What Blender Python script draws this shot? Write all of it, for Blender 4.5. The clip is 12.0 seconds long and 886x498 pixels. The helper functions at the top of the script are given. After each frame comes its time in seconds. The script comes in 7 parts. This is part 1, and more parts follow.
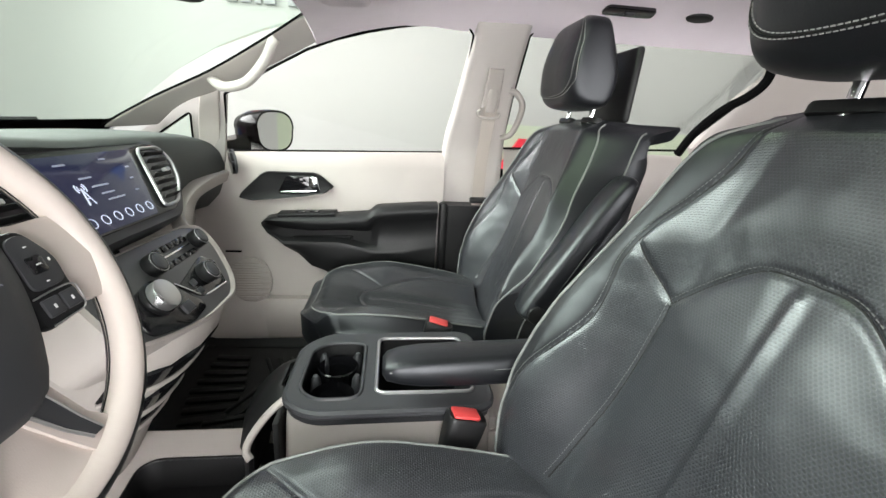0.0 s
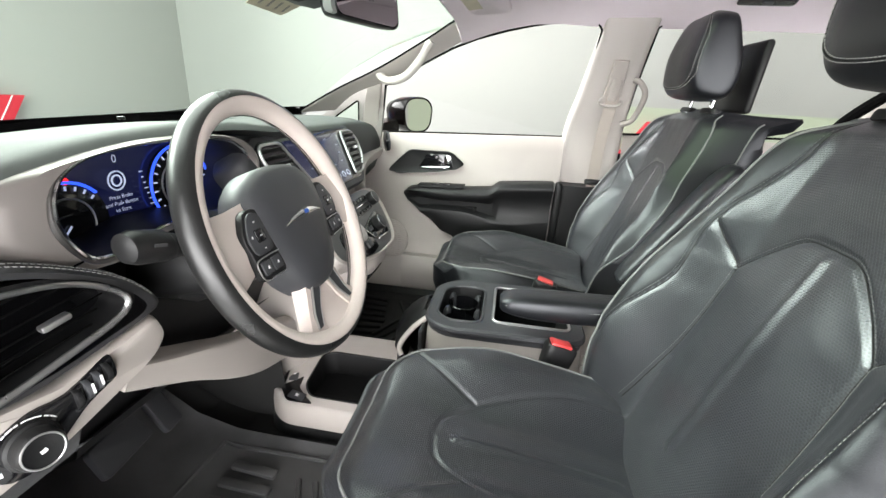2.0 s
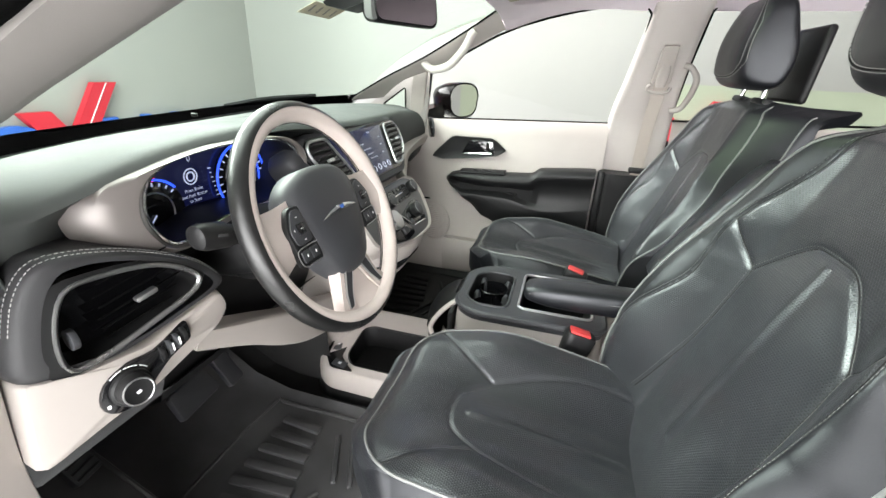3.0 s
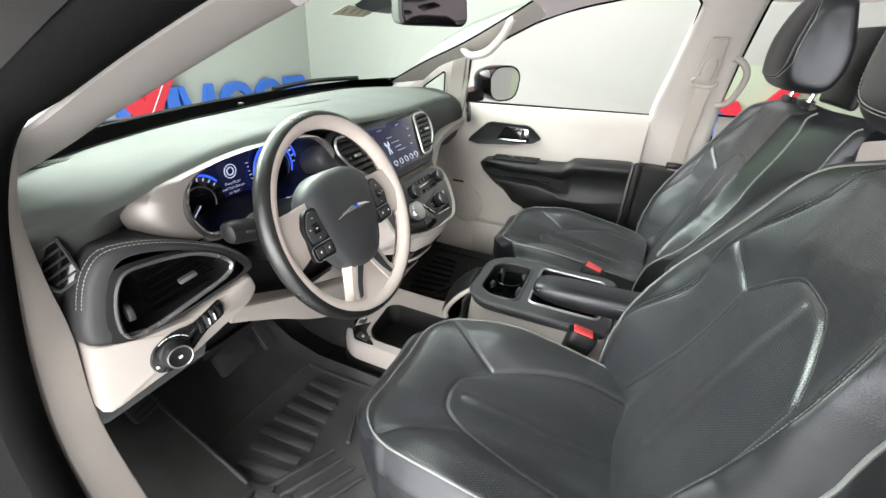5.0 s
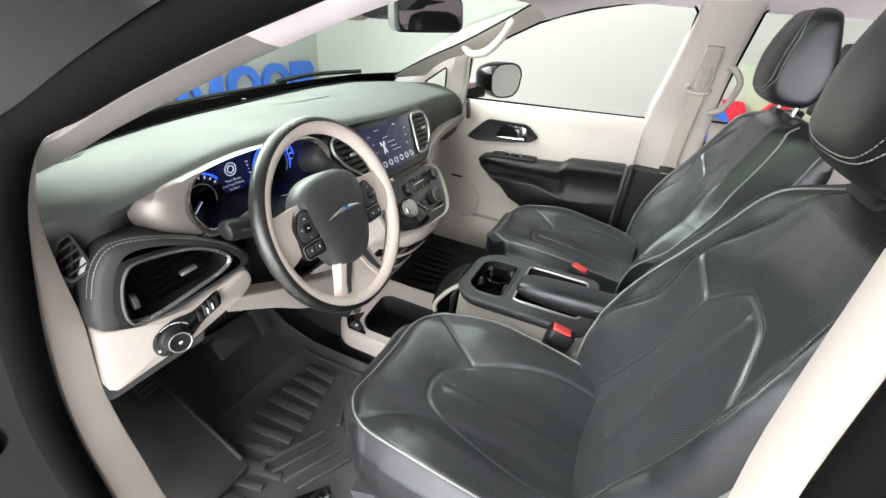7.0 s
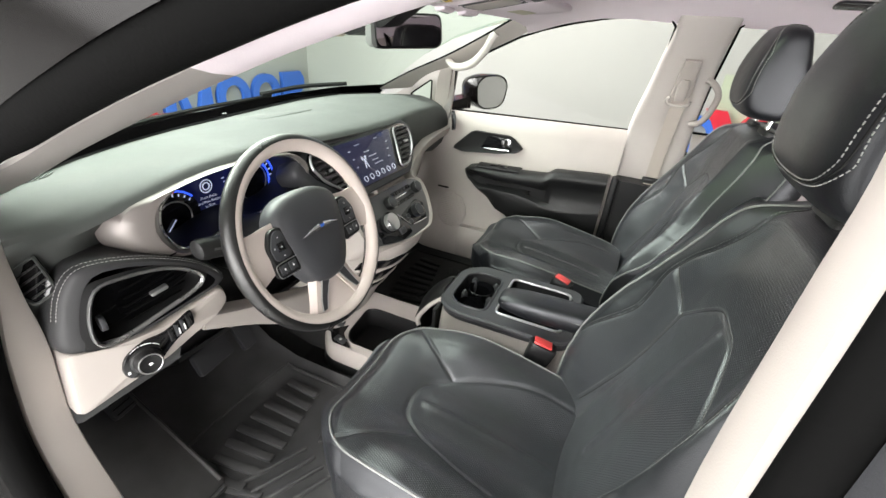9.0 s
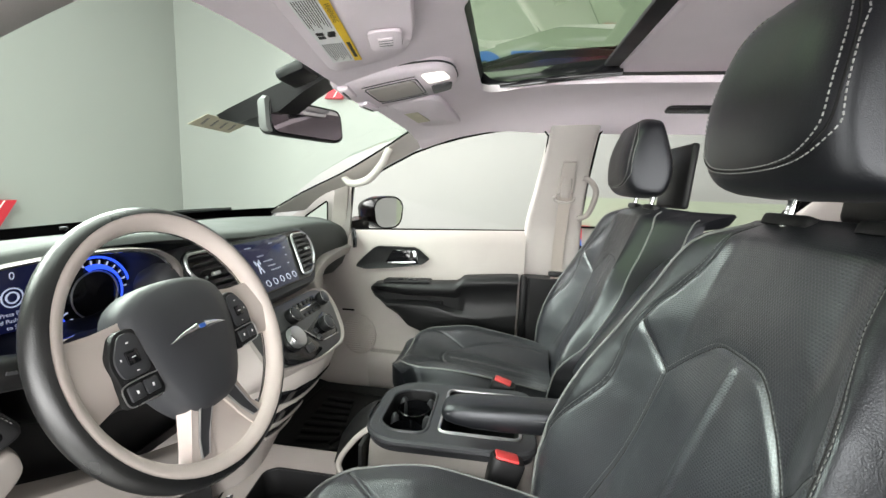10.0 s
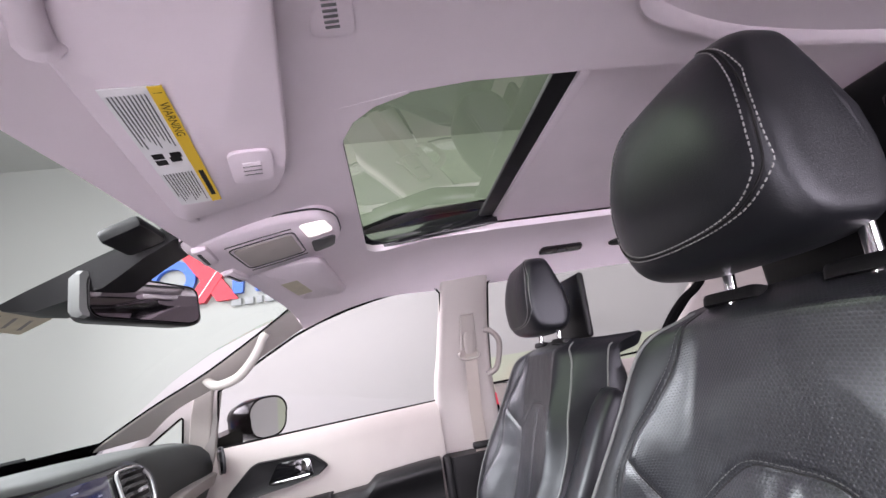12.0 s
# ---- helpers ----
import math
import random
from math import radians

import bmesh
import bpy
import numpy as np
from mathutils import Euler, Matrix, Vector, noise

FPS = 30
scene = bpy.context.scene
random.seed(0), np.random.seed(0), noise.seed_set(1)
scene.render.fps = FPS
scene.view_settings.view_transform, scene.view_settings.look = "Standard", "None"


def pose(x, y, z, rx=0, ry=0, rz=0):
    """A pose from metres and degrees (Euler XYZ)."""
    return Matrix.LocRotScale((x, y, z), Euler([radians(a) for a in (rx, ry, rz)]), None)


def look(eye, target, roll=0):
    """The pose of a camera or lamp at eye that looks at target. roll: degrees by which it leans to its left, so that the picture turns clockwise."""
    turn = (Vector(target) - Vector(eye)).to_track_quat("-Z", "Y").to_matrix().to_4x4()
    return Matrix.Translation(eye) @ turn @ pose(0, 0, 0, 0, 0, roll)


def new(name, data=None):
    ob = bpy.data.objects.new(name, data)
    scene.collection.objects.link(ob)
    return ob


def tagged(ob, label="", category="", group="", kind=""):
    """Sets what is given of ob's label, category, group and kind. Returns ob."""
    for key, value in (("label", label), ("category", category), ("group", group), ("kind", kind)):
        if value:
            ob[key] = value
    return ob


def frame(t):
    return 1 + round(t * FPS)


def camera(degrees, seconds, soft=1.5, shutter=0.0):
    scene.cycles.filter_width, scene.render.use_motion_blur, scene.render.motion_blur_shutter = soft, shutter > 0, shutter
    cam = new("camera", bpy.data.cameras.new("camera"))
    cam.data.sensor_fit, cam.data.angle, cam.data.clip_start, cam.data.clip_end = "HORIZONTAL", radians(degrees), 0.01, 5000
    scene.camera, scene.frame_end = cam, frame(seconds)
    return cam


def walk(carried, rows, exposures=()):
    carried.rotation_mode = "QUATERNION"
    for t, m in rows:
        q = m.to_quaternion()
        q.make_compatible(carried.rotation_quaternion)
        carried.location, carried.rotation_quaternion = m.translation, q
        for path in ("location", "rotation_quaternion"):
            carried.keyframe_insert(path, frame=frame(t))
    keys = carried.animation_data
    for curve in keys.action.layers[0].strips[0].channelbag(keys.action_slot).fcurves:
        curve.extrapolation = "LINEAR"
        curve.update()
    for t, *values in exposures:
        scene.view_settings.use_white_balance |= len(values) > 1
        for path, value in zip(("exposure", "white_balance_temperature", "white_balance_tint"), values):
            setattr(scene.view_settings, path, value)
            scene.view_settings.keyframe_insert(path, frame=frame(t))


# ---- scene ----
cam = camera(93.5, 12.0)
PATH = [
    (0, (-0.777, 0.609, 0.901), (1.125, 0.361, 0.335), 3.3),
    (0.5, (-0.833, 0.622, 0.907), (1.076, 0.477, 0.327), 3.7),
    (1, (-0.898, 0.667, 0.909), (1.009, 0.645, 0.307), 3.9),
    (1.5, (-0.973, 0.678, 0.912), (0.917, 0.805, 0.273), 3.7),
    (2, (-1.028, 0.636, 0.933), (0.833, 0.9, 0.249), 3.4),
    (2.5, (-1.064, 0.598, 0.965), (0.754, 0.986, 0.228), 3.0),
    (3, (-1.074, 0.574, 0.984), (0.697, 1.063, 0.193), 2.6),
    (5, (-1.082, 0.494, 1.064), (0.562, 1.159, 0.14), 3.4),
    (5.5, (-1.084, 0.479, 1.079), (0.547, 1.156, 0.139), 3.9),
    (6, (-1.093, 0.472, 1.097), (0.529, 1.148, 0.143), 4.4),
    (6.5, (-1.102, 0.459, 1.108), (0.515, 1.131, 0.142), 4.9),
    (8.5, (-1.074, 0.422, 1.131), (0.531, 1.09, 0.142), 5.2),
    (9, (-1.074, 0.419, 1.134), (0.564, 1.07, 0.19), 5.1),
    (9.5, (-1.057, 0.434, 1.078), (0.705, 0.995, 0.316), 4.8),
    (10, (-0.987, 0.506, 0.967), (0.974, 0.788, 0.688), 2.1),
    (10.5, (-0.92, 0.548, 0.912), (1.071, 0.529, 1.11), -3.5),
    (11, (-0.88, 0.56, 0.907), (1.056, 0.361, 1.37), -7.6),
    (11.5, (-0.856, 0.556, 0.909), (1.052, 0.293, 1.447), -9.0),
    (12, (-0.835, 0.552, 0.915), (1.066, 0.258, 1.461), -9.5),
]
walk(cam, [(t, look(eye, target, roll)) for t, eye, target, roll in PATH],
     [(0, 0.0, 6600, 9), (1.5, 0.12, 6600, 9), (8.6, 0.08, 6700, 9), (9.5, -0.1, 6850, 11), (10.4, -0.06, 6500, 6), (11.1, -0.17, 6450, 23), (12, -0.23, 6400, 30)])

# ---------------------------------------------------------------- light
world = bpy.data.worlds.new("world")
scene.world = world
world.use_nodes = True
world.node_tree.nodes["Background"].inputs["Color"].default_value = (0.95, 0.97, 1.0, 1)
world.node_tree.nodes["Background"].inputs["Strength"].default_value = 0.4


def area_lamp(name, place, target, size_x, size_y, watts, colour, spread=180):
    data = bpy.data.lights.new(name, "AREA")
    data.shape, data.size, data.size_y, data.energy, data.color = "RECTANGLE", size_x, size_y, watts, colour
    data.spread = radians(spread)
    ob = new(name, data)
    ob.matrix_world = look(place, target)
    return ob


# soft area lamps, added and unseen, that brighten the cabin and the white booth
area_lamp("ceiling_bank", (0.2, 3.9, 2.7), (-0.2, 0.4, 0.75), 4.6, 1.6, 390, (0.97, 0.985, 1.0), 140)
area_lamp("ceiling_bank", (-0.2, 2.1, 3.45), (-0.2, 2.0, 0.0), 4.6, 1.8, 190, (0.97, 0.985, 1.0))
area_lamp("ceiling_bank", (2.2, -0.8, 3.4), (2.3, -0.8, 0.0), 1.4, 7.0, 10, (0.97, 0.985, 1.0))
area_lamp("ceiling_bank", (-3.3, 1.6, 3.4), (-2.8, 1.5, 0.0), 2.6, 5.2, 700, (0.97, 0.985, 1.0))
area_lamp("side_bank", (-4.6, 0.3, 0.9), (0.0, 0.45, 0.95), 7.8, 2.3, 400, (0.98, 0.98, 1.0), 120)


# ---------------------------------------------------------------- materials
def material(name, colour, rough=0.5, metal=0.0, var=0.12, scale=6.0, grain=0.0, grain_scale=400.0, spec=0.5, coat=0.0, emit=None, power=0.0):
    """A surface with large soft stains and a fine grain that stands out in relief."""
    m = bpy.data.materials.new(name)
    m.use_nodes = True
    nt = m.node_tree
    b = nt.nodes["Principled BSDF"]
    b.inputs["Roughness"].default_value, b.inputs["Metallic"].default_value = rough, metal
    b.inputs["Specular IOR Level"].default_value, b.inputs["Coat Weight"].default_value = spec, coat
    b.inputs["Coat Roughness"].default_value = rough * 0.8
    b.inputs["Base Color"].default_value = (*colour, 1)
    co = nt.nodes.new("ShaderNodeTexCoord")
    if var:
        n = nt.nodes.new("ShaderNodeTexNoise")
        n.inputs["Scale"].default_value, n.inputs["Detail"].default_value = scale, 5
        nt.links.new(co.outputs["Object"], n.inputs["Vector"])
        r = nt.nodes.new("ShaderNodeMapRange")
        r.inputs["From Min"].default_value, r.inputs["From Max"].default_value = 0.3, 0.7
        r.inputs["To Min"].default_value, r.inputs["To Max"].default_value = 1 - var, 1 + var
        nt.links.new(n.outputs["Fac"], r.inputs["Value"])
        mix = nt.nodes.new("ShaderNodeMix")
        mix.data_type, mix.blend_type = "RGBA", "MULTIPLY"
        mix.inputs["Factor"].default_value = 1.0
        mix.inputs["A"].default_value = (*colour, 1)
        nt.links.new(r.outputs["Result"], mix.inputs["B"])
        nt.links.new(mix.outputs["Result"], b.inputs["Base Color"])
        rr = nt.nodes.new("ShaderNodeMapRange")
        rr.inputs["From Min"].default_value, rr.inputs["From Max"].default_value = 0.3, 0.7
        rr.inputs["To Min"].default_value, rr.inputs["To Max"].default_value = max(0.02, rough - 0.07), min(1, rough + 0.07)
        nt.links.new(n.outputs["Fac"], rr.inputs["Value"])
        nt.links.new(rr.outputs["Result"], b.inputs["Roughness"])
    if grain:
        v = nt.nodes.new("ShaderNodeTexNoise")
        v.inputs["Scale"].default_value, v.inputs["Detail"].default_value = grain_scale, 3
        nt.links.new(co.outputs["Object"], v.inputs["Vector"])
        bump = nt.nodes.new("ShaderNodeBump")
        bump.inputs["Strength"].default_value, bump.inputs["Distance"].default_value = grain, 0.002
        nt.links.new(v.outputs["Fac"], bump.inputs["Height"])
        nt.links.new(bump.outputs["Normal"], b.inputs["Normal"])
    if emit:
        b.inputs["Emission Color"].default_value, b.inputs["Emission Strength"].default_value = (*emit, 1), power
    return m


def perforated(name, colour, rough, pitch=0.0047):
    """Leather with rows of small punched holes."""
    m = material(name, colour, rough, grain=0.0, var=0.1, scale=5, spec=1.0, coat=0.5)
    nt = m.node_tree
    b = nt.nodes["Principled BSDF"]
    co = nt.nodes.new("ShaderNodeTexCoord")
    sep = nt.nodes.new("ShaderNodeSeparateXYZ")
    nt.links.new(co.outputs["UV"], sep.inputs[0])

    def math_node(op, a, c=None, d=None):
        n = nt.nodes.new("ShaderNodeMath")
        n.operation = op
        for i, v in enumerate((a, c, d)):
            if v is None:
                continue
            if isinstance(v, (int, float)):
                n.inputs[i].default_value = v
            else:
                nt.links.new(v, n.inputs[i])
        return n.outputs[0]
    row = math_node("FLOOR", math_node("DIVIDE", sep.outputs[1], pitch * 0.8))
    shift = math_node("MULTIPLY", math_node("MODULO", row, 2.0), 0.5)
    u = math_node("SUBTRACT", math_node("FRACT", math_node("ADD", math_node("DIVIDE", sep.outputs[0], pitch), shift)), 0.5)
    v = math_node("SUBTRACT", math_node("FRACT", math_node("DIVIDE", sep.outputs[1], pitch * 0.8)), 0.5)
    d = math_node("SQRT", math_node("ADD", math_node("MULTIPLY", u, u), math_node("MULTIPLY", v, v)))
    mr = nt.nodes.new("ShaderNodeMapRange")
    mr.inputs["From Min"].default_value, mr.inputs["From Max"].default_value = 0.31, 0.41
    nt.links.new(d, mr.inputs["Value"])
    bump = nt.nodes.new("ShaderNodeBump")
    bump.inputs["Strength"].default_value, bump.inputs["Distance"].default_value = 0.8, 0.001
    nt.links.new(mr.outputs["Result"], bump.inputs["Height"])
    nt.links.new(bump.outputs["Normal"], b.inputs["Normal"])
    dark = nt.nodes.new("ShaderNodeMix")
    dark.data_type = "RGBA"
    dark.inputs["A"].default_value = (0.002, 0.002, 0.002, 1)
    source = b.inputs["Base Color"].links[0].from_socket
    nt.links.new(source, dark.inputs["B"])
    nt.links.new(mr.outputs["Result"], dark.inputs["Factor"])
    nt.links.new(dark.outputs["Result"], b.inputs["Base Color"])
    nt.links.new(math_node("MULTIPLY_ADD", mr.outputs["Result"], 0.35, 0.1), b.inputs["Coat Weight"])
    return m


def glass(name, tint, gloss=1.0, rough=0.0):
    """A thin pane: light goes straight through it, tinted, and its face mirrors as glass does."""
    m = bpy.data.materials.new(name)
    m.use_nodes = True
    nt = m.node_tree
    nt.nodes.remove(nt.nodes["Principled BSDF"])
    out = nt.nodes["Material Output"]
    t = nt.nodes.new("ShaderNodeBsdfTransparent")
    t.inputs["Color"].default_value = (*tint, 1)
    g = nt.nodes.new("ShaderNodeBsdfGlossy")
    g.inputs["Roughness"].default_value = rough
    f = nt.nodes.new("ShaderNodeFresnel")
    f.inputs["IOR"].default_value = 1.45
    k = nt.nodes.new("ShaderNodeMath")
    k.operation = "MULTIPLY"
    k.inputs[1].default_value = gloss
    mix = nt.nodes.new("ShaderNodeMixShader")
    nt.links.new(f.outputs[0], k.inputs[0])
    nt.links.new(k.outputs[0], mix.inputs[0])
    nt.links.new(t.outputs[0], mix.inputs[1])
    nt.links.new(g.outputs[0], mix.inputs[2])
    nt.links.new(mix.outputs[0], out.inputs["Surface"])
    return m


LEATHER = material("black_leather", (0.0065, 0.007, 0.0085), 0.36, grain=0.2, grain_scale=700, var=0.15, spec=0.52)
LEATHER.node_tree.nodes["Principled BSDF"].inputs["Specular Tint"].default_value = (0.93, 0.955, 1, 1)
RIMLEATHER = material("gloss_black_rim_leather", (0.008, 0.008, 0.008), 0.3, grain=0.15, grain_scale=700, var=0.1)
PERF = perforated("perforated_leather", (0.0145, 0.016, 0.0205), 0.34)
for hide, weight in ((PERF, 0.03), (LEATHER, 0.015)):
    sheen = hide.node_tree.nodes["Principled BSDF"].inputs
    sheen["Sheen Weight"].default_value, sheen["Sheen Roughness"].default_value, sheen["Sheen Tint"].default_value = weight, 0.4, (0.88, 0.94, 1, 1)
PERF.node_tree.nodes["Principled BSDF"].inputs["Specular Tint"].default_value = (0.93, 0.955, 1, 1)
PIPING = material("grey_piping", (0.16, 0.165, 0.16), 0.45)
THREAD = material("grey_thread", (0.3, 0.3, 0.29), 0.7)
SEAM = material("dark_seam", (0.004, 0.004, 0.004), 0.8)
DASH = material("dark_grey_dash_skin", (0.062, 0.067, 0.064), 0.68, grain=0.3, grain_scale=900, var=0.08, spec=0.3)
BEIGE = material("beige_trim", (0.385, 0.35, 0.323), 0.5, grain=0.12, grain_scale=900, var=0.04)
CREAM = material("cream_rim_leather", (0.58, 0.505, 0.465), 0.42, grain=0.15, grain_scale=800, var=0.06)
PILLAR = material("pale_pillar_plastic", (0.5, 0.463, 0.436), 0.6, grain=0.15, grain_scale=900, var=0.04)
LINER = material("headliner_fabric", (0.8, 0.715, 0.762), 0.95, grain=0.5, grain_scale=1200, var=0.03)
BLACK = material("black_plastic", (0.009, 0.009, 0.0095), 0.45, grain=0.1, var=0.1, spec=0.3)
SATIN = material("charcoal_plastic", (0.035, 0.036, 0.04), 0.5, grain=0.12, grain_scale=900, var=0.08)
GLOSS = material("gloss_black", (0.006, 0.006, 0.007), 0.08, var=0.0)
PAINT = material("black_car_paint", (0.0025, 0.002, 0.002), 0.18, var=0.0, spec=0.14)
RUBBER = material("black_rubber", (0.0025, 0.0025, 0.0025), 0.85, grain=0.2, grain_scale=300, var=0.2, spec=0.05)
PAD = material("dark_stitched_pad", (0.026, 0.026, 0.028), 0.55, grain=0.3, grain_scale=900, var=0.08)
# one mat rubber twice: lifted for missing light, then with shade in its colour
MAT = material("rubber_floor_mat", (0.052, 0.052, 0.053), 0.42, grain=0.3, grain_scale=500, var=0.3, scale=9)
SHADEDMAT = material("shaded_floor_mat", (0.011, 0.011, 0.011), 0.6, grain=0.3, grain_scale=500, var=0.3, scale=9, spec=0.3)
CARPET = material("black_carpet", (0.012, 0.012, 0.012), 0.98, grain=0.8, grain_scale=500, var=0.3)
CHROME = material("chrome", (0.75, 0.75, 0.76), 0.12, metal=1.0, var=0.0)
SILVER = material("satin_silver", (0.5, 0.5, 0.5), 0.32, metal=0.9, var=0.05)
PEWTER = material("taupe_metallic_trim", (0.2, 0.18, 0.17), 0.42, metal=0.3, var=0.05)
PANEL = material("grey_metallic_panel", (0.1, 0.1, 0.102), 0.4, metal=0.3, var=0.05)
# grey-beige copy of the pillar plastic, with shade put into its colour
SHADEDPILLAR = material("shaded_pillar_plastic", (0.27, 0.25, 0.238), 0.6, grain=0.15, grain_scale=900, var=0.04)
DARKCHROME = material("dark_satin_metal", (0.3, 0.3, 0.3), 0.3, metal=0.9, var=0.05)
RED = material("red_button", (0.62, 0.06, 0.06), 0.4, var=0.0)
WALL = material("white_wall", (0.34, 0.34, 0.326), 0.8, var=0.02, scale=0.6)
BAND = material("pale_green_wall_band", (0.36, 0.4, 0.3), 0.8, var=0.03, scale=0.8)
CONCRETE = material("pale_painted_floor", (0.68, 0.68, 0.67), 0.5, var=0.1, scale=1.5)
BLUE = material("blue_sign_face", (0.03, 0.12, 0.5), 0.4, var=0.0)
REDSIGN = material("red_sign_face", (0.55, 0.02, 0.04), 0.4, var=0.0)
GREYSIGN = material("grey_sign_face", (0.25, 0.25, 0.26), 0.4, var=0.0)
WHITE = material("white_print", (0.8, 0.8, 0.8), 0.5, var=0.0)
YELLOW = material("yellow_print", (0.75, 0.5, 0.03), 0.5, var=0.0)
PAPER = material("cream_sticker", (0.5, 0.45, 0.33), 0.6, var=0.1, scale=40)
BELT = material("beige_belt_webbing", (0.42, 0.37, 0.33), 0.8, grain=0.5, grain_scale=900, var=0.06)
WIND = glass("windshield_glass", (0.8, 0.9, 0.82), 0.09)
CLEAR = glass("door_glass", (0.97, 0.98, 0.96), 0.5)
PRIVACY = glass("sunroof_glass", (0.42, 0.56, 0.37), 0.28)
DIMMED = material("dimmed_mirror_silver", (0.3, 0.28, 0.29), 0.03, metal=1.0, var=0.0)
MIRROR = material("mirror_silver", (0.85, 0.85, 0.85), 0.02, metal=1.0, var=0.0)
SCREEN = material("display_navy", (0.01, 0.012, 0.03), 0.15, var=0.0, emit=(0.01, 0.014, 0.12), power=0.18)
SCREENTOUCH = material("touchscreen_glass", (0.012, 0.012, 0.022), 0.1, var=0.0, emit=(0.035, 0.045, 0.14), power=0.27)
GLOWBLUE = material("blue_dial_light", (0.01, 0.02, 0.2), 0.3, var=0.0, emit=(0.03, 0.1, 1.0), power=1.6)
GLOWWHITE = material("white_display_marks", (0.5, 0.5, 0.55), 0.3, var=0.0, emit=(0.6, 0.7, 1.0), power=0.5)
DIMWHITE = material("dim_display_text", (0.3, 0.3, 0.34), 0.3, var=0.0, emit=(0.4, 0.48, 0.8), power=0.22)
GLOWRED = material("red_telltale", (0.4, 0.0, 0.0), 0.3, var=0.0, emit=(1.0, 0.03, 0.04), power=1.2)
LAMP = material("lit_lamp_lens", (0.9, 0.9, 0.85), 0.3, var=0.0, emit=(1.0, 0.95, 0.85), power=1.3)


# ---------------------------------------------------------------- mesh tools
def part(name, bm, mat, parent=None, label="", smooth=True):
    """Links a bmesh as one mesh object, under a thing or a part where one is given."""
    me = bpy.data.meshes.new(name)
    bmesh.ops.recalc_face_normals(bm, faces=bm.faces)
    for f in bm.faces:
        f.smooth = smooth
    bm.to_mesh(me)
    bm.free()
    me.materials.append(mat)
    if smooth:
        me.set_sharp_from_angle(angle=radians(42))
    ob = new(name, me)
    if parent:
        ob.parent = parent
    if label:
        tagged(ob, label)
    return ob


def group_thing(name, label, category, group="", kind="", place=None):
    ob = new(name)
    ob.empty_display_size = 0.05
    if place is not None:
        ob.matrix_world = place
    return tagged(ob, label, category, group, kind)


def box(sx, sy, sz, bevel=0.004, m=None, seg=2):
    bm = bmesh.new()
    bmesh.ops.create_cube(bm, size=1, matrix=Matrix.Diagonal((sx, sy, sz, 1)))
    if bevel:
        bmesh.ops.bevel(bm, geom=bm.edges[:], offset=min(bevel, 0.49 * min(sx, sy, sz)), segments=seg, profile=0.5, affect="EDGES")
    if m is not None:
        bm.transform(m)
    return bm


def cyl(r, depth, m=None, n=28, bevel=0.0, r2=None):
    bm = bmesh.new()
    bmesh.ops.create_cone(bm, cap_ends=True, segments=n, radius1=r, radius2=r if r2 is None else r2, depth=depth)
    if bevel:
        bmesh.ops.bevel(bm, geom=[e for e in bm.edges if len(e.link_faces) == 2 and any(len(f.verts) > 4 for f in e.link_faces)], offset=bevel, segments=2, profile=0.5, affect="EDGES")
    if m is not None:
        bm.transform(m)
    return bm


def loft(rings, closed=False, caps=False, loop=False):
    """A skin over rows of points. closed: each row closes on itself; loop: the last row joins the first."""
    bm = bmesh.new()
    rows = [[bm.verts.new(p) for p in r] for r in rings]
    n = len(rows[0])
    pairs = list(zip(rows, rows[1:])) + ([(rows[-1], rows[0])] if loop else [])
    for a, b in pairs:
        for i in range(n if closed else n - 1):
            j = (i + 1) % n
            bm.faces.new((a[i], a[j], b[j], b[i]))
    if caps and closed:
        bm.faces.new(rows[0])
        bm.faces.new(rows[-1])
    return bm


def merge(*bms):
    """Joins several bmeshes of one part."""
    out = bmesh.new()
    for b in bms:
        me = bpy.data.meshes.new("tmp")
        b.to_mesh(me)
        b.free()
        out.from_mesh(me)
        bpy.data.meshes.remove(me)
    return out


def spline(pts, n=8, closed=False):
    """A smooth line through the points."""
    P = [Vector(p) for p in pts]
    out, k = [], len(P)
    for i in range(k if closed else k - 1):
        a, b, c, d = (P[(i - 1) % k] if closed or i else P[0] * 2 - P[1], P[i], P[(i + 1) % k], P[(i + 2) % k] if closed or i + 2 < k else P[-1] * 2 - P[-2])
        for s in range(n):
            t = s / n
            out.append(0.5 * ((2 * b) + (c - a) * t + (2 * a - 5 * b + 4 * c - d) * t * t + (3 * b - a - 3 * c + d) * t ** 3))
    if not closed:
        out.append(P[-1].copy())
    return out


def tube(pts, r, n=8, closed=False, flat=1.0, up=None):
    """A round or flattened cord along a line. r: one radius or one for each point."""
    P = [Vector(p) for p in pts]
    k = len(P)
    rr = r if isinstance(r, (list, tuple)) else [r] * k
    rings, prev = [], Vector(up) if up else None
    for i in range(k):
        t = (P[(i + 1) % k] - P[i - 1]) if closed else (P[min(i + 1, k - 1)] - P[max(i - 1, 0)])
        t.normalize()
        if prev is None:
            prev = t.orthogonal()
        a = (prev - t * prev.dot(t)).normalized()
        if not up:
            prev = a
        b = t.cross(a)
        rings.append([P[i] + (a * math.cos(q) * flat + b * math.sin(q)) * rr[i] for q in (2 * math.pi * s / n for s in range(n))])
    return loft(rings, closed=True, caps=not closed, loop=closed)


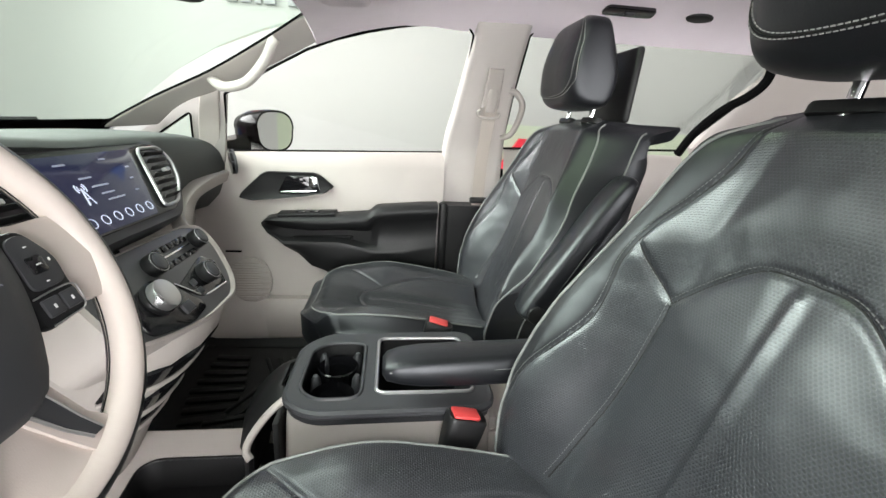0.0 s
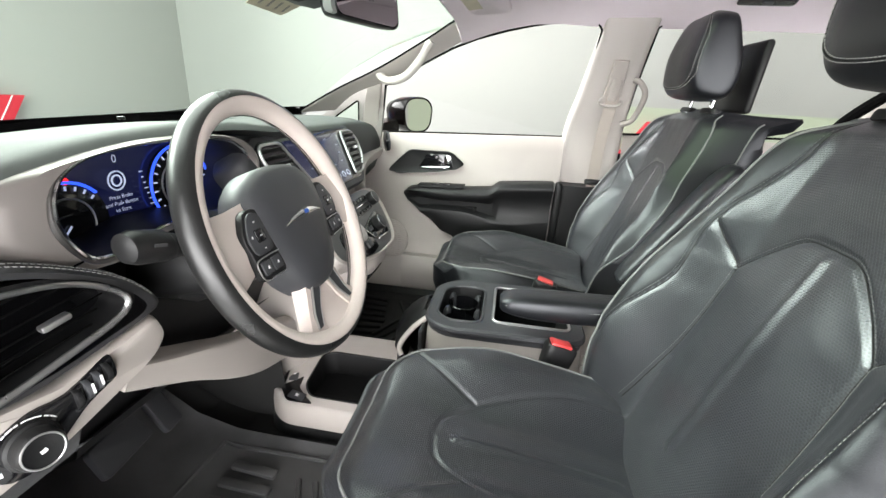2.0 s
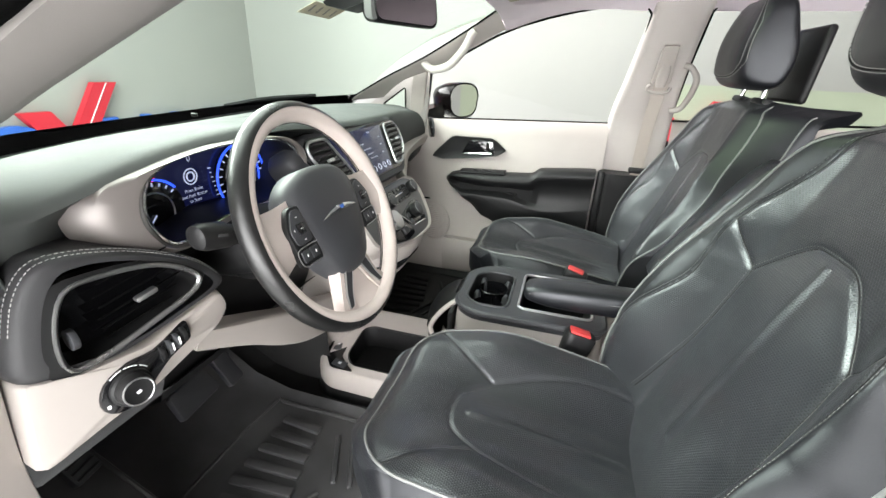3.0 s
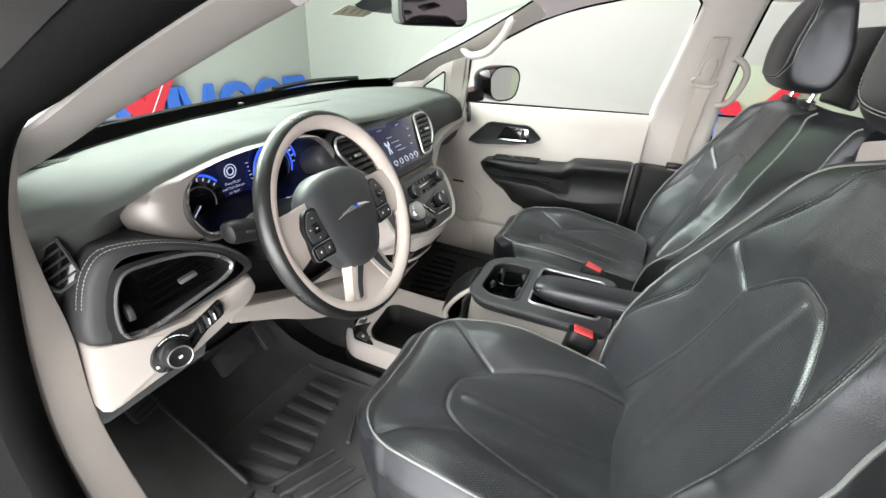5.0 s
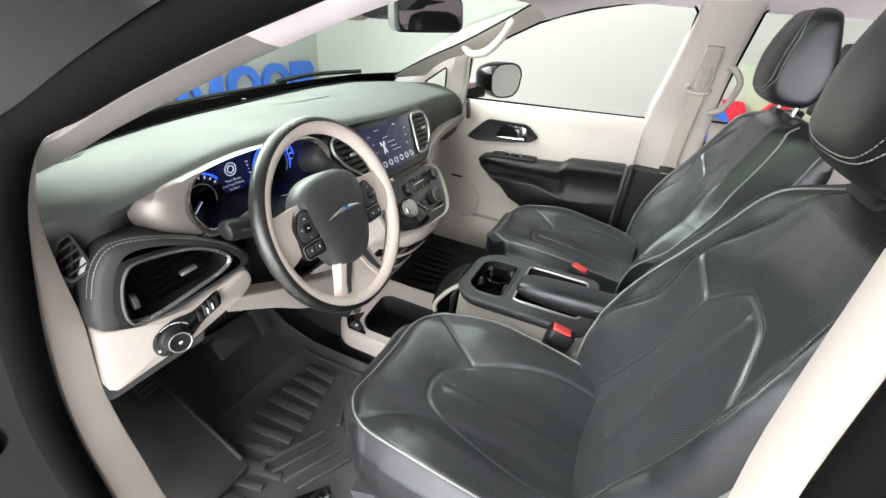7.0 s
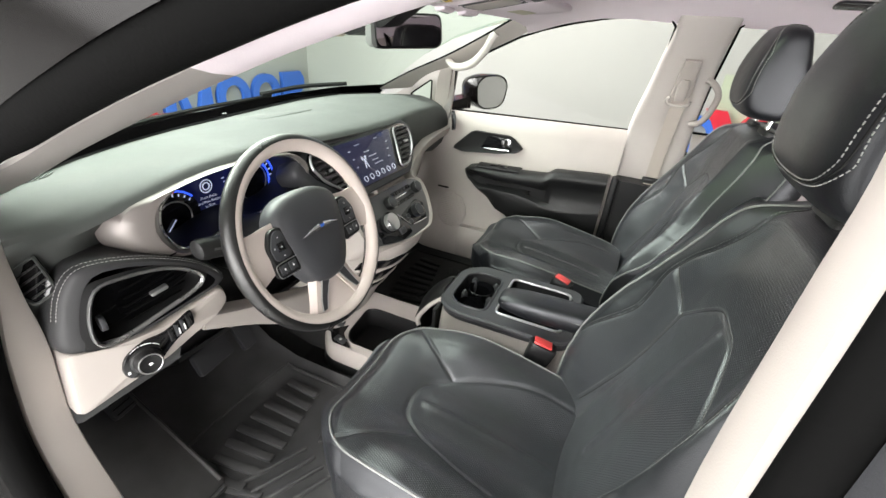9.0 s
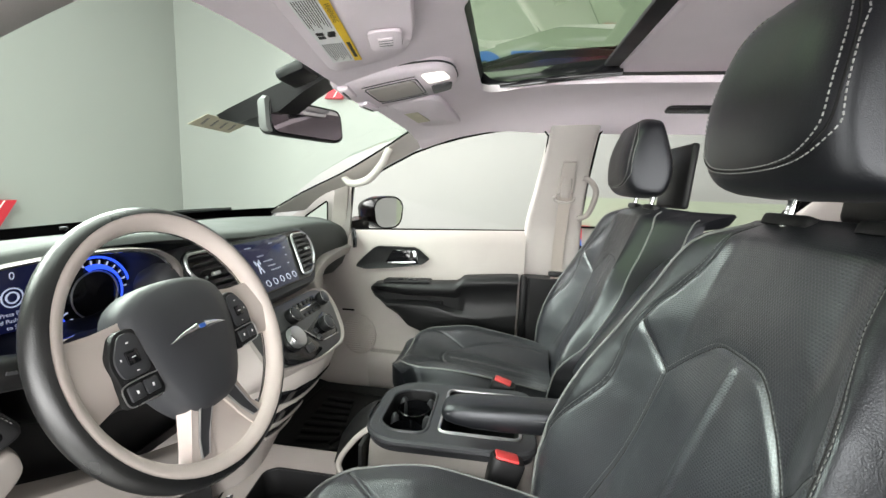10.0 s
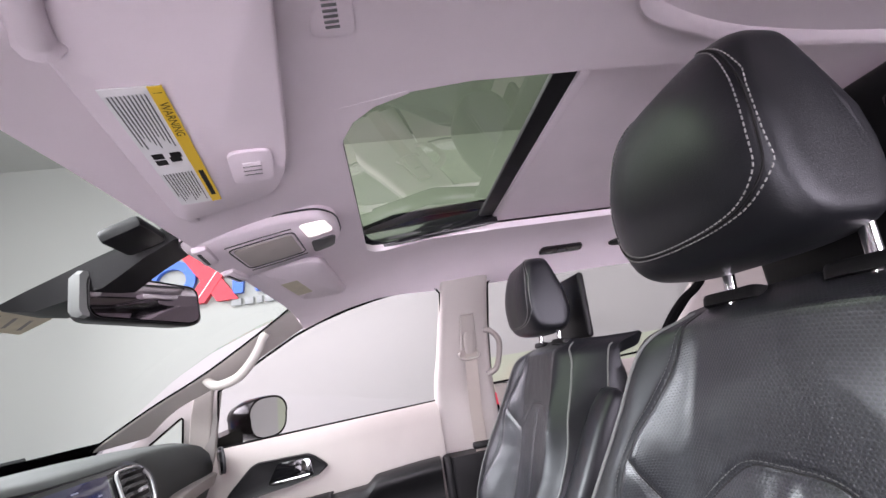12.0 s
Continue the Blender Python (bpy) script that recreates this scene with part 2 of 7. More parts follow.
def solid(poly, thick, m=None, bevel=0.0, seg=2):
    """A plate with the outline poly (x, y), from z = 0 up to thick, its upper rim rounded."""
    bm = bmesh.new()
    f = bm.faces.new([bm.verts.new((x, y, 0)) for x, y in poly])
    up = bmesh.ops.extrude_face_region(bm, geom=[f])["geom"]
    top = [v for v in up if isinstance(v, bmesh.types.BMVert)]
    bmesh.ops.translate(bm, verts=top, vec=(0, 0, thick))
    if bevel:
        s = set(top)
        bmesh.ops.bevel(bm, geom=[e for e in bm.edges if e.verts[0] in s and e.verts[1] in s], offset=bevel, segments=seg, profile=0.5, affect="EDGES")
    if m is not None:
        bm.transform(m)
    return bm


def rounded(pts, r=0.01, n=4):
    """An outline with rounded corners."""
    P = [Vector(p).to_2d() for p in pts]
    out = []
    for i in range(len(P)):
        a, b, c = P[i - 1], P[i], P[(i + 1) % len(P)]
        d1, d2 = (a - b), (c - b)
        k = min(r, 0.45 * d1.length, 0.45 * d2.length)
        p, q = b + d1.normalized() * k, b + d2.normalized() * k
        for s in range(n + 1):
            t = s / n
            v = p * (1 - t) ** 2 + b * 2 * t * (1 - t) + q * t * t
            out.append((v.x, v.y))
    return out


def frame_ring(pts, w, d, m=None, r=0.01):
    """A raised rim of width w and height d round an outline."""
    o = rounded(pts, r, 4)
    c = Vector((sum(p[0] for p in o) / len(o), sum(p[1] for p in o) / len(o)))
    rings = []
    for p in o:
        v = Vector(p)
        k = (c - v).normalized()
        rings.append([(*v, 0), (*(v + k * w * 0.15), d * 0.8), (*(v + k * w * 0.5), d), (*(v + k * w * 0.85), d * 0.8), (*(v + k * w), 0)])
    bm = loft(rings, loop=True)
    if m is not None:
        bm.transform(m)
    return bm


def facing(origin, x_axis, y_axis):
    """The pose whose x and y run along the given ways and whose z stands out of the face."""
    x = Vector(x_axis).normalized()
    y = Vector(y_axis)
    y = (y - x * y.dot(x)).normalized()
    z = x.cross(y)
    m = Matrix((x, y, z)).transposed().to_4x4()
    m.translation = origin
    return m


def stitched(pts, parent, step=0.007, r=0.0007, mat=None, name="stitching"):
    """A row of thread stitches along a line, one joined part."""
    P = [Vector(p) for p in pts]
    bms, run = [], 0.0
    for a, b in zip(P, P[1:]):
        d = b - a
        while run < d.length:
            s = a + d.normalized() * run
            e = s + d.normalized() * step * 0.6
            bms.append(tube([s, e], r, 4))
            run += step
        run -= d.length
    if bms:
        part(name, merge(*bms), mat or THREAD, parent)


# ---------------------------------------------------------------- the booth round the car
def structure(name, bm, mat, label="", smooth=False):
    return tagged(part(name, bm, mat, None, label, smooth), kind="structure")


GROUND = -0.42
structure("floor", box(9, 10.4, 0.1, 0, Matrix.Translation((-0.6, -0.5, GROUND - 0.05))), CONCRETE, "pale painted concrete floor of a photo booth")
structure("wall_front", box(9, 0.2, 4.2, 0, Matrix.Translation((-0.6, 4.4, 1.6))), WALL, "smooth white booth wall with a sign")
structure("wall_back", box(9, 0.2, 4.2, 0, Matrix.Translation((-0.6, -5.5, 1.6))), WALL, "smooth white booth wall")
structure("wall_right", box(0.2, 9.7, 4.2, 0, Matrix.Translation((3.6, -0.55, 1.6))), WALL, "smooth white booth wall with coloured signs")
structure("wall_left", box(0.2, 9.7, 4.2, 0, Matrix.Translation((-4.8, -0.55, 1.6))), WALL, "smooth white booth wall")
structure("ceiling", box(9, 10.4, 0.1, 0, Matrix.Translation((-0.6, -0.5, 3.6))), WALL, "white booth ceiling")
structure("trim", box(0.012, 3.4, 1.37, 0, Matrix.Translation((3.494, -1.95, 0.265))), BAND, "pale green panel on the booth wall")


def ring_shape(r_x, r_y, w, thick, m):
    rings = []
    for i in range(36):
        a = 2 * math.pi * i / 36
        c, s = math.cos(a), math.sin(a)
        rings.append([(c * r_x, s * r_y, 0), (c * r_x, s * r_y, thick), (c * (r_x - w), s * (r_y - w), thick), (c * (r_x - w), s * (r_y - w), 0)])
    bm = loft(rings, loop=True)
    bm.transform(m)
    return bm


def wall_sign(name, m, s, label):
    """A raised sign of blue rings and blocks and two crossing red bars; x along the wall, y up."""
    g = group_thing(name, label, "sign", place=m)
    part("blue_ring", ring_shape(0.36 * s, 0.33 * s, 0.14 * s, 0.05, Matrix.Translation((0.3 * s, 0, 0))), BLUE, g)
    part("red_bar", solid([(0.38 * s, 0.46 * s), (0.72 * s, 0.46 * s), (1.3 * s, -0.42 * s), (0.98 * s, -0.42 * s)], 0.052), REDSIGN, g, smooth=False)
    part("red_bar", solid([(0.5 * s, -0.42 * s), (0.8 * s, -0.42 * s), (1.61 * s, 0.78 * s), (1.31 * s, 0.78 * s)], 0.056), REDSIGN, g, smooth=False)
    part("white_line", solid([(0.66 * s, -0.4 * s), (0.675 * s, -0.4 * s), (1.475 * s, 0.775 * s), (1.46 * s, 0.775 * s)], 0.06), WHITE, g, smooth=False)
    x = 1.22 * s
    part("blue_block", merge(solid([(x, -0.33 * s), (x + 0.15 * s, -0.33 * s), (x + 0.2 * s, 0.33 * s), (x, 0.33 * s)], 0.05),
                             solid([(x + 0.2 * s, 0.33 * s), (x + 0.3 * s, 0.33 * s), (x + 0.5 * s, -0.33 * s), (x + 0.35 * s, -0.33 * s)], 0.05),
                             solid([(x + 0.5 * s, -0.33 * s), (x + 0.7 * s, 0.33 * s), (x + 0.82 * s, 0.33 * s), (x + 0.82 * s, -0.33 * s)], 0.05)), BLUE, g, smooth=False)
    for k in (2.5, 3.24):
        part("blue_ring", ring_shape(0.34 * s, 0.33 * s, 0.14 * s, 0.05, Matrix.Translation((k * s, 0, 0))), BLUE, g)
    x = 3.66 * s
    part("blue_block", merge(solid([(x, -0.33 * s), (x + 0.17 * s, -0.33 * s), (x + 0.17 * s, 0.33 * s), (x, 0.33 * s)], 0.05),
                             solid([(x + 0.17 * s, 0.33 * s), (x + 0.5 * s, 0.33 * s), (x + 0.6 * s, 0.2 * s), (x + 0.6 * s, 0.05 * s), (x + 0.5 * s, -0.06 * s), (x + 0.17 * s, -0.06 * s)], 0.05),
                             solid([(x + 0.25 * s, -0.06 * s), (x + 0.45 * s, -0.06 * s), (x + 0.64 * s, -0.33 * s), (x + 0.44 * s, -0.33 * s)], 0.05)), BLUE, g, smooth=False)
    return g


wall_sign("wall_sign", facing((0.76, 4.29, 0.3), (1, 0, 0.0), (0, 0, 1)), 0.607, "raised sign of blue and red shapes on a white wall")
high = wall_sign("wall_sign", facing((3.49, 2.8, 2.16), (0, -1, 0), (0, 0, 1)), 0.62, "large raised blue and red sign high on a white wall")
for x0, w in ((0.78, 0.1), (0.9, 0.09), (1.0, 0.06), (1.1, 0.1), (1.3, 0.1), (1.42, 0.06), (1.52, 0.1)):
    part("grey_bar", box(w, 0.075, 0.03, 0.01, Matrix.Translation((x0, -0.29, 0.015))), GREYSIGN, high)
wall_sign("wall_sign", facing((3.487, 0.0, 0.43), (0, -1, 0), (0, 0, 1)), 0.5, "raised blue and red sign on a pale green panel")


# ---------------------------------------------------------------- the car's shell
def glass_x(z):
    """Half width of the side glass at a height."""
    return 0.957 - (z - 0.78) * 0.571


def thick_strip(inner, outer, t=0.03, n=6):
    """A solid strip between two lines that run side by side, its long edges rounded, t deep away from the cabin."""
    a, b = spline(inner, n), spline(outer, n)
    rings = []
    for i, (p, q) in enumerate(zip(a, b)):
        w = q - p
        along = (a[min(i + 1, len(a) - 1)] - a[max(i - 1, 0)])
        nn = w.cross(along).normalized()
        mid = (p + q) / 2
        if nn.dot(mid - Vector((0, 0.3, 0.85))) < 0:
            nn = -nn
        rr = []
        for u, d in ((0, 1), (0, 0.3), (0.015, 0.1), (0.05, 0.0), (0.12, -0.02), (0.5, -0.04), (0.88, -0.02), (0.95, 0.0), (0.985, 0.1), (1, 0.3), (1, 1)):
            rr.append(p + w * u + nn * t * d)
        rings.append(rr)
    return loft(rings, closed=True, caps=True)


car = group_thing("minivan_shell", "black minivan body shell with the driver's door open", "car", place=Matrix())

# headliner with the opening for the glass roof
ROOF_LINE = [(0.86, 1.188), (0.8, 1.206), (0.7, 1.238), (0.6, 1.275), (0.5, 1.297), (0.4, 1.31), (0.2, 1.316), (-0.4, 1.32), (-1.2, 1.31), (-2.0, 1.27)]


def roof_z(x, y):
    pts = ROOF_LINE
    for (y0, z0), (y1, z1) in zip(pts, pts[1:]):
        if y <= y0 and y >= y1:
            z = z0 + (z1 - z0) * (y0 - y) / (y0 - y1)
            break
    else:
        z = pts[0][1] if y > pts[0][0] else pts[-1][1]
    e = max(0.0, abs(x) - 0.4) / 0.32
    k = min(1.0, max(0.0, (0.86 - y) / 0.5))
    return z - (0.015 + 0.08 * k) * e ** 2.4


def headliner():
    bm = bmesh.new()
    edge = 0.725
    xs = [-edge, -0.69, -0.64, -0.57, -0.49, -0.42, -0.355, -0.25, -0.12, 0, 0.12, 0.25, 0.345, 0.42, 0.49, 0.57, 0.64, 0.69, edge]
    ys = [0.86, 0.84, 0.82, 0.77, 0.72, 0.66, 0.595, 0.56, 0.5, 0.4, 0.3, 0.2, 0.0, -0.2, -0.4, -0.6, -0.9, -1.2, -1.6, -2.0]
    grid = {}
    for i, x in enumerate(xs):
        for j, y in enumerate(ys):
            k = 1 - 0.14 * max(0, (y - 0.35) / 0.51) ** 2
            grid[i, j] = bm.verts.new((x * k if abs(x) > 0.4 else x, y, roof_z(x, y)))
    for i in range(len(xs) - 1):
        for j in range(len(ys) - 1):
            if -0.36 < (xs[i] + xs[i + 1]) / 2 < 0.35 and -0.4 < (ys[j] + ys[j + 1]) / 2 < 0.595:
                continue
            bm.faces.new((grid[i, j], grid[i + 1, j], grid[i + 1, j + 1], grid[i, j + 1]))
    bmesh.ops.delete(bm, geom=[v for v in bm.verts if not v.link_faces], context="VERTS")
    bmesh.ops.solidify(bm, geom=bm.faces[:], thickness=-0.02)
    return bm


tagged(part("ceiling", headliner(), LINER, None, "pale grey woven headliner with a roof opening"), kind="structure")
roof_skin = loft([[(x, y, roof_z(x * 0.9, y) + 0.085 + 0.02 * math.cos(x * 1.6)) for x in (-0.74, -0.6, -0.45, -0.36)] for y in (0.86, 0.7, 0.5, 0.2, -0.3, -0.9, -2.0)])
part("roof", roof_skin, PAINT, car)
part("roof", loft([[(x, y, roof_z(x * 0.9, y) + 0.085) for x in (0.35, 0.45, 0.6, 0.74)] for y in (0.86, 0.7, 0.5, 0.2, -0.3, -0.9, -2.0)]), PAINT, car)
part("roof", loft([[(x, y, roof_z(x * 0.9, y) + 0.085) for x in (-0.36, 0, 0.35)] for y in (0.86, 0.8, 0.63)]), PAINT, car)
part("roof", loft([[(x, y, roof_z(x * 0.9, y) + 0.085) for x in (-0.36, 0, 0.35)] for y in (-0.42, -0.9, -1.4, -2.0)]), PAINT, car)

# glass roof: tinted pane, black frame, sliding shade
sunroof = group_thing("sunroof", "dark green tinted glass roof panel, fabric shade half open", "sunroof", place=Matrix())
pane = part("pane", loft([[(x, y, roof_z(0, y) + 0.06) for x in (-0.37, 0, 0.36)] for y in (0.63, 0.4, 0.2, -0.1, -0.42)]), PRIVACY, sunroof, "green tinted glass")
pane.visible_shadow = False
for x, z in ((0.339, 1.318), (-0.362, 1.338)):
    part("rail", box(0.014, 0.42, 0.05, 0.003, pose(x, 0.4, z, -6)), GLOSS, sunroof)
part("rail", box(0.71, 0.014, 0.042, 0.003, pose(-0.005, 0.604, 1.31, 12)), BLACK, sunroof)
for s, x in ((1, -0.355), (-1, 0.345)):
    part("corner", solid([(-s * 0.003, 0.003), (s * 0.12, 0.003), (s * 0.115, -0.002), (s * 0.07, -0.01), (s * 0.035, -0.028), (s * 0.012, -0.06), (s * 0.002, -0.11), (-s * 0.003, -0.11)][::-s], 0.02, pose(x, 0.596, roof_z(0, 0.596) - 0.021, -12)), LINER, sunroof)
part("shade", loft([[(x, y, roof_z(0, y) + 0.022) for x in (-0.4, 0, 0.39)] for y in (0.2, 0.0, -0.45)]), LINER, sunroof, "pale fabric sunshade")
part("shade_bar", box(0.7, 0.045, 0.012, 0.004, Matrix.Translation((-0.005, 0.222, 1.345))), BLACK, sunroof)
part("shade_bar", box(0.7, 0.02, 0.014, 0.004, Matrix.Translation((-0.005, 0.192, 1.34))), LINER, sunroof)

# windshield
W_BOTTOM = [(-0.80, 1.40, 0.82), (-0.6, 1.53, 0.815), (-0.3, 1.63, 0.81), (0, 1.69, 0.81), (0.3, 1.73, 0.81), (0.6, 1.71, 0.815), (0.79, 1.56, 0.83), (0.82, 1.54, 0.85)]
W_TOP = [(-0.61, 0.85, 1.18), (-0.4, 0.868, 1.195), (-0.2, 0.875, 1.2), (0, 0.878, 1.2), (0.2, 0.875, 1.2), (0.4, 0.868, 1.195), (0.61, 0.85, 1.18), (0.635, 0.85, 1.195)]
ws = group_thing("windshield", "large raked windshield with a slight green tint", "windshield", place=Matrix())
pane = part("pane", loft([[Vector(a).lerp(Vector(b), k) + Vector((0, 0.02, 0.05)) * math.sin(k * math.pi) for k in (0, 0.2, 0.4, 0.6, 0.8, 1)] for a, b in zip(W_BOTTOM, W_TOP)]), WIND, ws)
pane.data.flip_normals()
part("base_band", loft([[Vector(a).lerp(Vector(c), k) + Vector((0, 0.016, 0.05)) * math.sin(k * math.pi) + Vector((0, -0.006, 0)) for k in (-0.06, 0.0, 0.035, 0.07)] for a, c in zip(W_BOTTOM, W_TOP)]), GLOSS, ws, "black printed glass edge")
part("black_border", tube(spline(W_TOP[:-1], 4), 0.012, 6, flat=0.4), GLOSS, ws)

# passenger side glass
P_WINDOW = [(1.244, 0.765), (1.195, 0.965), (1.09, 1.02), (1.009, 1.061), (0.895, 1.116), (0.8, 1.15), (0.698, 1.177), (0.6, 1.197), (0.501, 1.212), (0.42, 1.222), (0.375, 1.215), (0.353, 1.19), (0.358, 1.083), (0.38, 0.93), (0.402, 0.798)]
R_WINDOW = [(0.171, 0.827), (0.175, 1.022), (0.166, 1.2), (0.145, 1.23), (0.1, 1.238), (-0.12, 1.249), (-0.4, 1.258), (-0.65, 1.262), (-0.72, 1.25), (-0.745, 1.2), (-0.78, 1.13), (-0.72, 1.04), (-0.63, 0.92), (-0.603, 0.856)]


def side_point(y, z, s=1, inset=0.0):
    return Vector((s * (glass_x(z) - inset), y, z))


def side_pane(name, outline, mat, label, s=1):
    g = group_thing(name, label, "car window", place=Matrix())
    bm = bmesh.new()
    bm.faces.new([bm.verts.new(side_point(y, z, s)) for y, z in outline])
    bmesh.ops.solidify(bm, geom=bm.faces[:], thickness=0.004)
    p = part("pane", bm, mat, g, smooth=False)
    p.visible_shadow = False
    part("seal", tube([side_point(y, z, s, 0.006) for y, z in outline], 0.0045, 6, closed=True), RUBBER, g)
    return g


side_pane("front_side_window", P_WINDOW, CLEAR, "clear front passenger side window, closed")
side_pane("sliding_door_window", R_WINDOW, CLEAR, "clear sliding door window with rounded corners")

# pillars and rails, passenger side
pillars = group_thing("pillar_trim", "pale grey moulded pillar and roof rail trim", "pillar trim", place=Matrix())
part("b_pillar", thick_strip([(0.93, 0.425, 0.56), (0.9, 0.41, 0.80), (0.83, 0.388, 0.93), (0.745, 0.365, 1.08), (0.69, 0.35, 1.19), (0.665, 0.36, 1.25)],
                             [(0.93, 0.16, 0.56), (0.9, 0.168, 0.80), (0.83, 0.178, 0.93), (0.745, 0.178, 1.08), (0.69, 0.17, 1.19), (0.665, 0.16, 1.25)], 0.06), PILLAR, pillars)
part("roof_rail", thick_strip([(0.615, 0.86, 1.175), (0.655, 0.7, 1.19), (0.668, 0.5, 1.225), (0.67, 0.3, 1.24), (0.675, 0.0, 1.252), (0.68, -0.4, 1.262), (0.68, -0.9, 1.262)],
                              [(0.745, 0.86, 1.128), (0.718, 0.7, 1.178), (0.71, 0.5, 1.212), (0.708, 0.3, 1.225), (0.705, 0.0, 1.245), (0.7, -0.4, 1.257), (0.7, -0.9, 1.26)], 0.05), LINER, pillars)
part("a_pillar", thick_strip([(0.77, 1.56, 0.835), (0.735, 1.37, 0.935), (0.70, 1.18, 1.02), (0.64, 1.0, 1.11), (0.59, 0.87, 1.18)],
                             [(0.88, 1.44, 0.85), (0.835, 1.33, 0.925), (0.80, 1.17, 0.985), (0.765, 1.0, 1.065), (0.735, 0.86, 1.135)], 0.01), PILLAR, pillars)
part("quarter_pillar", thick_strip([(0.885, 1.315, 0.72), (0.872, 1.305, 0.85), (0.84, 1.28, 0.955)], [(0.905, 1.243, 0.72), (0.88, 1.235, 0.86), (0.835, 1.21, 0.975)], 0.02), BEIGE, pillars)

part("glass_edge", tube(spline([(0.762, 1.56, 0.842), (0.728, 1.37, 0.94), (0.693, 1.18, 1.025), (0.633, 1.0, 1.115), (0.583, 0.87, 1.185)], 5), 0.0035, 6), RUBBER, pillars)
# pillars, driver's side
PILLAR_OUT = [(-0.87, 1.2, 0.88), (-0.855, 1.1, 0.935), (-0.85, 1.03, 0.966), (-0.85, 0.92, 1.015), (-0.848, 0.826, 1.055), (-0.842, 0.73, 1.094), (-0.828, 0.65, 1.128), (-0.795, 0.5, 1.175), (-0.75, 0.3, 1.225), (-0.72, 0.0, 1.245)]
PILLAR_IN = [(-0.815, 1.38, 0.80), (-0.772, 1.19, 0.895), (-0.756, 1.08, 0.952), (-0.748, 0.96, 1.006), (-0.742, 0.87, 1.046), (-0.736, 0.79, 1.08), (-0.726, 0.71, 1.112), (-0.705, 0.6, 1.155), (-0.68, 0.4, 1.215), (-0.67, 0.1, 1.245)]
PILLAR_GLASS = [(-0.80, 1.42, 0.83), (-0.745, 1.29, 0.94), (-0.71, 1.17, 1.01), (-0.675, 1.05, 1.075), (-0.64, 0.94, 1.135), (-0.605, 0.85, 1.185), (-0.6, 0.77, 1.21), (-0.61, 0.62, 1.235), (-0.64, 0.4, 1.26), (-0.66, 0.1, 1.27)]


def pillar_run(first, last):
    """The driver's pillar trim: a face turned to the door opening that rolls over towards the glass."""
    lines = [spline(L, 6)[first * 6:last * 6 + 1] for L in (PILLAR_OUT, PILLAR_IN, PILLAR_GLASS)]
    rings = []
    for p, q, g in zip(*lines):
        w, k = q - p, g - q
        low = Vector((0.0, -0.006, -0.006))
        rings.append([p + Vector((0.03, 0.02, 0.02)), p, p + w * 0.03 + low * 0.5, p + w * 0.3 + low, p + w * 0.7 + low * 1.2, q - w * 0.05 + low * 0.6, q, q + k * 0.08, q + k * 0.5, g, g + Vector((-0.02, 0.01, 0.03))])
    return loft(rings, closed=True, caps=True)


# same trim as the passenger's pillar, its colour darkened to stand for shade
part("a_pillar", pillar_run(0, 5), SHADEDPILLAR, pillars, "beige windshield pillar trim")
part("roof_rail", pillar_run(5, 9), LINER, pillars)


# ---------------------------------------------------------------- seats
def smooth_step(a, b, t):
    t = min(1.0, max(0.0, (t - a) / (b - a)))
    return t * t * (3 - 2 * t)


def table(v, rows):
    """A smooth value read from rows (place, value)."""
    for (p, a), (q, b) in zip(rows, rows[1:]):
        if v <= q:
            t = min(1.0, max(0.0, (v - p) / (q - p)))
            return a + (b - a) * t
    return rows[-1][1]


PIPE_X = [(0.27, 0.225), (0.34, 0.25), (0.42, 0.272), (0.5, 0.283), (0.58, 0.284), (0.64, 0.28), (0.7, 0.265), (0.74, 0.25), (0.78, 0.236), (0.82, 0.223), (0.86, 0.212), (0.9, 0.202), (0.95, 0.19)]
PIPE_Y = [(0.27, 0.055), (0.36, 0.068), (0.44, 0.062), (0.5, 0.047), (0.58, 0.011), (0.66, -0.034), (0.7, -0.055), (0.74, -0.073), (0.78, -0.092), (0.82, -0.111), (0.86, -0.13), (0.9, -0.153), (0.925, -0.175), (0.95, -0.2)]
BAND = [(0.27, 0.88), (0.46, 0.87), (0.52, 0.81), (0.58, 0.73), (0.63, 0.685), (0.68, 0.7), (0.73, 0.755), (0.765, 0.755), (0.79, 0.735), (0.83, 0.67), (0.87, 0.62), (0.95, 0.615)]


def back_base(u, v):
    """Front face of a backrest in the seat's own space: u from -1 to 1 across, v from 0 to 1 up."""
    a = abs(u)
    z = 0.27 + 0.676 * v
    px, py = table(z, PIPE_X), table(z, PIPE_Y)
    mid_y = 0.03 - 0.218 * v - 0.006 * math.sin(v * math.pi)
    t = max(0.0, (a - 0.88) / 0.12)
    x = px * min(a, 0.88) / 0.88 + (0.024 + 0.02 * smooth_step(0.7, 0.92, z)) * t
    y = mid_y + (py - mid_y) * smooth_step(0.44, 0.82, a) - 0.09 * t ** 1.25
    y -= 0.045 * smooth_step(0.945, 1.0, v) ** 1.5
    if u < 0:
        y -= 0.062 * smooth_step(table(z, BAND), 0.92, a) * smooth_step(0.42, 0.56, z)
    return Vector((math.copysign(x, u), y, z - 0.012 * smooth_step(0.5, 1.0, a) * smooth_step(0.9, 1, v)))


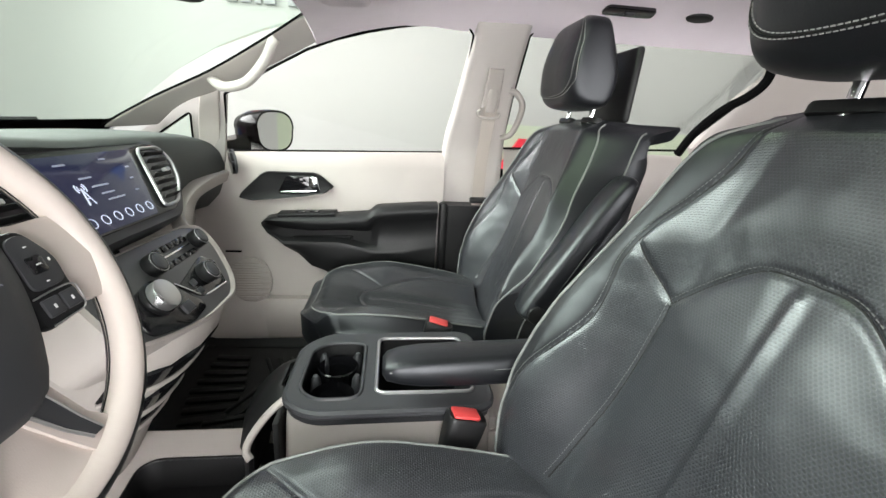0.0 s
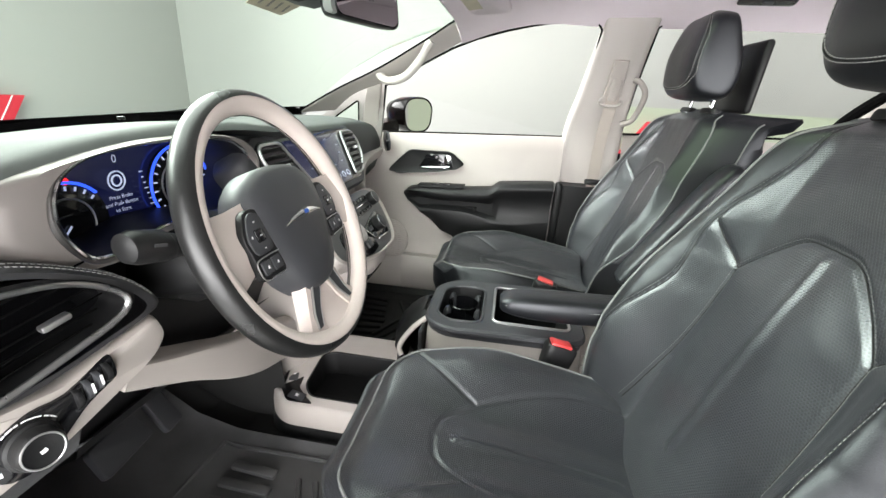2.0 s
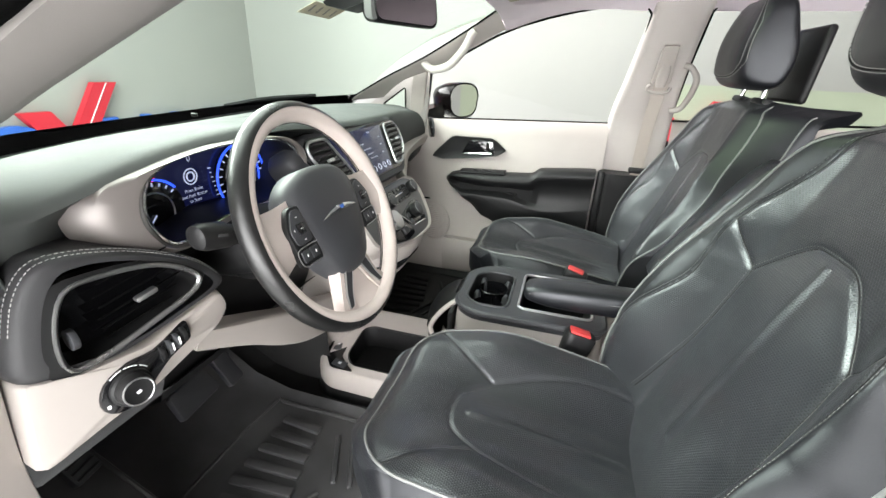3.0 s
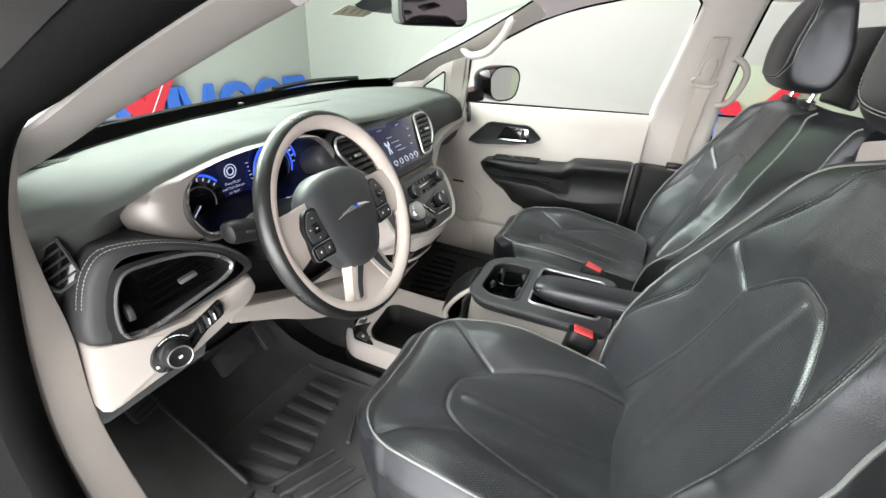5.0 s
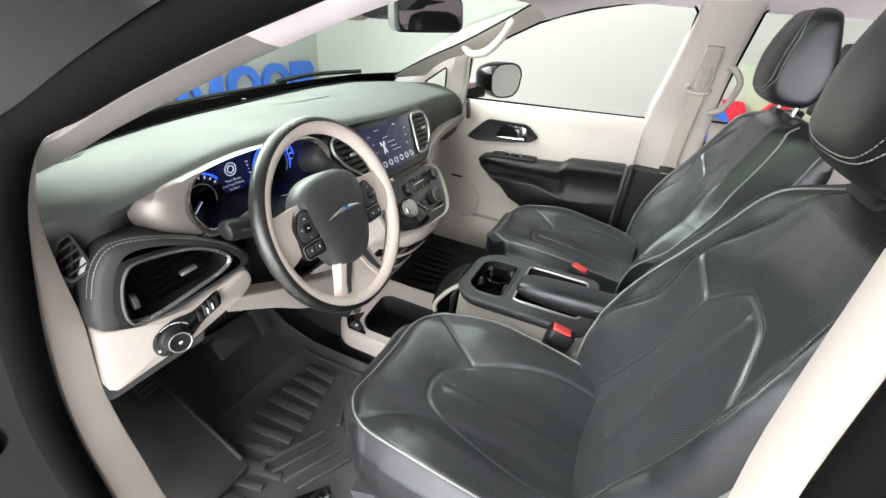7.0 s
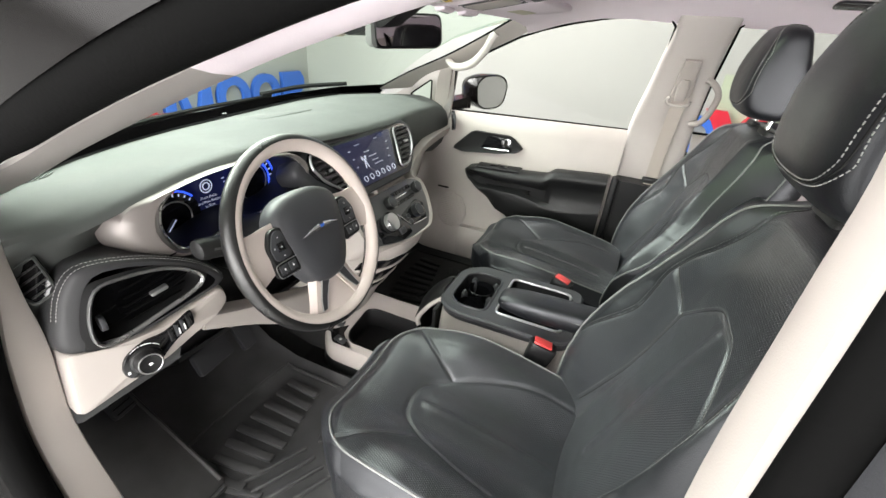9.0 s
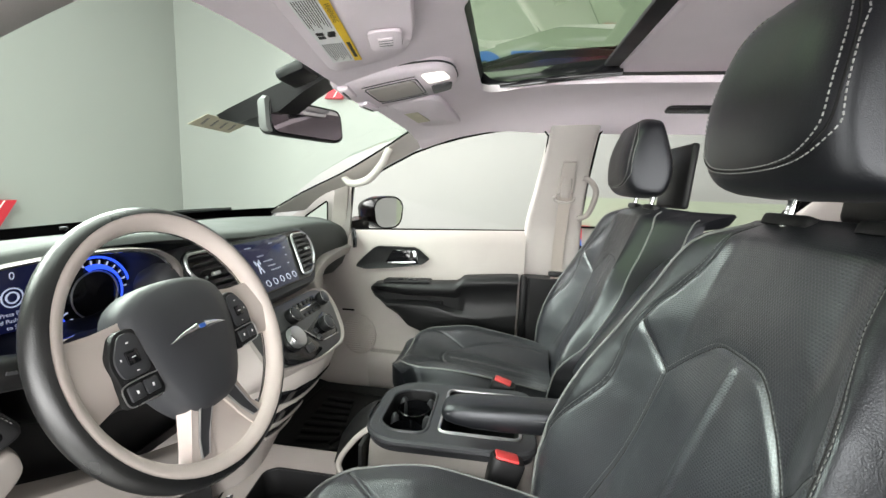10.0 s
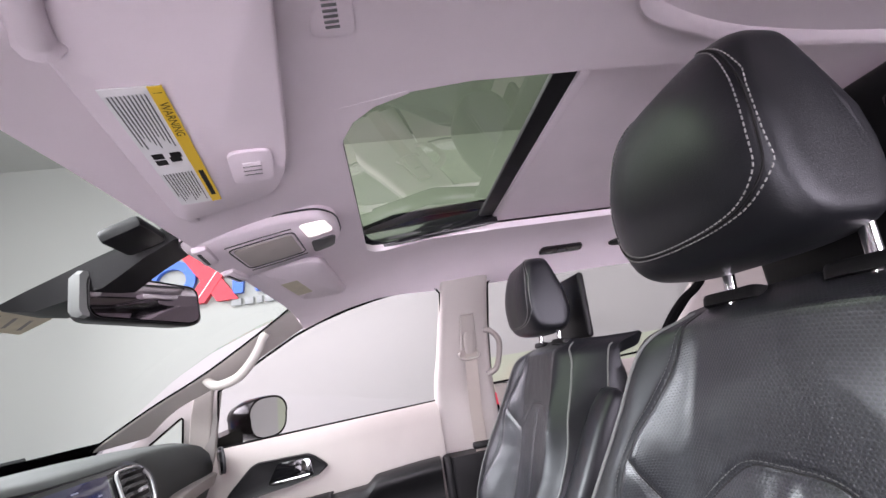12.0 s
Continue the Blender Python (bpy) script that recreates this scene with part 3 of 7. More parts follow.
def cush_base(u, v):
    """Top of a cushion: u across, v from the back (0) to the front (1)."""
    a = abs(u)
    half = 0.238 + 0.02 * math.sin(min(1, v * 1.2) * math.pi)
    w = max(0.0, (v - 0.7) / 0.3)
    half *= math.sqrt(1 - 0.3 * w ** 4)
    y = -0.03 + 0.565 * (min(v, 0.7) + 0.3 * w * math.sqrt(1 - 0.6 * a ** 5)) - 0.02 * smooth_step(0.5, 1.0, a) * smooth_step(0.5, 1, v)
    z = 0.298 + 0.088 * v ** 0.85
    z += (0.056 - 0.036 * smooth_step(0.5, 0.95, v)) * smooth_step(0.2, 0.72, a)
    z -= 0.045 * smooth_step(0.84, 1.0, a) ** 1.4
    z -= 0.045 * smooth_step(0.86, 1.0, v) ** 1.6
    return Vector((u * half, y, z))


# seam lines in metres on the face: (x, z) on a backrest, (x, y) on a cushion
BACK_SEAMS = [[(0, 0.775), (0.05, 0.77), (0.1, 0.733), (0.143, 0.69)], [(0.143, 0.69), (0.172, 0.718), (0.205, 0.757)],
              [(table(z, PIPE_X) * table(z, BAND) / 0.88, z) for z in (0.757, 0.79, 0.83, 0.87, 0.93)], [(table(z, PIPE_X) * table(z, BAND) / 0.88, z) for z in (0.757, 0.72, 0.67, 0.63, 0.58, 0.52, 0.47)],
              [(0.143, 0.69), (0.145, 0.64), (0.15, 0.56), (0.16, 0.48), (0.17, 0.38)]]
CUSH_SEAMS = [[(0, 0.372), (0.05, 0.358), (0.09, 0.302)], [(0.09, 0.302), (0.14, 0.38), (0.19, 0.44)], [(0.09, 0.302), (0.13, 0.2), (0.15, 0.1), (0.145, 0.0)]]
CREASE_BACK = [(0, 0.755), (0, 0.6), (0, 0.42)]
CREASE_CUSH = [(0, 0.33), (0, 0.18), (0, 0.04)]


def flat_line(pts, n=10):
    return np.array([(p.x, p.y) for p in spline([(a, b, 0) for a, b in pts], n)])


def distance(xy, lines):
    """Distance of every point to the nearest of some lines."""
    best = np.full(len(xy), 9.0)
    for L in lines:
        for a, b in zip(L, L[1:]):
            d = b - a
            t = np.clip(((xy - a) @ d) / max(1e-9, d @ d), 0, 1)
            best = np.minimum(best, np.linalg.norm(xy - a - t[:, None] * d, axis=1))
    return best


class Face:
    """A sculpted leather face: a base form with stitched grooves, soft swellings between them and fine creases."""

    def __init__(self, base, plane, seams, creases, push, seed):
        self.base, self.plane, self.push, self.seed = base, plane, Vector(push).normalized(), seed
        sides = [flat_line(s) for s in seams]
        self.seams = sides + [s * (-1, 1) for s in sides]
        self.creases = [flat_line(s) for s in creases]

    def relief(self, pts):
        xy = np.array([[p[i] for i in self.plane] for p in pts])
        d, c = distance(xy, self.seams), distance(xy, self.creases)
        h = -0.0035 * np.exp(-(d / 0.0045) ** 2) + 0.006 * (1 - np.exp(-(d / 0.055) ** 2)) + 0.0045 * np.exp(-(c / 0.008) ** 2) - 0.002 * np.exp(-(c / 0.022) ** 2)
        w = np.array([noise.noise(Vector((p[0] * 9, p[1] * 9, p[2] * 9 + self.seed))) * 0.0025 + noise.noise(Vector((p[0] * 30, p[1] * 30, p[2] * 30 + self.seed))) * 0.0007 for p in pts])
        return h + w

    def points(self, uv):
        pts = [self.base(u, v) for u, v in uv]
        h = self.relief(pts)
        return [p + self.push * float(k) for p, k in zip(pts, h)]

    def shell(self, nu, nv, back):
        uv = [(-1 + 2 * i / nu, j / nv) for i in range(nu + 1) for j in range(nv + 1)]
        pts = self.points(uv)
        bm = bmesh.new()
        lay = bm.loops.layers.uv.new("UVMap")
        vs = [bm.verts.new(p) for p in pts]
        bs = [bm.verts.new(back(self.base, u, v)) for u, v in uv]
        at, k, rows = {}, nv + 1, []
        for j in range(nv + 1):
            run = [0.0]
            for i in range(nu):
                run.append(run[-1] + (pts[(i + 1) * k + j] - pts[i * k + j]).length)
            rows.append([r - run[nu // 2] + 1 for r in run])
        for i in range(nu + 1):
            up = 1.0
            for j in range(nv + 1):
                if j:
                    up += (pts[i * k + j] - pts[i * k + j - 1]).length
                at[vs[i * k + j]] = (rows[j][i], up)
        for i in range(nu):
            for j in range(nv):
                a, b, c, d = i * k + j, (i + 1) * k + j, (i + 1) * k + j + 1, i * k + j + 1
                f = bm.faces.new((vs[a], vs[b], vs[c], vs[d]))
                for l in f.loops:
                    l[lay].uv = at[l.vert]
                across = abs(-1 + (2 * i + 1) / nu)
                if across > (table(pts[a].z, BAND) if self.plane[1] == 2 else 0.88):
                    f.material_index = 1
                bm.faces.new((bs[d], bs[c], bs[b], bs[a])).material_index = 1
        rim = [i * k for i in range(nu + 1)] + [nu * k + j for j in range(1, k)] + [i * k + nv for i in range(nu - 1, -1, -1)] + [j for j in range(nv - 1, 0, -1)]
        mid = [(bm.verts.new(vs[i].co.lerp(bs[i].co, 0.5) + (vs[i].co - Vector((0, 0.1, 0.5))).normalized() * 0.012)) for i in rim]
        n = len(rim)
        for i in range(n):
            j = (i + 1) % n
            bm.faces.new((vs[rim[i]], mid[i], mid[j], vs[rim[j]])).material_index = 1
            bm.faces.new((mid[i], bs[rim[i]], bs[rim[j]], mid[j])).material_index = 1
        return bm

    def line(self, pts_uv, lift=0.001, n=8):
        uv = [(p.x, p.y) for p in spline([(u, v, 0) for u, v in pts_uv], n)]
        return [p + self.push * lift for p in self.points(uv)]

    def on_plane(self, pts, lift=-0.003, n=8, s=1):
        """A line given in the face's plane, laid on the surface by searching u and v."""
        out = []
        for a, b in flat_line(pts, n):
            u, v = 0.0, 0.5
            for _ in range(25):
                p = self.base(u, v)
                q = (p[self.plane[0]], p[self.plane[1]])
                du, dv = self.base(min(1, u + 0.01), v), self.base(u, min(1, v + 0.01))
                ju = (du[self.plane[0]] - q[0]) / 0.01
                jv = (dv[self.plane[1]] - q[1]) / 0.01
                u = min(0.98, max(-0.98, u + (s * a - q[0]) / (ju or 0.2)))
                v = min(0.98, max(0.02, v + (b - q[1]) / (jv or 0.5)))
            out.append((u, v))
        return [p + self.push * lift for p in self.points(out)]


BACK = Face(back_base, (0, 2), BACK_SEAMS, [CREASE_BACK], (0, 1, 0.25), 1.0)
CUSH = Face(cush_base, (0, 1), CUSH_SEAMS, [CREASE_CUSH], (0, 0.1, 1), 7.0)


def headrest_point(a, q):
    """A point of a headrest: a from -1 to 1 across, q the angle round it from the front over the top."""
    e = max(0.0, 1 - abs(a) ** 3.4) ** (1 / 3.4)
    c, sn = math.cos(q), math.sin(q)
    c2, s2 = math.copysign(abs(c) ** 0.6, c), math.copysign(abs(sn) ** 0.66, sn)
    z = s2 * 0.121 * ((0.6 + 0.4 * e) if s2 > 0 else (0.74 + 0.26 * e))
    front = 0.086 - 0.02 * smooth_step(-0.2, 1, s2)
    rear = 0.068 - 0.035 * smooth_step(-0.4, 1, s2)
    y = c2 * (front if c2 > 0 else rear) * (0.48 + 0.52 * e) + 0.004 * (s2 + 0.3)
    return Vector((a * (0.133 - 0.012 * max(0, s2)), y, z))


def headrest_mesh():
    rings = []
    for i in range(33):
        a = math.sin((-1 + 2 * i / 32) * math.pi / 2)
        rings.append([headrest_point(a, 2 * math.pi * s / 36) for s in range(36)])
    return loft(rings, closed=True, caps=True)


def headrest_seam(off):
    """A row of thread round the front panel of a headrest: down one side, along the bottom and up the other."""
    way = [(-0.5, 95), (-0.56, 66), (-0.82, 40), (-0.94, 15), (-0.95, -6), (-0.88, -24), (-0.6, -37), (0, -41), (0.6, -37), (0.88, -24), (0.95, -6), (0.94, 15), (0.82, 40), (0.56, 66), (0.5, 95)]
    pts = []
    for p in spline([(a, q / 90, 0) for a, q in way], 6):
        k = 1 + off / 0.66
        q = p.y * 90 - (off * 60 if p.y < 0 else 0)
        v = headrest_point(max(-0.97, min(0.97, p.x * k)), radians(q))
        pts.append(v + Vector((v.x * 0.004, 0.0008, 0.0006 * math.copysign(1, v.z))))
    return pts


def armrest_mesh(long=1.0):
    """A padded armrest along y, from its pivot (0) to its tip, with a rounded end."""
    rings = []
    for y, w, h, z in ((-0.03, 0.02, 0.03, 0.0), (-0.02, 0.04, 0.05, 0.0), (0.02, 0.043, 0.058, 0.0), (0.2, 0.043, 0.05, 0.004), (0.3, 0.044, 0.05, 0.006), (0.36, 0.043, 0.046, 0.008), (0.395, 0.04, 0.038, 0.01), (0.415, 0.034, 0.028, 0.01), (0.422, 0.024, 0.014, 0.01)):
        ring = []
        for s in range(20):
            q = 2 * math.pi * s / 20
            c, sn = math.cos(q), math.sin(q)
            ring.append((math.copysign(abs(c) ** 0.5, c) * w, y * long, z + math.copysign(abs(sn) ** 0.55, sn) * h * 0.6))
        rings.append(ring)
    return loft(rings, closed=True, caps=True)


def front_seat(name, place, label, inner, arm, slide=0.0, long=1.0):
    """A front bucket seat; inner: the side (1 or -1) that faces the middle of the car; arm: the pose of its armrest."""
    g = group_thing(name, label, "car seat", "front seats", place=place)
    part("backrest", BACK.shell(170, 180, lambda f, u, v: f(u * 0.95, v) + Vector((0, (-0.085 - 0.05 * (1 - v) - 0.02 * (1 - abs(u))) * (1 - 0.55 * smooth_step(0.8, 1, v)), -0.03 * smooth_step(0.85, 1, v)))), PERF, g).data.materials.append(LEATHER)
    part("cushion", CUSH.shell(170, 160, lambda f, u, v: Vector((f(u * 0.97, v).x, f(u, v).y - 0.025 * v, 0.205 + 0.03 * v))), PERF, g)["low"] = 1
    g.children[-1].data.materials.append(LEATHER)
    for s in (1, -1):
        part("piping", tube(BACK.line([(s * 0.88, 0.03), (s * 0.88, 0.2), (s * 0.88, 0.45), (s * 0.88, 0.7), (s * 0.87, 0.86), (s * 0.82, 0.94), (s * 0.7, 0.985)]), 0.0026, 6), PIPING, g)
        part("piping", tube(CUSH.line([(s * 0.88, 0.08), (s * 0.88, 0.4), (s * 0.88, 0.7), (s * 0.86, 0.86), (s * 0.72, 0.925), (s * 0.4, 0.94), (0.0, 0.945)]), 0.0026, 6), PIPING, g)["low"] = 1
        part("side_piping", tube([p + Vector((s * 0.004, -0.004, 0)) for p in BACK.line([(s * 0.99, 0.1), (s * 0.99, 0.4), (s * 0.99, 0.7), (s * 0.98, 0.9), (s * 0.97, 0.965)])], 0.0022, 6), PIPING, g)
        for line in BACK_SEAMS:
            part("seam", tube(BACK.on_plane(line, -0.001, s=s), 0.0019, 6), SEAM, g)
            stitched(BACK.on_plane([(a + 0.004 * (1 if a > 0.02 else 0), b + 0.003) for a, b in line], 0.0005, s=s), g, 0.006, 0.0005, PIPING)
        for line in CUSH_SEAMS:
            part("seam", tube(CUSH.on_plane(line, s=s), 0.0012, 5), SEAM, g)["low"] = 1
    for o in g.children:
        if o.get("low"):
            o.location.y = slide
    part("base", merge(box(0.42, 0.42, 0.08, 0.02, pose(0, 0.2, 0.2)), box(0.34, 0.4, 0.14, 0.02, pose(0, 0.18, 0.1))), BLACK, g)
    part("side_shield", loft([[(-inner * x, y, z) for y, z in ((-0.12, 0.14), (0.0, 0.12), (0.3, 0.13), (0.42, 0.17), (0.44, 0.22), (0.36, 0.255), (0.1, 0.25), (-0.08, 0.27), (-0.14, 0.22))] for x in (0.2, 0.228, 0.235)], closed=True, caps=True), SATIN, g)
    for s in (1, -1):
        part("seat_rail", box(0.035, 0.52, 0.05, 0.006, pose(s * 0.17, 0.2, 0.025)), SATIN, g)
    for s in (1, -1):
        part("headrest_post", tube([(s * 0.083, -0.205, 0.86), (s * 0.083, -0.218, 0.94), (s * 0.083, -0.232, 1.03)], 0.0068, 12), CHROME, g, "chrome headrest post")
        part("post_sleeve", solid(rounded([(-0.046, -0.016), (0.046, -0.018), (0.046, 0.018), (-0.046, 0.016)], 0.016), 0.016, pose(s * 0.083, -0.222, 0.934, 16), 0.006), BLACK, g)
    hr = part("headrest", headrest_mesh(), LEATHER, g)
    hr.matrix_basis = pose(0.028 if inner > 0 else 0.0, -0.205, 1.091, 4)
    for off in (-0.03, 0.03):
        stitched(headrest_seam(off), hr, 0.0065, 0.0008)
    part("seam", tube(headrest_seam(0.0), 0.0014, 5), SEAM, hr)
    ar = part("armrest", armrest_mesh(long), LEATHER, g, "padded black leather armrest")
    ar.matrix_basis = arm
    for s in (1, -1):
        part("seam", tube([(s * 0.041, 0.0, 0.012), (s * 0.042, 0.2 * long, 0.014), (s * 0.041, 0.34 * long, 0.016), (s * 0.035, 0.41 * long, 0.016)], 0.0012, 5), PIPING, ar)
    part("pivot_cap", cyl(0.022, 0.012, pose(inner * 0.045, 0.0, 0.0, 0, 90, 0), 24, 0.003), BLACK, ar)
    # theatre screen folded on the back of the seat
    tv = part("rear_screen", box(0.23, 0.022, 0.2, 0.016, pose(0, -0.315, 1.04, 4), 3), BLACK, g, "slim dark screen fixed behind the headrest")
    part("slot", box(0.012, 0.026, 0.03, 0.005, pose(inner * -0.09, -0.315, 1.09, 4)), GLOSS, tv)
    return g


D_SEAT = pose(-0.443, 0.345, 0.0)
P_SEAT = pose(0.485, 0.275, -0.005)
front_seat("driver_seat", D_SEAT, "black perforated leather front seat with pale piping beside an open door", 1, pose(0.345, -0.2, 0.488, -3), 0.0, 1.125)
front_seat("passenger_seat", P_SEAT, "black perforated leather front seat with its inner armrest folded up", -1, pose(-0.325, -0.02, 0.477, 120), 0.06, 0.93)


# ---------------------------------------------------------------- steering wheel
def steering_wheel():
    tilt = 23.4
    g = group_thing("steering_wheel", "cream and black leather steering wheel with a charcoal hub", "steering wheel", place=pose(-0.473, 0.942, 0.744, 90 - tilt, 0, 0))
    # own space: x right, y up along the wheel, z towards the driver
    R, r = 0.181, 0.0165
    def arc_ring(q0, q1, n, rr):
        rings = []
        for i in range(96):
            a = 2 * math.pi * i / 96
            c, s = math.cos(a), math.sin(a)
            rings.append([((R + rr * math.cos(q)) * c, (R + rr * math.cos(q)) * s, rr * 1.05 * math.sin(q)) for q in (radians(q0 + (q1 - q0) * k / n) for k in range(n + 1))])
        return loft(rings, loop=True)
    part("rim", arc_ring(74, 212, 10, r), CREAM, g)
    part("rim_cover", arc_ring(-150, 78, 14, r + 0.0008), RIMLEATHER, g, "glossy black leather outer rim")
    part("stitching", tube([((R + r * math.cos(radians(200))) * math.cos(a), (R + r * math.cos(radians(200))) * math.sin(a), r * math.sin(radians(200))) for a in (2 * math.pi * i / 96 for i in range(96))], 0.0012, 5, closed=True), SEAM, g)
    hub = [(-0.085, 0.062), (-0.05, 0.085), (0.0, 0.09), (0.05, 0.085), (0.085, 0.062), (0.09, 0.02), (0.075, -0.04), (0.045, -0.093), (0.0, -0.104), (-0.045, -0.093), (-0.075, -0.04), (-0.09, 0.02)]
    h = [(p.x, p.y) for p in spline([(x, y, 0) for x, y in hub], 3, True)]
    part("hub", loft([[(x * k, y * k, z) for x, y in h] for k, z in ((0.9, -0.045), (1.0, -0.03), (1.0, -0.006), (0.97, 0.006), (0.88, 0.014), (0.6, 0.021), (0.25, 0.023), (0.02, 0.024))], closed=True, caps=True), SATIN, g)
    badge = part("badge", merge(tube([(-0.052, 0.004, 0.0225), (-0.03, 0.009, 0.025), (-0.006, 0.011, 0.027)], [0.0006, 0.003, 0.0055], 8, flat=0.45, up=(0, 0, 1)),
                        tube([(0.006, 0.011, 0.027), (0.03, 0.009, 0.025), (0.052, 0.004, 0.0225)], [0.0055, 0.003, 0.0006], 8, flat=0.45, up=(0, 0, 1))), CHROME, g, "plain chrome winged badge")
    part("badge_centre", box(0.014, 0.006, 0.004, 0.002, pose(0, 0.011, 0.0275)), BLUE, badge)
    for s in (1, -1):
        part("spoke", loft([[(s * x, y, z) for x, y, z in ring] for ring in (
            [(0.07, 0.05, -0.03), (0.07, 0.055, 0.0), (0.07, 0.0, 0.01), (0.07, -0.03, 0.0), (0.07, -0.03, -0.03)],
            [(0.12, 0.045, -0.03), (0.12, 0.05, -0.004), (0.12, 0.0, 0.004), (0.12, -0.035, -0.004), (0.12, -0.035, -0.03)],
            [(0.178, 0.05, -0.012), (0.178, 0.05, 0.006), (0.178, 0.0, 0.012), (0.178, -0.05, 0.006), (0.178, -0.05, -0.012)])], closed=True, caps=True), CREAM, g)
        pod = part("button_pod", solid(rounded([(s * 0.076, 0.042), (s * 0.108, 0.045), (s * 0.128, 0.012), (s * 0.124, -0.02), (s * 0.128, -0.046), (s * 0.072, -0.05)][::s], 0.012), 0.01, pose(0, 0, 0.001), 0.004), BLACK, g)
        part("upper_pad", solid(rounded([(s * 0.084, 0.037), (s * 0.106, 0.04), (s * 0.1235, 0.011), (s * 0.12, -0.014), (s * 0.081, -0.014)][::s], 0.01), 0.0035, pose(0, 0, 0.01), 0.0015), SATIN, pod)
        part("button", box(0.017, 0.017, 0.004, 0.003, pose(s * 0.1, 0.009, 0.0135)), GLOSS, pod)
        for bx, by, bw, bh in ((0.1, 0.027, 0.003, 0.0014), (0.1, -0.008, 0.003, 0.0014), (0.115, 0.01, 0.0014, 0.003), (0.1, 0.009, 0.005, 0.0012)):
            part("mark", box(bw, bh, 0.0008, 0, pose(s * bx, by, 0.0138 if by != 0.009 else 0.0157)), WHITE, pod)
        for bx in (0.09, 0.1115):
            rocker = part("rocker", box(0.0195, 0.018, 0.004, 0.002, pose(s * bx, -0.031, 0.0118)), SATIN, pod)
            part("mark", box(0.0022, 0.0042, 0.0008, 0, pose(s * bx, -0.031, 0.0141)), WHITE, rocker)
        part("trim", tube(spline([(s * 0.077, -0.0185, 0.0115), (s * 0.1, -0.0175, 0.0125), (s * 0.1235, -0.0195, 0.0115), (s * 0.1265, -0.032, 0.0105), (s * 0.122, -0.0445, 0.0105), (s * 0.1, -0.046, 0.0115), (s * 0.08, -0.047, 0.0105)], 4), 0.0009, 6), SILVER, pod)
    for s in (1, -1):
        part("lower_spoke", loft([[(s * 0.022 + a, b, c) for a, b, c in ring] for ring in (
            [(-0.024, -0.08, -0.02), (-0.022, -0.08, 0.004), (0.022, -0.08, 0.004), (0.024, -0.08, -0.02)],
            [(s * 0.025 - 0.02, -0.13, -0.02), (s * 0.025 - 0.018, -0.13, 0.0), (s * 0.025 + 0.018, -0.13, 0.0), (s * 0.025 + 0.02, -0.13, -0.02)],
            [(s * 0.05 - 0.026, -0.172, -0.012), (s * 0.05 - 0.024, -0.172, 0.008), (s * 0.05 + 0.024, -0.172, 0.008), (s * 0.05 + 0.026, -0.172, -0.012)])], closed=True, caps=True), CREAM, g)
        part("spoke_accent", loft([[(s * 0.022 + a, b, c) for a, b, c in ring] for ring in (
            [(-0.013, -0.088, 0.0), (-0.011, -0.088, 0.0075), (0.011, -0.088, 0.0075), (0.013, -0.088, 0.0)],
            [(s * 0.022 - 0.01, -0.128, -0.004), (s * 0.022 - 0.008, -0.128, 0.0035), (s * 0.022 + 0.008, -0.128, 0.0035), (s * 0.022 + 0.01, -0.128, -0.004)],
            [(s * 0.034 - 0.007, -0.15, -0.002), (s * 0.034 - 0.005, -0.15, 0.006), (s * 0.034 + 0.005, -0.15, 0.006), (s * 0.034 + 0.007, -0.15, -0.002)])], closed=True, caps=True), SATIN, g, "charcoal spoke inlay")
        for e in (-1, 1):
            part("spoke_edge", tube([(s * 0.022 + e * 0.0125, -0.088, 0.0065), (s * 0.044 + e * 0.0095, -0.128, 0.0028), (s * 0.056 + e * 0.0065, -0.15, 0.005)], 0.0016, 6), SILVER, g)
    part("lower_plate", loft([[(x * k, y, z - 0.012 * abs(x) ** 3) for x in (-1, -0.9, -0.5, 0, 0.5, 0.9, 1)] for y, k, z in ((-0.078, 0.04, 0.001), (-0.11, 0.044, -0.001), (-0.135, 0.056, -0.001), (-0.155, 0.078, 0.003), (-0.17, 0.1, 0.009))]), CREAM, g)
    part("column", tube([(0, 0.0, -0.04), (0, 0.0, -0.2)], [0.05, 0.07], 16), BLACK, g)
    return g


steering_wheel()



# ---------------------------------------------------------------- dashboard
BROW = [(-0.87, 1.19, 0.792), (-0.838, 1.176, 0.797), (-0.8, 1.165, 0.802), (-0.745, 1.148, 0.817), (-0.7, 1.13, 0.837), (-0.66, 1.126, 0.847), (-0.58, 1.124, 0.862), (-0.45, 1.122, 0.871), (-0.3, 1.122, 0.867), (-0.2, 1.125, 0.855), (0.0, 1.135, 0.842), (0.2, 1.135, 0.842), (0.3, 1.15, 0.84), (0.5, 1.185, 0.832), (0.7, 1.215, 0.815), (0.8, 1.225, 0.795), (0.88, 1.24, 0.765)]


def brow(x):
    """The crease (y, z) at the near edge of the dashboard top, smoothed between its stations."""
    near = [x - 0.03, x - 0.01, x + 0.01, x + 0.03]
    return tuple(sum(table(v, [(r[0], r[k]) for r in BROW]) for v in near) / 4 for k in (1, 2))


def far_edge(x):
    """Where the dashboard ends below the windshield."""
    return table(x, [(-0.87, 1.33), (-0.74, 1.42), (-0.6, 1.495), (-0.45, 1.555), (-0.3, 1.595), (-0.1, 1.63), (0.16, 1.68), (0.35, 1.705), (0.55, 1.7), (0.7, 1.62), (0.8, 1.53), (0.87, 1.45)])


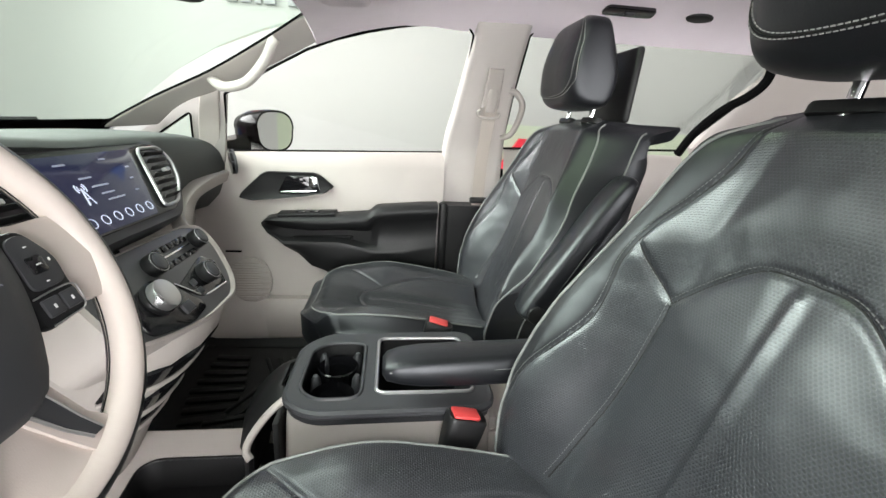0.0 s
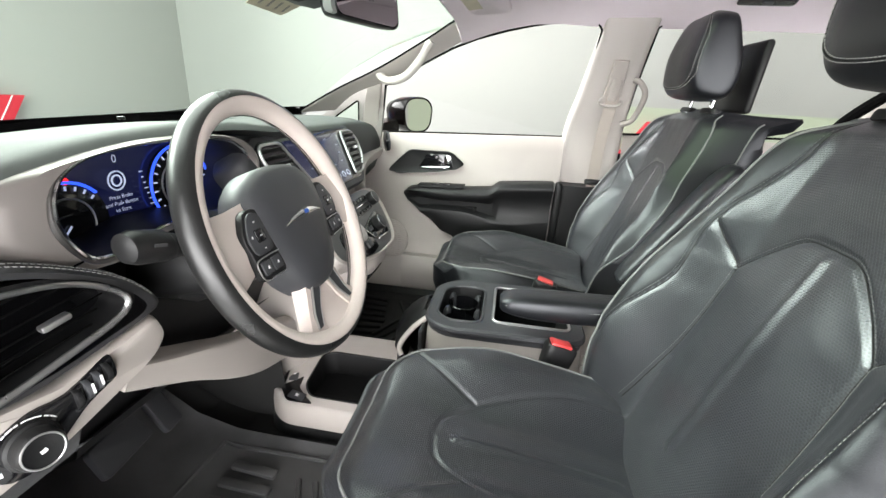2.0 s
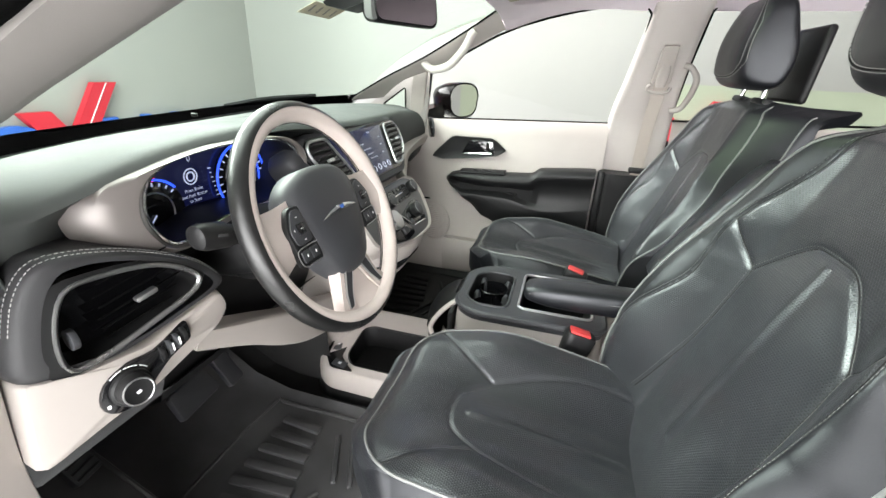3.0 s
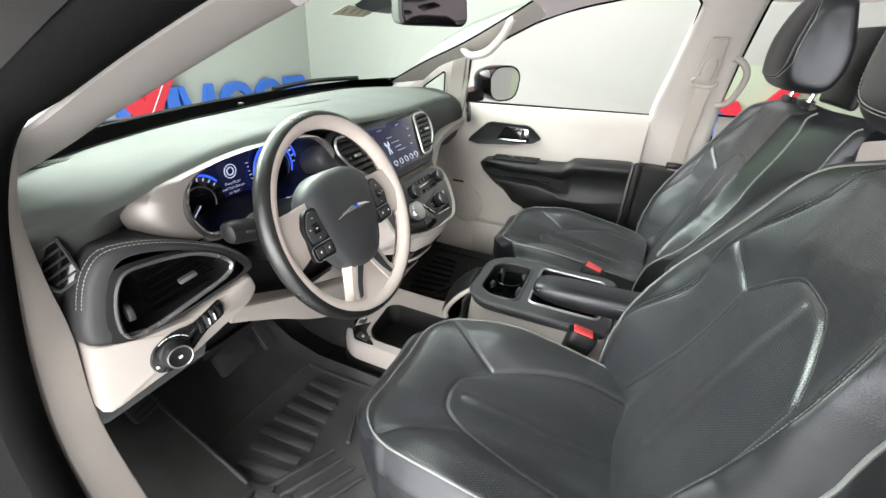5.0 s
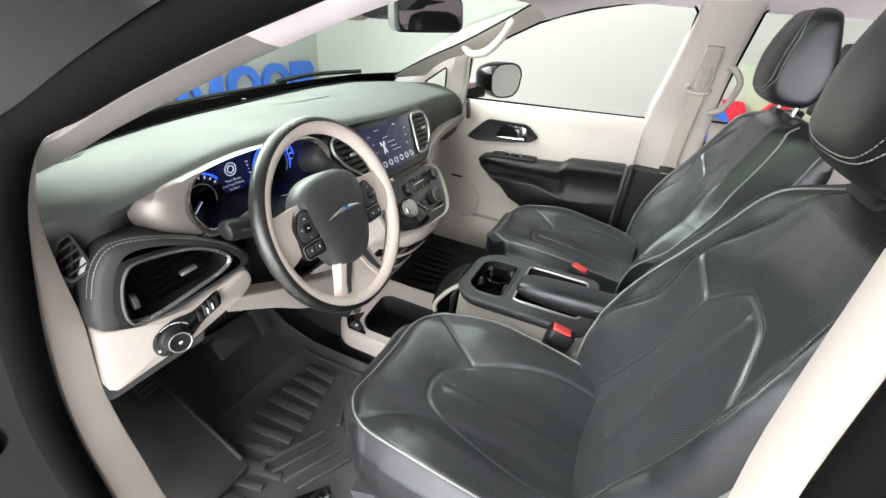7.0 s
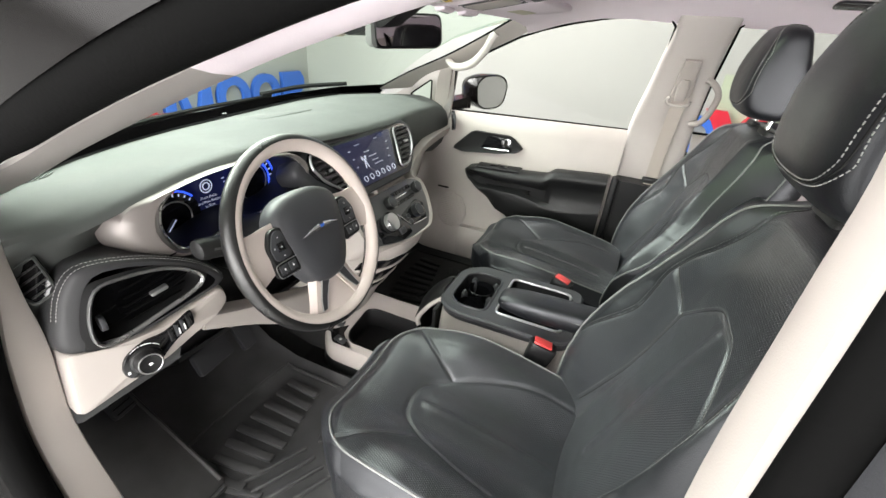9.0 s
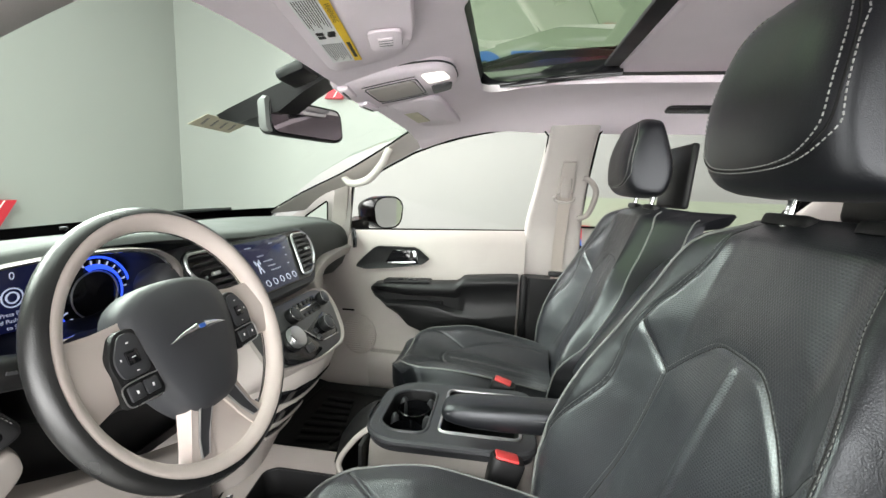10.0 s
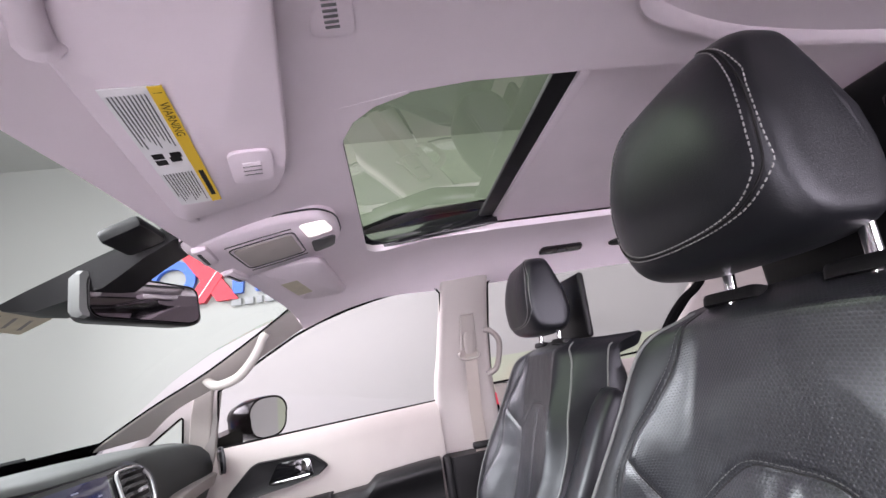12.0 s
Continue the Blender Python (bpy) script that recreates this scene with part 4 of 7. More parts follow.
def dash_profile(x):
    """Points (y, z) round the dashboard at a station across the car, from the windshield over the brow and down the face."""
    y, z = brow(x)
    far = far_edge(x)
    pts = [(far + 0.004, 0.785), (far, 0.806)]
    for t in (0.03, 0.15, 0.3, 0.45, 0.6, 0.75, 0.88):
        pts.append((far + (y - far) * t, 0.812 + (z - 0.812) * t ** 1.3 + 0.02 * math.sin(t * math.pi) ** 0.8))
    pts += [(y + 0.02, z + 0.003), (y + 0.007, z - 0.001), (y, z - 0.01)]
    if x < -0.66:
        k = smooth_step(-0.8, -0.68, x)
        pts += [(y + 0.03 * k, z - 0.022), (y + 0.06 * k, z - 0.045), (y + 0.07 * k, z - 0.075), (y + 0.075 * k + 0.01, z - 0.11), (y + 0.08 * k + 0.04, z - 0.2)]
    elif x < -0.19:
        pts += [(y + 0.03, z - 0.018), (y + 0.1, z - 0.024), (y + 0.16, z - 0.03), (y + 0.18, z - 0.2), (y + 0.2, z - 0.3)]
    elif x < 0.27:
        pts += [(y + 0.02, z - 0.03), (y + 0.06, z - 0.06), (y + 0.08, z - 0.13), (y + 0.09, z - 0.24), (y + 0.15, z - 0.3)]
    else:
        pts += [(y - 0.012, z - 0.05), (y - 0.008, z - 0.1), (y + 0.015, z - 0.16), (y + 0.06, z - 0.21), (y + 0.15, z - 0.24)]
    return pts


dash = group_thing("dashboard", "dark grey soft dashboard with beige lower panels", "dashboard", place=Matrix())
part("upper_pad", loft([[Vector((x, y, z)) for y, z in dash_profile(x)] for x in [-0.87 + 1.74 * i / 58 for i in range(59)]]), DASH, dash)
part("glovebox_panel", loft([[(x, y + max(0, x - 0.3) * 0.25, z) for y, z in ((1.3, 0.62), (1.22, 0.6), (1.2, 0.52), (1.23, 0.42), (1.33, 0.36), (1.5, 0.34))] for x in (0.2, 0.4, 0.6, 0.75, 0.86)]), BEIGE, dash)
part("sweep_trim", thick_strip([(0.17, 1.05, 0.652), (0.24, 1.09, 0.672), (0.34, 1.12, 0.69), (0.5, 1.155, 0.70), (0.7, 1.19, 0.70), (0.87, 1.21, 0.695)],
                               [(0.2, 1.02, 0.6), (0.26, 1.08, 0.625), (0.36, 1.12, 0.648), (0.5, 1.165, 0.66), (0.7, 1.2, 0.66), (0.87, 1.225, 0.655)], 0.03), BEIGE, dash)
# defroster strip and windshield base
part("defroster", loft([[(x, far_edge(x) - 0.03 + dy, 0.8175 + dz) for dy, dz in ((-0.012, 0.0), (-0.008, 0.006), (0.008, 0.004), (0.012, -0.002))] for x in [-0.75 + 1.5 * i / 30 for i in range(31)]]), BLACK, dash)
grille_top = part("corner_grille", solid(rounded([(-0.03, -0.028), (0.03, -0.02), (0.03, 0.02), (-0.03, 0.028)], 0.01), 0.003, pose(-0.7, 1.385, 0.8255, -4, -6, -40), 0.001), BLACK, dash)
for i in range(7):
    part("slat", box(0.0035, 0.04, 0.003, 0.0008, pose(-0.7, 1.385, 0.8255, -4, -6, -40) @ Matrix.Translation((-0.022 + 0.0074 * i, 0, 0.0038))), DASH, grille_top)
part("sun_sensor", cyl(0.008, 0.008, pose(-0.15, 1.53, 0.846), 16, 0.002), BLACK, dash)
part("speaker_grille", solid(rounded([(-0.12, -0.06), (0.12, -0.06), (0.1, 0.06), (-0.1, 0.06)], 0.03), 0.004, pose(0.0, 1.47, 0.834, -7), 0.002), DASH, dash)

# instrument cluster
BEZEL = [(-0.66, 0.785), (-0.648, 0.822), (-0.612, 0.844), (-0.55, 0.852), (-0.47, 0.854), (-0.4, 0.851), (-0.34, 0.84), (-0.303, 0.815), (-0.295, 0.785), (-0.315, 0.748), (-0.365, 0.727), (-0.43, 0.73), (-0.52, 0.733), (-0.575, 0.72), (-0.625, 0.722), (-0.65, 0.75)]
ring_in = spline([(x, 0, z) for x, z in BEZEL], 4, True)
mid = Vector((-0.47, 0, 0.787))


def grown(k, left, y):
    out = []
    for p in ring_in:
        d = p - mid
        q = mid + d * k
        if d.x < -0.12:
            q.x -= left * smooth_step(0.1, 0.2, -d.x)
        out.append(Vector((q.x, y + (left * 0.5 * smooth_step(0.12, 0.22, -d.x)), min(q.z, brow(q.x)[1] - 0.008))))
    return out


cluster = group_thing("instrument_cluster", "lit blue digital instrument cluster in a taupe hood", "instrument cluster", place=Matrix())
part("hood", loft([grown(1.0, 0, 1.122), grown(1.02, 0.01, 1.108), grown(1.045, 0.03, 1.106), grown(1.06, 0.05, 1.112), grown(1.07, 0.062, 1.15)], closed=True), PEWTER, cluster, "taupe metallic surround")
part("recess", loft([grown(1.0, 0, 1.124), grown(0.985, 0, 1.18), grown(0.97, 0, 1.226)], closed=True), BLACK, cluster)
part("bezel", tube(grown(0.995, 0, 1.121), 0.0035, 8, closed=True), CHROME, cluster, "bright metal rim")
face = loft([grown(0.985, 0, 1.222), [Vector((mid.x, 1.222, mid.z))] * len(ring_in)], closed=True)
bmesh.ops.remove_doubles(face, verts=face.verts[:], dist=1e-5)
part("display", face, SCREEN, cluster, smooth=False)


def dial(x, z, r, a0, a1, name):
    base = part(name, cyl(r, 0.006, pose(x, 1.217, z, 90), 48, 0.001), GLOSS, cluster)
    part("arc", tube([(x + math.cos(radians(a)) * r * 0.98, 1.212, z + math.sin(radians(a)) * r * 0.98) for a in range(a0, a1, 6)], 0.0022, 6), GLOWBLUE, base, "glowing blue arc")
    ticks = [tube([(x + math.cos(radians(a)) * r * 0.8, 1.212, z + math.sin(radians(a)) * r * 0.8), (x + math.cos(radians(a)) * r * 0.9, 1.212, z + math.sin(radians(a)) * r * 0.9)], 0.0014, 4) for a in range(a0, a1, 15)]
    part("ticks", merge(*ticks), GLOWWHITE, base)
    part("rim", tube([(x + math.cos(radians(a)) * r * 0.62, 1.213, z + math.sin(radians(a)) * r * 0.62) for a in range(0, 360, 10)], 0.0015, 5, closed=True), SILVER, base)
    return base


left_dial = dial(-0.572, 0.74, 0.06, 40, 230, "dial")
part("needle", tube([(-0.572, 1.2105, 0.74), (-0.606, 1.2105, 0.705)], 0.0014, 5), GLOWWHITE, left_dial, "pale needle")
d2 = dial(-0.365, 0.762, 0.068, -40, 240, "dial")
part("glow", tube([(-0.365 + math.cos(radians(a)) * 0.05, 1.2115, 0.762 + math.sin(radians(a)) * 0.05) for a in range(-70, 110, 8)], 0.006, 6, flat=0.3), GLOWBLUE, d2)
part("icon", merge(tube([(-0.49 + math.cos(radians(a)) * 0.014, 1.213, 0.788 + math.sin(radians(a)) * 0.014) for a in range(0, 360, 15)], 0.0012, 5, closed=True),
                   tube([(-0.49 + math.cos(radians(a)) * 0.008, 1.213, 0.788 + math.sin(radians(a)) * 0.008) for a in range(0, 360, 24)], 0.0014, 5, closed=True)), GLOWWHITE, cluster)


def lettering(body, size, place, mat, parent):
    """Words in the built-in font as one mesh part."""
    cu = bpy.data.curves.new("lettering", "FONT")
    cu.body, cu.size, cu.align_x, cu.align_y = body, size, "CENTER", "CENTER"
    tmp = new("lettering", cu)
    me = bpy.data.meshes.new_from_object(tmp)
    bpy.data.objects.remove(tmp)
    me.materials.append(mat)
    ob = new("lettering", me)
    ob.parent = parent
    ob.matrix_basis = place
    return ob


for words, size, z in (("0", 0.016, 0.82), ("Press Brake", 0.0085, 0.764), ("and Push Button", 0.0085, 0.754), ("to Start", 0.0085, 0.744)):
    lettering(words, size, pose(-0.489, 1.2115, z, 90), GLOWWHITE, cluster)
part("text_bar", box(0.02, 0.001, 0.004, 0, pose(-0.487, 1.212, 0.73)), GLOWWHITE, cluster)
for i in range(7):
    part("scale_mark", box(0.004 + 0.003 * (i % 3 == 0), 0.001, 0.0015, 0, pose(-0.447 + 0.002 * i, 1.212, 0.795 - 0.009 * i)), GLOWWHITE, cluster)
part("telltale", cyl(0.005, 0.002, pose(-0.565, 1.213, 0.8, 90), 12), GLOWRED, cluster)
part("text_bar", box(0.016, 0.001, 0.004, 0, pose(-0.545, 1.212, 0.705)), GLOWWHITE, cluster)

# column shroud and stalks
column = group_thing("steering_column", "black steering column shroud with control stalks", "steering column", place=Matrix())
part("shroud", loft([[Vector((-0.47 + math.cos(q) * w, y, z + math.sin(q) * h)) for q in (2 * math.pi * k / 18 for k in range(18))] for y, z, w, h in ((1.0, 0.7, 0.05, 0.05), (1.04, 0.69, 0.075, 0.06), (1.12, 0.67, 0.085, 0.065), (1.25, 0.66, 0.08, 0.07))], closed=True, caps=True), BLACK, column)
stalk = part("stalk", loft([[Vector((x, 1.045 + math.cos(q) * w, z + math.sin(q) * h)) for q in (2 * math.pi * k / 12 for k in range(12))] for x, z, w, h in ((-0.5, 0.708, 0.013, 0.011), (-0.54, 0.721, 0.014, 0.012), (-0.575, 0.733, 0.016, 0.015), (-0.6, 0.741, 0.018, 0.018), (-0.615, 0.745, 0.018, 0.018))], closed=True, caps=True), BLACK, column)
part("stalk_knob", loft([[Vector((x, 1.045 + math.cos(q) * w, z + math.sin(q) * h)) for q in (2 * math.pi * k / 14 for k in range(14))] for x, z, w, h in ((-0.6, 0.741, 0.0185, 0.0185), (-0.605, 0.743, 0.02, 0.021), (-0.645, 0.753, 0.02, 0.021), (-0.655, 0.755, 0.017, 0.018), (-0.658, 0.7555, 0.01, 0.011))], closed=True, caps=True), BLACK, stalk)
part("mark", box(0.018, 0.001, 0.004, 0, pose(-0.628, 1.0235, 0.753, 0, 15, 0)), SATIN, stalk)
part("stalk", loft([[Vector((x, 1.06 + math.cos(q) * w, z + math.sin(q) * h)) for q in (2 * math.pi * k / 12 for k in range(12))] for x, z, w, h in ((-0.42, 0.72, 0.01, 0.01), (-0.36, 0.735, 0.013, 0.012), (-0.31, 0.742, 0.015, 0.013), (-0.305, 0.742, 0.01, 0.01))], closed=True, caps=True), SATIN, column)
part("knee_panel", thick_strip([(-0.62, 1.115, 0.562), (-0.54, 1.12, 0.525), (-0.47, 1.125, 0.495), (-0.37, 1.135, 0.45), (-0.2, 1.15, 0.385), (-0.05, 1.16, 0.33)],
                               [(-0.62, 1.135, 0.515), (-0.54, 1.145, 0.465), (-0.47, 1.15, 0.42), (-0.365, 1.16, 0.345), (-0.25, 1.17, 0.28), (-0.08, 1.18, 0.22)], 0.03), BEIGE, column, "beige knee panel")
part("lower_cover", loft([[(x, y, z) for y, z in ((1.16, 0.71), (1.17, 0.6), (1.19, 0.5), (1.24, 0.38), (1.36, 0.3))] for x in (-0.63, -0.5, -0.4, -0.3, -0.17)]), BLACK, column)
part("side_carpet", loft([[(x, y, z) for x, z in ((-0.107, 0.006), (-0.114, 0.12), (-0.124, 0.25))] for y in (1.2, 1.32, 1.5)]), CARPET, column)
part("under_panel", loft([[(x, y, z) for y, z in ((1.2, 0.43), (1.3, 0.36), (1.5, 0.33), (1.7, 0.4))] for x in (-0.84, -0.5, -0.15)]), BLACK, column)

# left end: leather pad with the vent, beige switch panel
LEFT = facing((-0.7, 1.115, 0.65), (1, -0.2, 0), (0, 0, 1))
vent = group_thing("side_vent", "black leather air vent panel with a bright metal rim", "air vent", place=LEFT)
pad_line = [(-0.15, -0.018), (-0.143, 0.039), (-0.12, 0.095), (-0.085, 0.117), (-0.008, 0.1), (0.07, 0.06), (0.112, 0.02), (0.116, -0.005), (0.06, -0.022), (-0.04, -0.042), (-0.114, -0.036)]
pad_s = [(p.x, p.y) for p in spline([(x, y, 0) for x, y in pad_line], 4, True)]
part("pad", loft([[(x * k, (y - 0.03) * k + 0.03, z) for x, y in pad_s] for k, z in ((1.03, -0.07), (1.02, -0.02), (1.0, 0.0), (0.96, 0.011), (0.9, 0.016), (0.8, 0.017))], closed=True), PAD, vent)
ring_line = [(-0.102, -0.026), (-0.106, 0.02), (-0.086, 0.073), (-0.046, 0.08), (0.012, 0.072), (0.052, 0.052), (0.074, 0.028), (0.058, 0.008), (-0.005, -0.012), (-0.063, -0.027)]
ring_s = [(p.x, p.y) for p in spline([(x, y, 0) for x, y in ring_line], 4, True)]
part("surround", loft([[(x * k - 0.01 * (k - 1), (y - 0.025) * k + 0.025, z) for x, y in ring_s] for k, z in ((1.15, 0.016), (1.0, 0.019), (0.97, 0.012), (0.93, -0.03))], closed=True), BLACK, vent)
part("rim", tube([(x, y, 0.0195) for x, y in ring_s], 0.0042, 8, closed=True, flat=0.7), DARKCHROME, vent, "satin silver rim")
part("cavity", solid(ring_s, 0.002, Matrix.Translation((0, 0, -0.03))), GLOSS, vent)
for i in range(6):
    y0 = -0.012 + 0.0155 * i
    part("slat", box(0.118 - 0.01 * abs(i - 2.5), 0.016, 0.0022, 0.0008, Matrix.Translation((-0.004 + 0.004 * i - 0.012 * (i > 3), y0 + 0.004, -0.006)) @ pose(0, 0, 0, 62, 0, 12)), RUBBER, vent)
part("tab", box(0.03, 0.008, 0.012, 0.003, pose(0.0, 0.032, 0.016, 0, 0, 12)), SILVER, vent)
part("thumbwheel", cyl(0.014, 0.008, pose(-0.09, 0.01, 0.012, 0, 90, 0), 20, 0.001), SATIN, vent)
stitched([(x * 0.985 - 0.004, (y - 0.03) * 0.985 + 0.034, 0.0068) for x, y in pad_s[4:26]], vent, 0.006, 0.0006)
stitched([(x * 0.955 - 0.004, (y - 0.03) * 0.95 + 0.034, 0.0128) for x, y in pad_s[4:26]], vent, 0.006, 0.0006)

switches = group_thing("switch_panel", "beige lower dash panel with a headlamp knob and dimmer wheels", "switch panel", place=LEFT)
low = rounded([(-0.165, -0.15), (-0.15, -0.02), (-0.1, -0.036), (-0.007, -0.043), (0.108, -0.012), (0.118, -0.045), (0.1, -0.068), (-0.017, -0.116), (-0.106, -0.136)][::-1], 0.012, 3)
part("panel", loft([[(x * k, (y + 0.07) * k - 0.07 - dy, z) for x, y in low] for k, z, dy in ((1.0, -0.1, 0.0), (1.01, -0.02, 0), (1.0, 0.004, 0), (0.97, 0.014, 0), (0.9, 0.018, 0), (0.01, 0.02, 0))], closed=True), BEIGE, switches)
bez = [(p.x, p.y) for p in spline([(-0.082, -0.11, 0), (-0.072, -0.082, 0), (-0.04, -0.066, 0), (-0.005, -0.066, 0), (0.04, -0.046, 0), (0.046, -0.05, 0), (0.046, -0.068, 0), (0.04, -0.075, 0), (0.012, -0.088, 0), (-0.012, -0.106, 0), (-0.04, -0.128, 0), (-0.07, -0.128, 0)], 3, True)]
TURN = Matrix.Translation((-0.027, -0.076, 0.023)) @ pose(0, 0, 0, -8, -4, 0) @ Matrix.Translation((0.02, 0.09, 0))
part("bezel", solid(bez, 0.01, TURN @ Matrix.Translation((0, 0, -0.004)), 0.003), GLOSS, switches)
knob = part("knob", loft([[(TURN @ Vector((-0.045 + math.cos(q) * r, -0.1 + math.sin(q) * r, z))) for q in (2 * math.pi * k / 36 for k in range(36))] for r, z in ((0.0265, 0.005), (0.0255, 0.011), (0.0225, 0.013), (0.0215, 0.026), (0.0195, 0.029), (0.0185, 0.0285))], closed=True, caps=True), BLACK, switches, "round black headlamp knob")
part("knob_ring", tube([TURN @ Vector((-0.045 + math.cos(q) * 0.0185, -0.1 + math.sin(q) * 0.0185, 0.0292)) for q in (2 * math.pi * k / 32 for k in range(32))], 0.0011, 6, closed=True), SILVER, knob)
part("mark", box(0.006, 0.004, 0.0008, 0, TURN @ pose(-0.045, -0.1, 0.0292, 0, 0, 20)), WHITE, knob)
for i in range(4):
    part("dimmer_wheel", cyl(0.012, 0.006, TURN @ pose(0.002 + 0.011 * i, -0.076 + 0.005 * i, 0.004, 0, 90, 0), 18, 0.001), SATIN if i % 3 else BLACK, switches)
for i in range(2):
    part("mark", box(0.0025, 0.012, 0.0008, 0, TURN @ pose(0.015 + 0.01 * i, -0.068 + 0.005 * i, 0.0165)), WHITE, switches)
for i in range(8):
    a = radians(42 + 84 * i / 7)
    part("mark", box(0.004 if i % 3 else 0.007, 0.0016, 0.0006, 0, TURN @ pose(-0.045 + math.cos(a) * 0.0305, -0.1 + math.sin(a) * 0.0295, 0.0063, 0, 0, math.degrees(a) - 90)), WHITE, switches)
part("mark", box(0.004, 0.005, 0.0006, 0, TURN @ pose(-0.075, -0.113, 0.0063)), WHITE, switches)
# vent at the door end
endvent = group_thing("demister_vent", "small black slatted vent at the dash end", "air vent", place=facing((-0.836, 1.168, 0.746), (0.24, -0.55, -0.8), (0.3, 0, 0.95)))
part("frame", frame_ring([(-0.03, -0.034), (0.03, -0.02), (0.03, 0.02), (-0.03, 0.036)], 0.005, 0.005, r=0.006), DASH, endvent)
part("backing", solid(rounded([(-0.029, -0.033), (0.029, -0.019), (0.029, 0.019), (-0.029, 0.035)], 0.006), 0.003, Matrix.Translation((0, 0, -0.004))), GLOSS, endvent)
for i in range(4):
    part("slat", box(0.003, 0.06 - 0.009 * i, 0.006, 0.001, pose(-0.017 + 0.0115 * i, 0.001, -0.001)), BLACK, endvent)

# centre: display, vents, climate panel
C = facing((-0.02, 1.134 - (0.807 - 0.76) * 0.625, 0.76), (1, 0, 0), (0, 0.53, 0.85))
stack = group_thing("centre_display", "touchscreen with vents either side in a satin grey frame", "display", place=C)
# own space: x right, y up the face, z towards the cabin
outer = rounded([(-0.3, 0.045), (-0.25, 0.085), (0.25, 0.088), (0.3, 0.05), (0.285, 0.0), (0.18, -0.09), (-0.18, -0.09), (-0.285, 0.0)][::-1], 0.03, 4)
part("frame", loft([[(x * k, y * k, z) for x, y in outer] for k, z in ((1.03, -0.06), (1.03, -0.01), (1.0, 0.006), (0.96, 0.011), (0.01, 0.012))], closed=True), SATIN, stack)
part("inner_frame", solid(rounded([(-0.27, 0.035), (-0.235, 0.072), (0.235, 0.074), (0.272, 0.042), (0.255, 0.0), (0.165, -0.072), (-0.165, -0.072), (-0.255, 0.0)][::-1], 0.02), 0.006, Matrix.Translation((0, 0, 0.009)), 0.002), GLOSS, stack)
scr = part("screen", solid([(-0.12, -0.068), (0.088, -0.068), (0.145, 0.064), (-0.145, 0.064)], 0.003, Matrix.Translation((0, 0, 0.0145)), 0.001), SCREENTOUCH, stack, "lit touchscreen with pale icons")
for i in range(6):
    part("icon", tube([(-0.078 + 0.031 * i + math.cos(q) * 0.008, -0.05 + math.sin(q) * 0.008, 0.0185) for q in (2 * math.pi * k / 12 for k in range(12))], 0.0009, 4, closed=True), GLOWWHITE, scr)
for i, (x, y, w) in enumerate(((-0.02, 0.022, 0.035), (0.0, 0.006, 0.05), (0.005, -0.008, 0.04), (0.015, -0.02, 0.055), (0.05, 0.05, 0.02), (-0.05, 0.048, 0.03), (0.1, 0.03, 0.012), (0.09, 0.008, 0.012), (0.08, -0.015, 0.012), (-0.095, 0.036, 0.014), (-0.09, 0.012, 0.012), (-0.09, -0.012, 0.012))):
    part("text_bar", box(w * 0.8, 0.0026, 0.001, 0, pose(x, y, 0.0182)), DIMWHITE, scr)
part("antenna_icon", merge(tube([(-0.053, -0.022, 0.0185), (-0.046, 0.006, 0.0185), (-0.039, -0.022, 0.0185)], 0.0013, 4), tube([(-0.05, -0.011, 0.0185), (-0.042, -0.011, 0.0185)], 0.001, 4),
                           *[tube([(-0.046 + e * math.cos(q) * r, 0.007 + math.sin(q) * r, 0.0185) for q in (radians(-40 + 20 * k) for k in range(5))], 0.0009, 4) for e in (1, -1) for r in (0.006, 0.0105)]), GLOWWHITE, scr)
for s in (1, -1):
    vl = [(s * 0.165, 0.062), (s * 0.243, 0.062), (s * 0.258, 0.03), (s * 0.235, -0.015), (s * 0.175, -0.06), (s * 0.118, -0.062)]
    if s > 0:
        vl = vl[::-1]
    v = part("vent", solid(rounded([(x * 0.97 + s * 0.004, y * 0.93) for x, y in vl], 0.012), 0.002, Matrix.Translation((0, 0, 0.0155))), GLOSS, stack)
    part("vent_rim", tube([(x, y, 0.019) for x, y in rounded(vl, 0.016, 5)], 0.0034, 8, closed=True), SILVER, v, "satin silver rim")
    for i in range(7):
        y0 = -0.046 + 0.0155 * i
        xa, xb = 0.133 + 0.045 * (y0 + 0.06) / 0.12, min(0.247, 0.19 + 0.55 * (y0 + 0.06))
        part("slat", box(xb - xa, 0.014, 0.002, 0.0007, pose(s * (xa + xb) / 2, y0, 0.019, 55)), BLACK, v)
    part("tab", box(0.02, 0.008, 0.01, 0.002, pose(s * 0.2, 0.008, 0.026)), SILVER, v)

H = facing((0.0, 1.03, 0.62), (1, 0, 0), (0, 0.6, 0.8))
hvac = group_thing("climate_panel", "charcoal climate panel with knobs and a silver shift dial", "control panel", place=H)
face_line = rounded([(-0.2, 0.055), (0.15, 0.05), (0.2, 0.03), (0.2, -0.02), (0.165, -0.09), (0.12, -0.122), (0.0, -0.12), (-0.1, -0.1), (-0.2, -0.07)][::-1], 0.025, 4)
part("trim", loft([[(x * k + 0.01 * (k > 1), y * k, z) for x, y in face_line] for k, z in ((1.08, -0.1), (1.075, -0.012), (1.06, 0.003), (1.02, 0.007), (0.99, 0.004))], closed=True), BEIGE, hvac, "beige rim")
part("face", solid(face_line, 0.004, None, 0.002), PANEL, hvac, "grey metallic panel face")
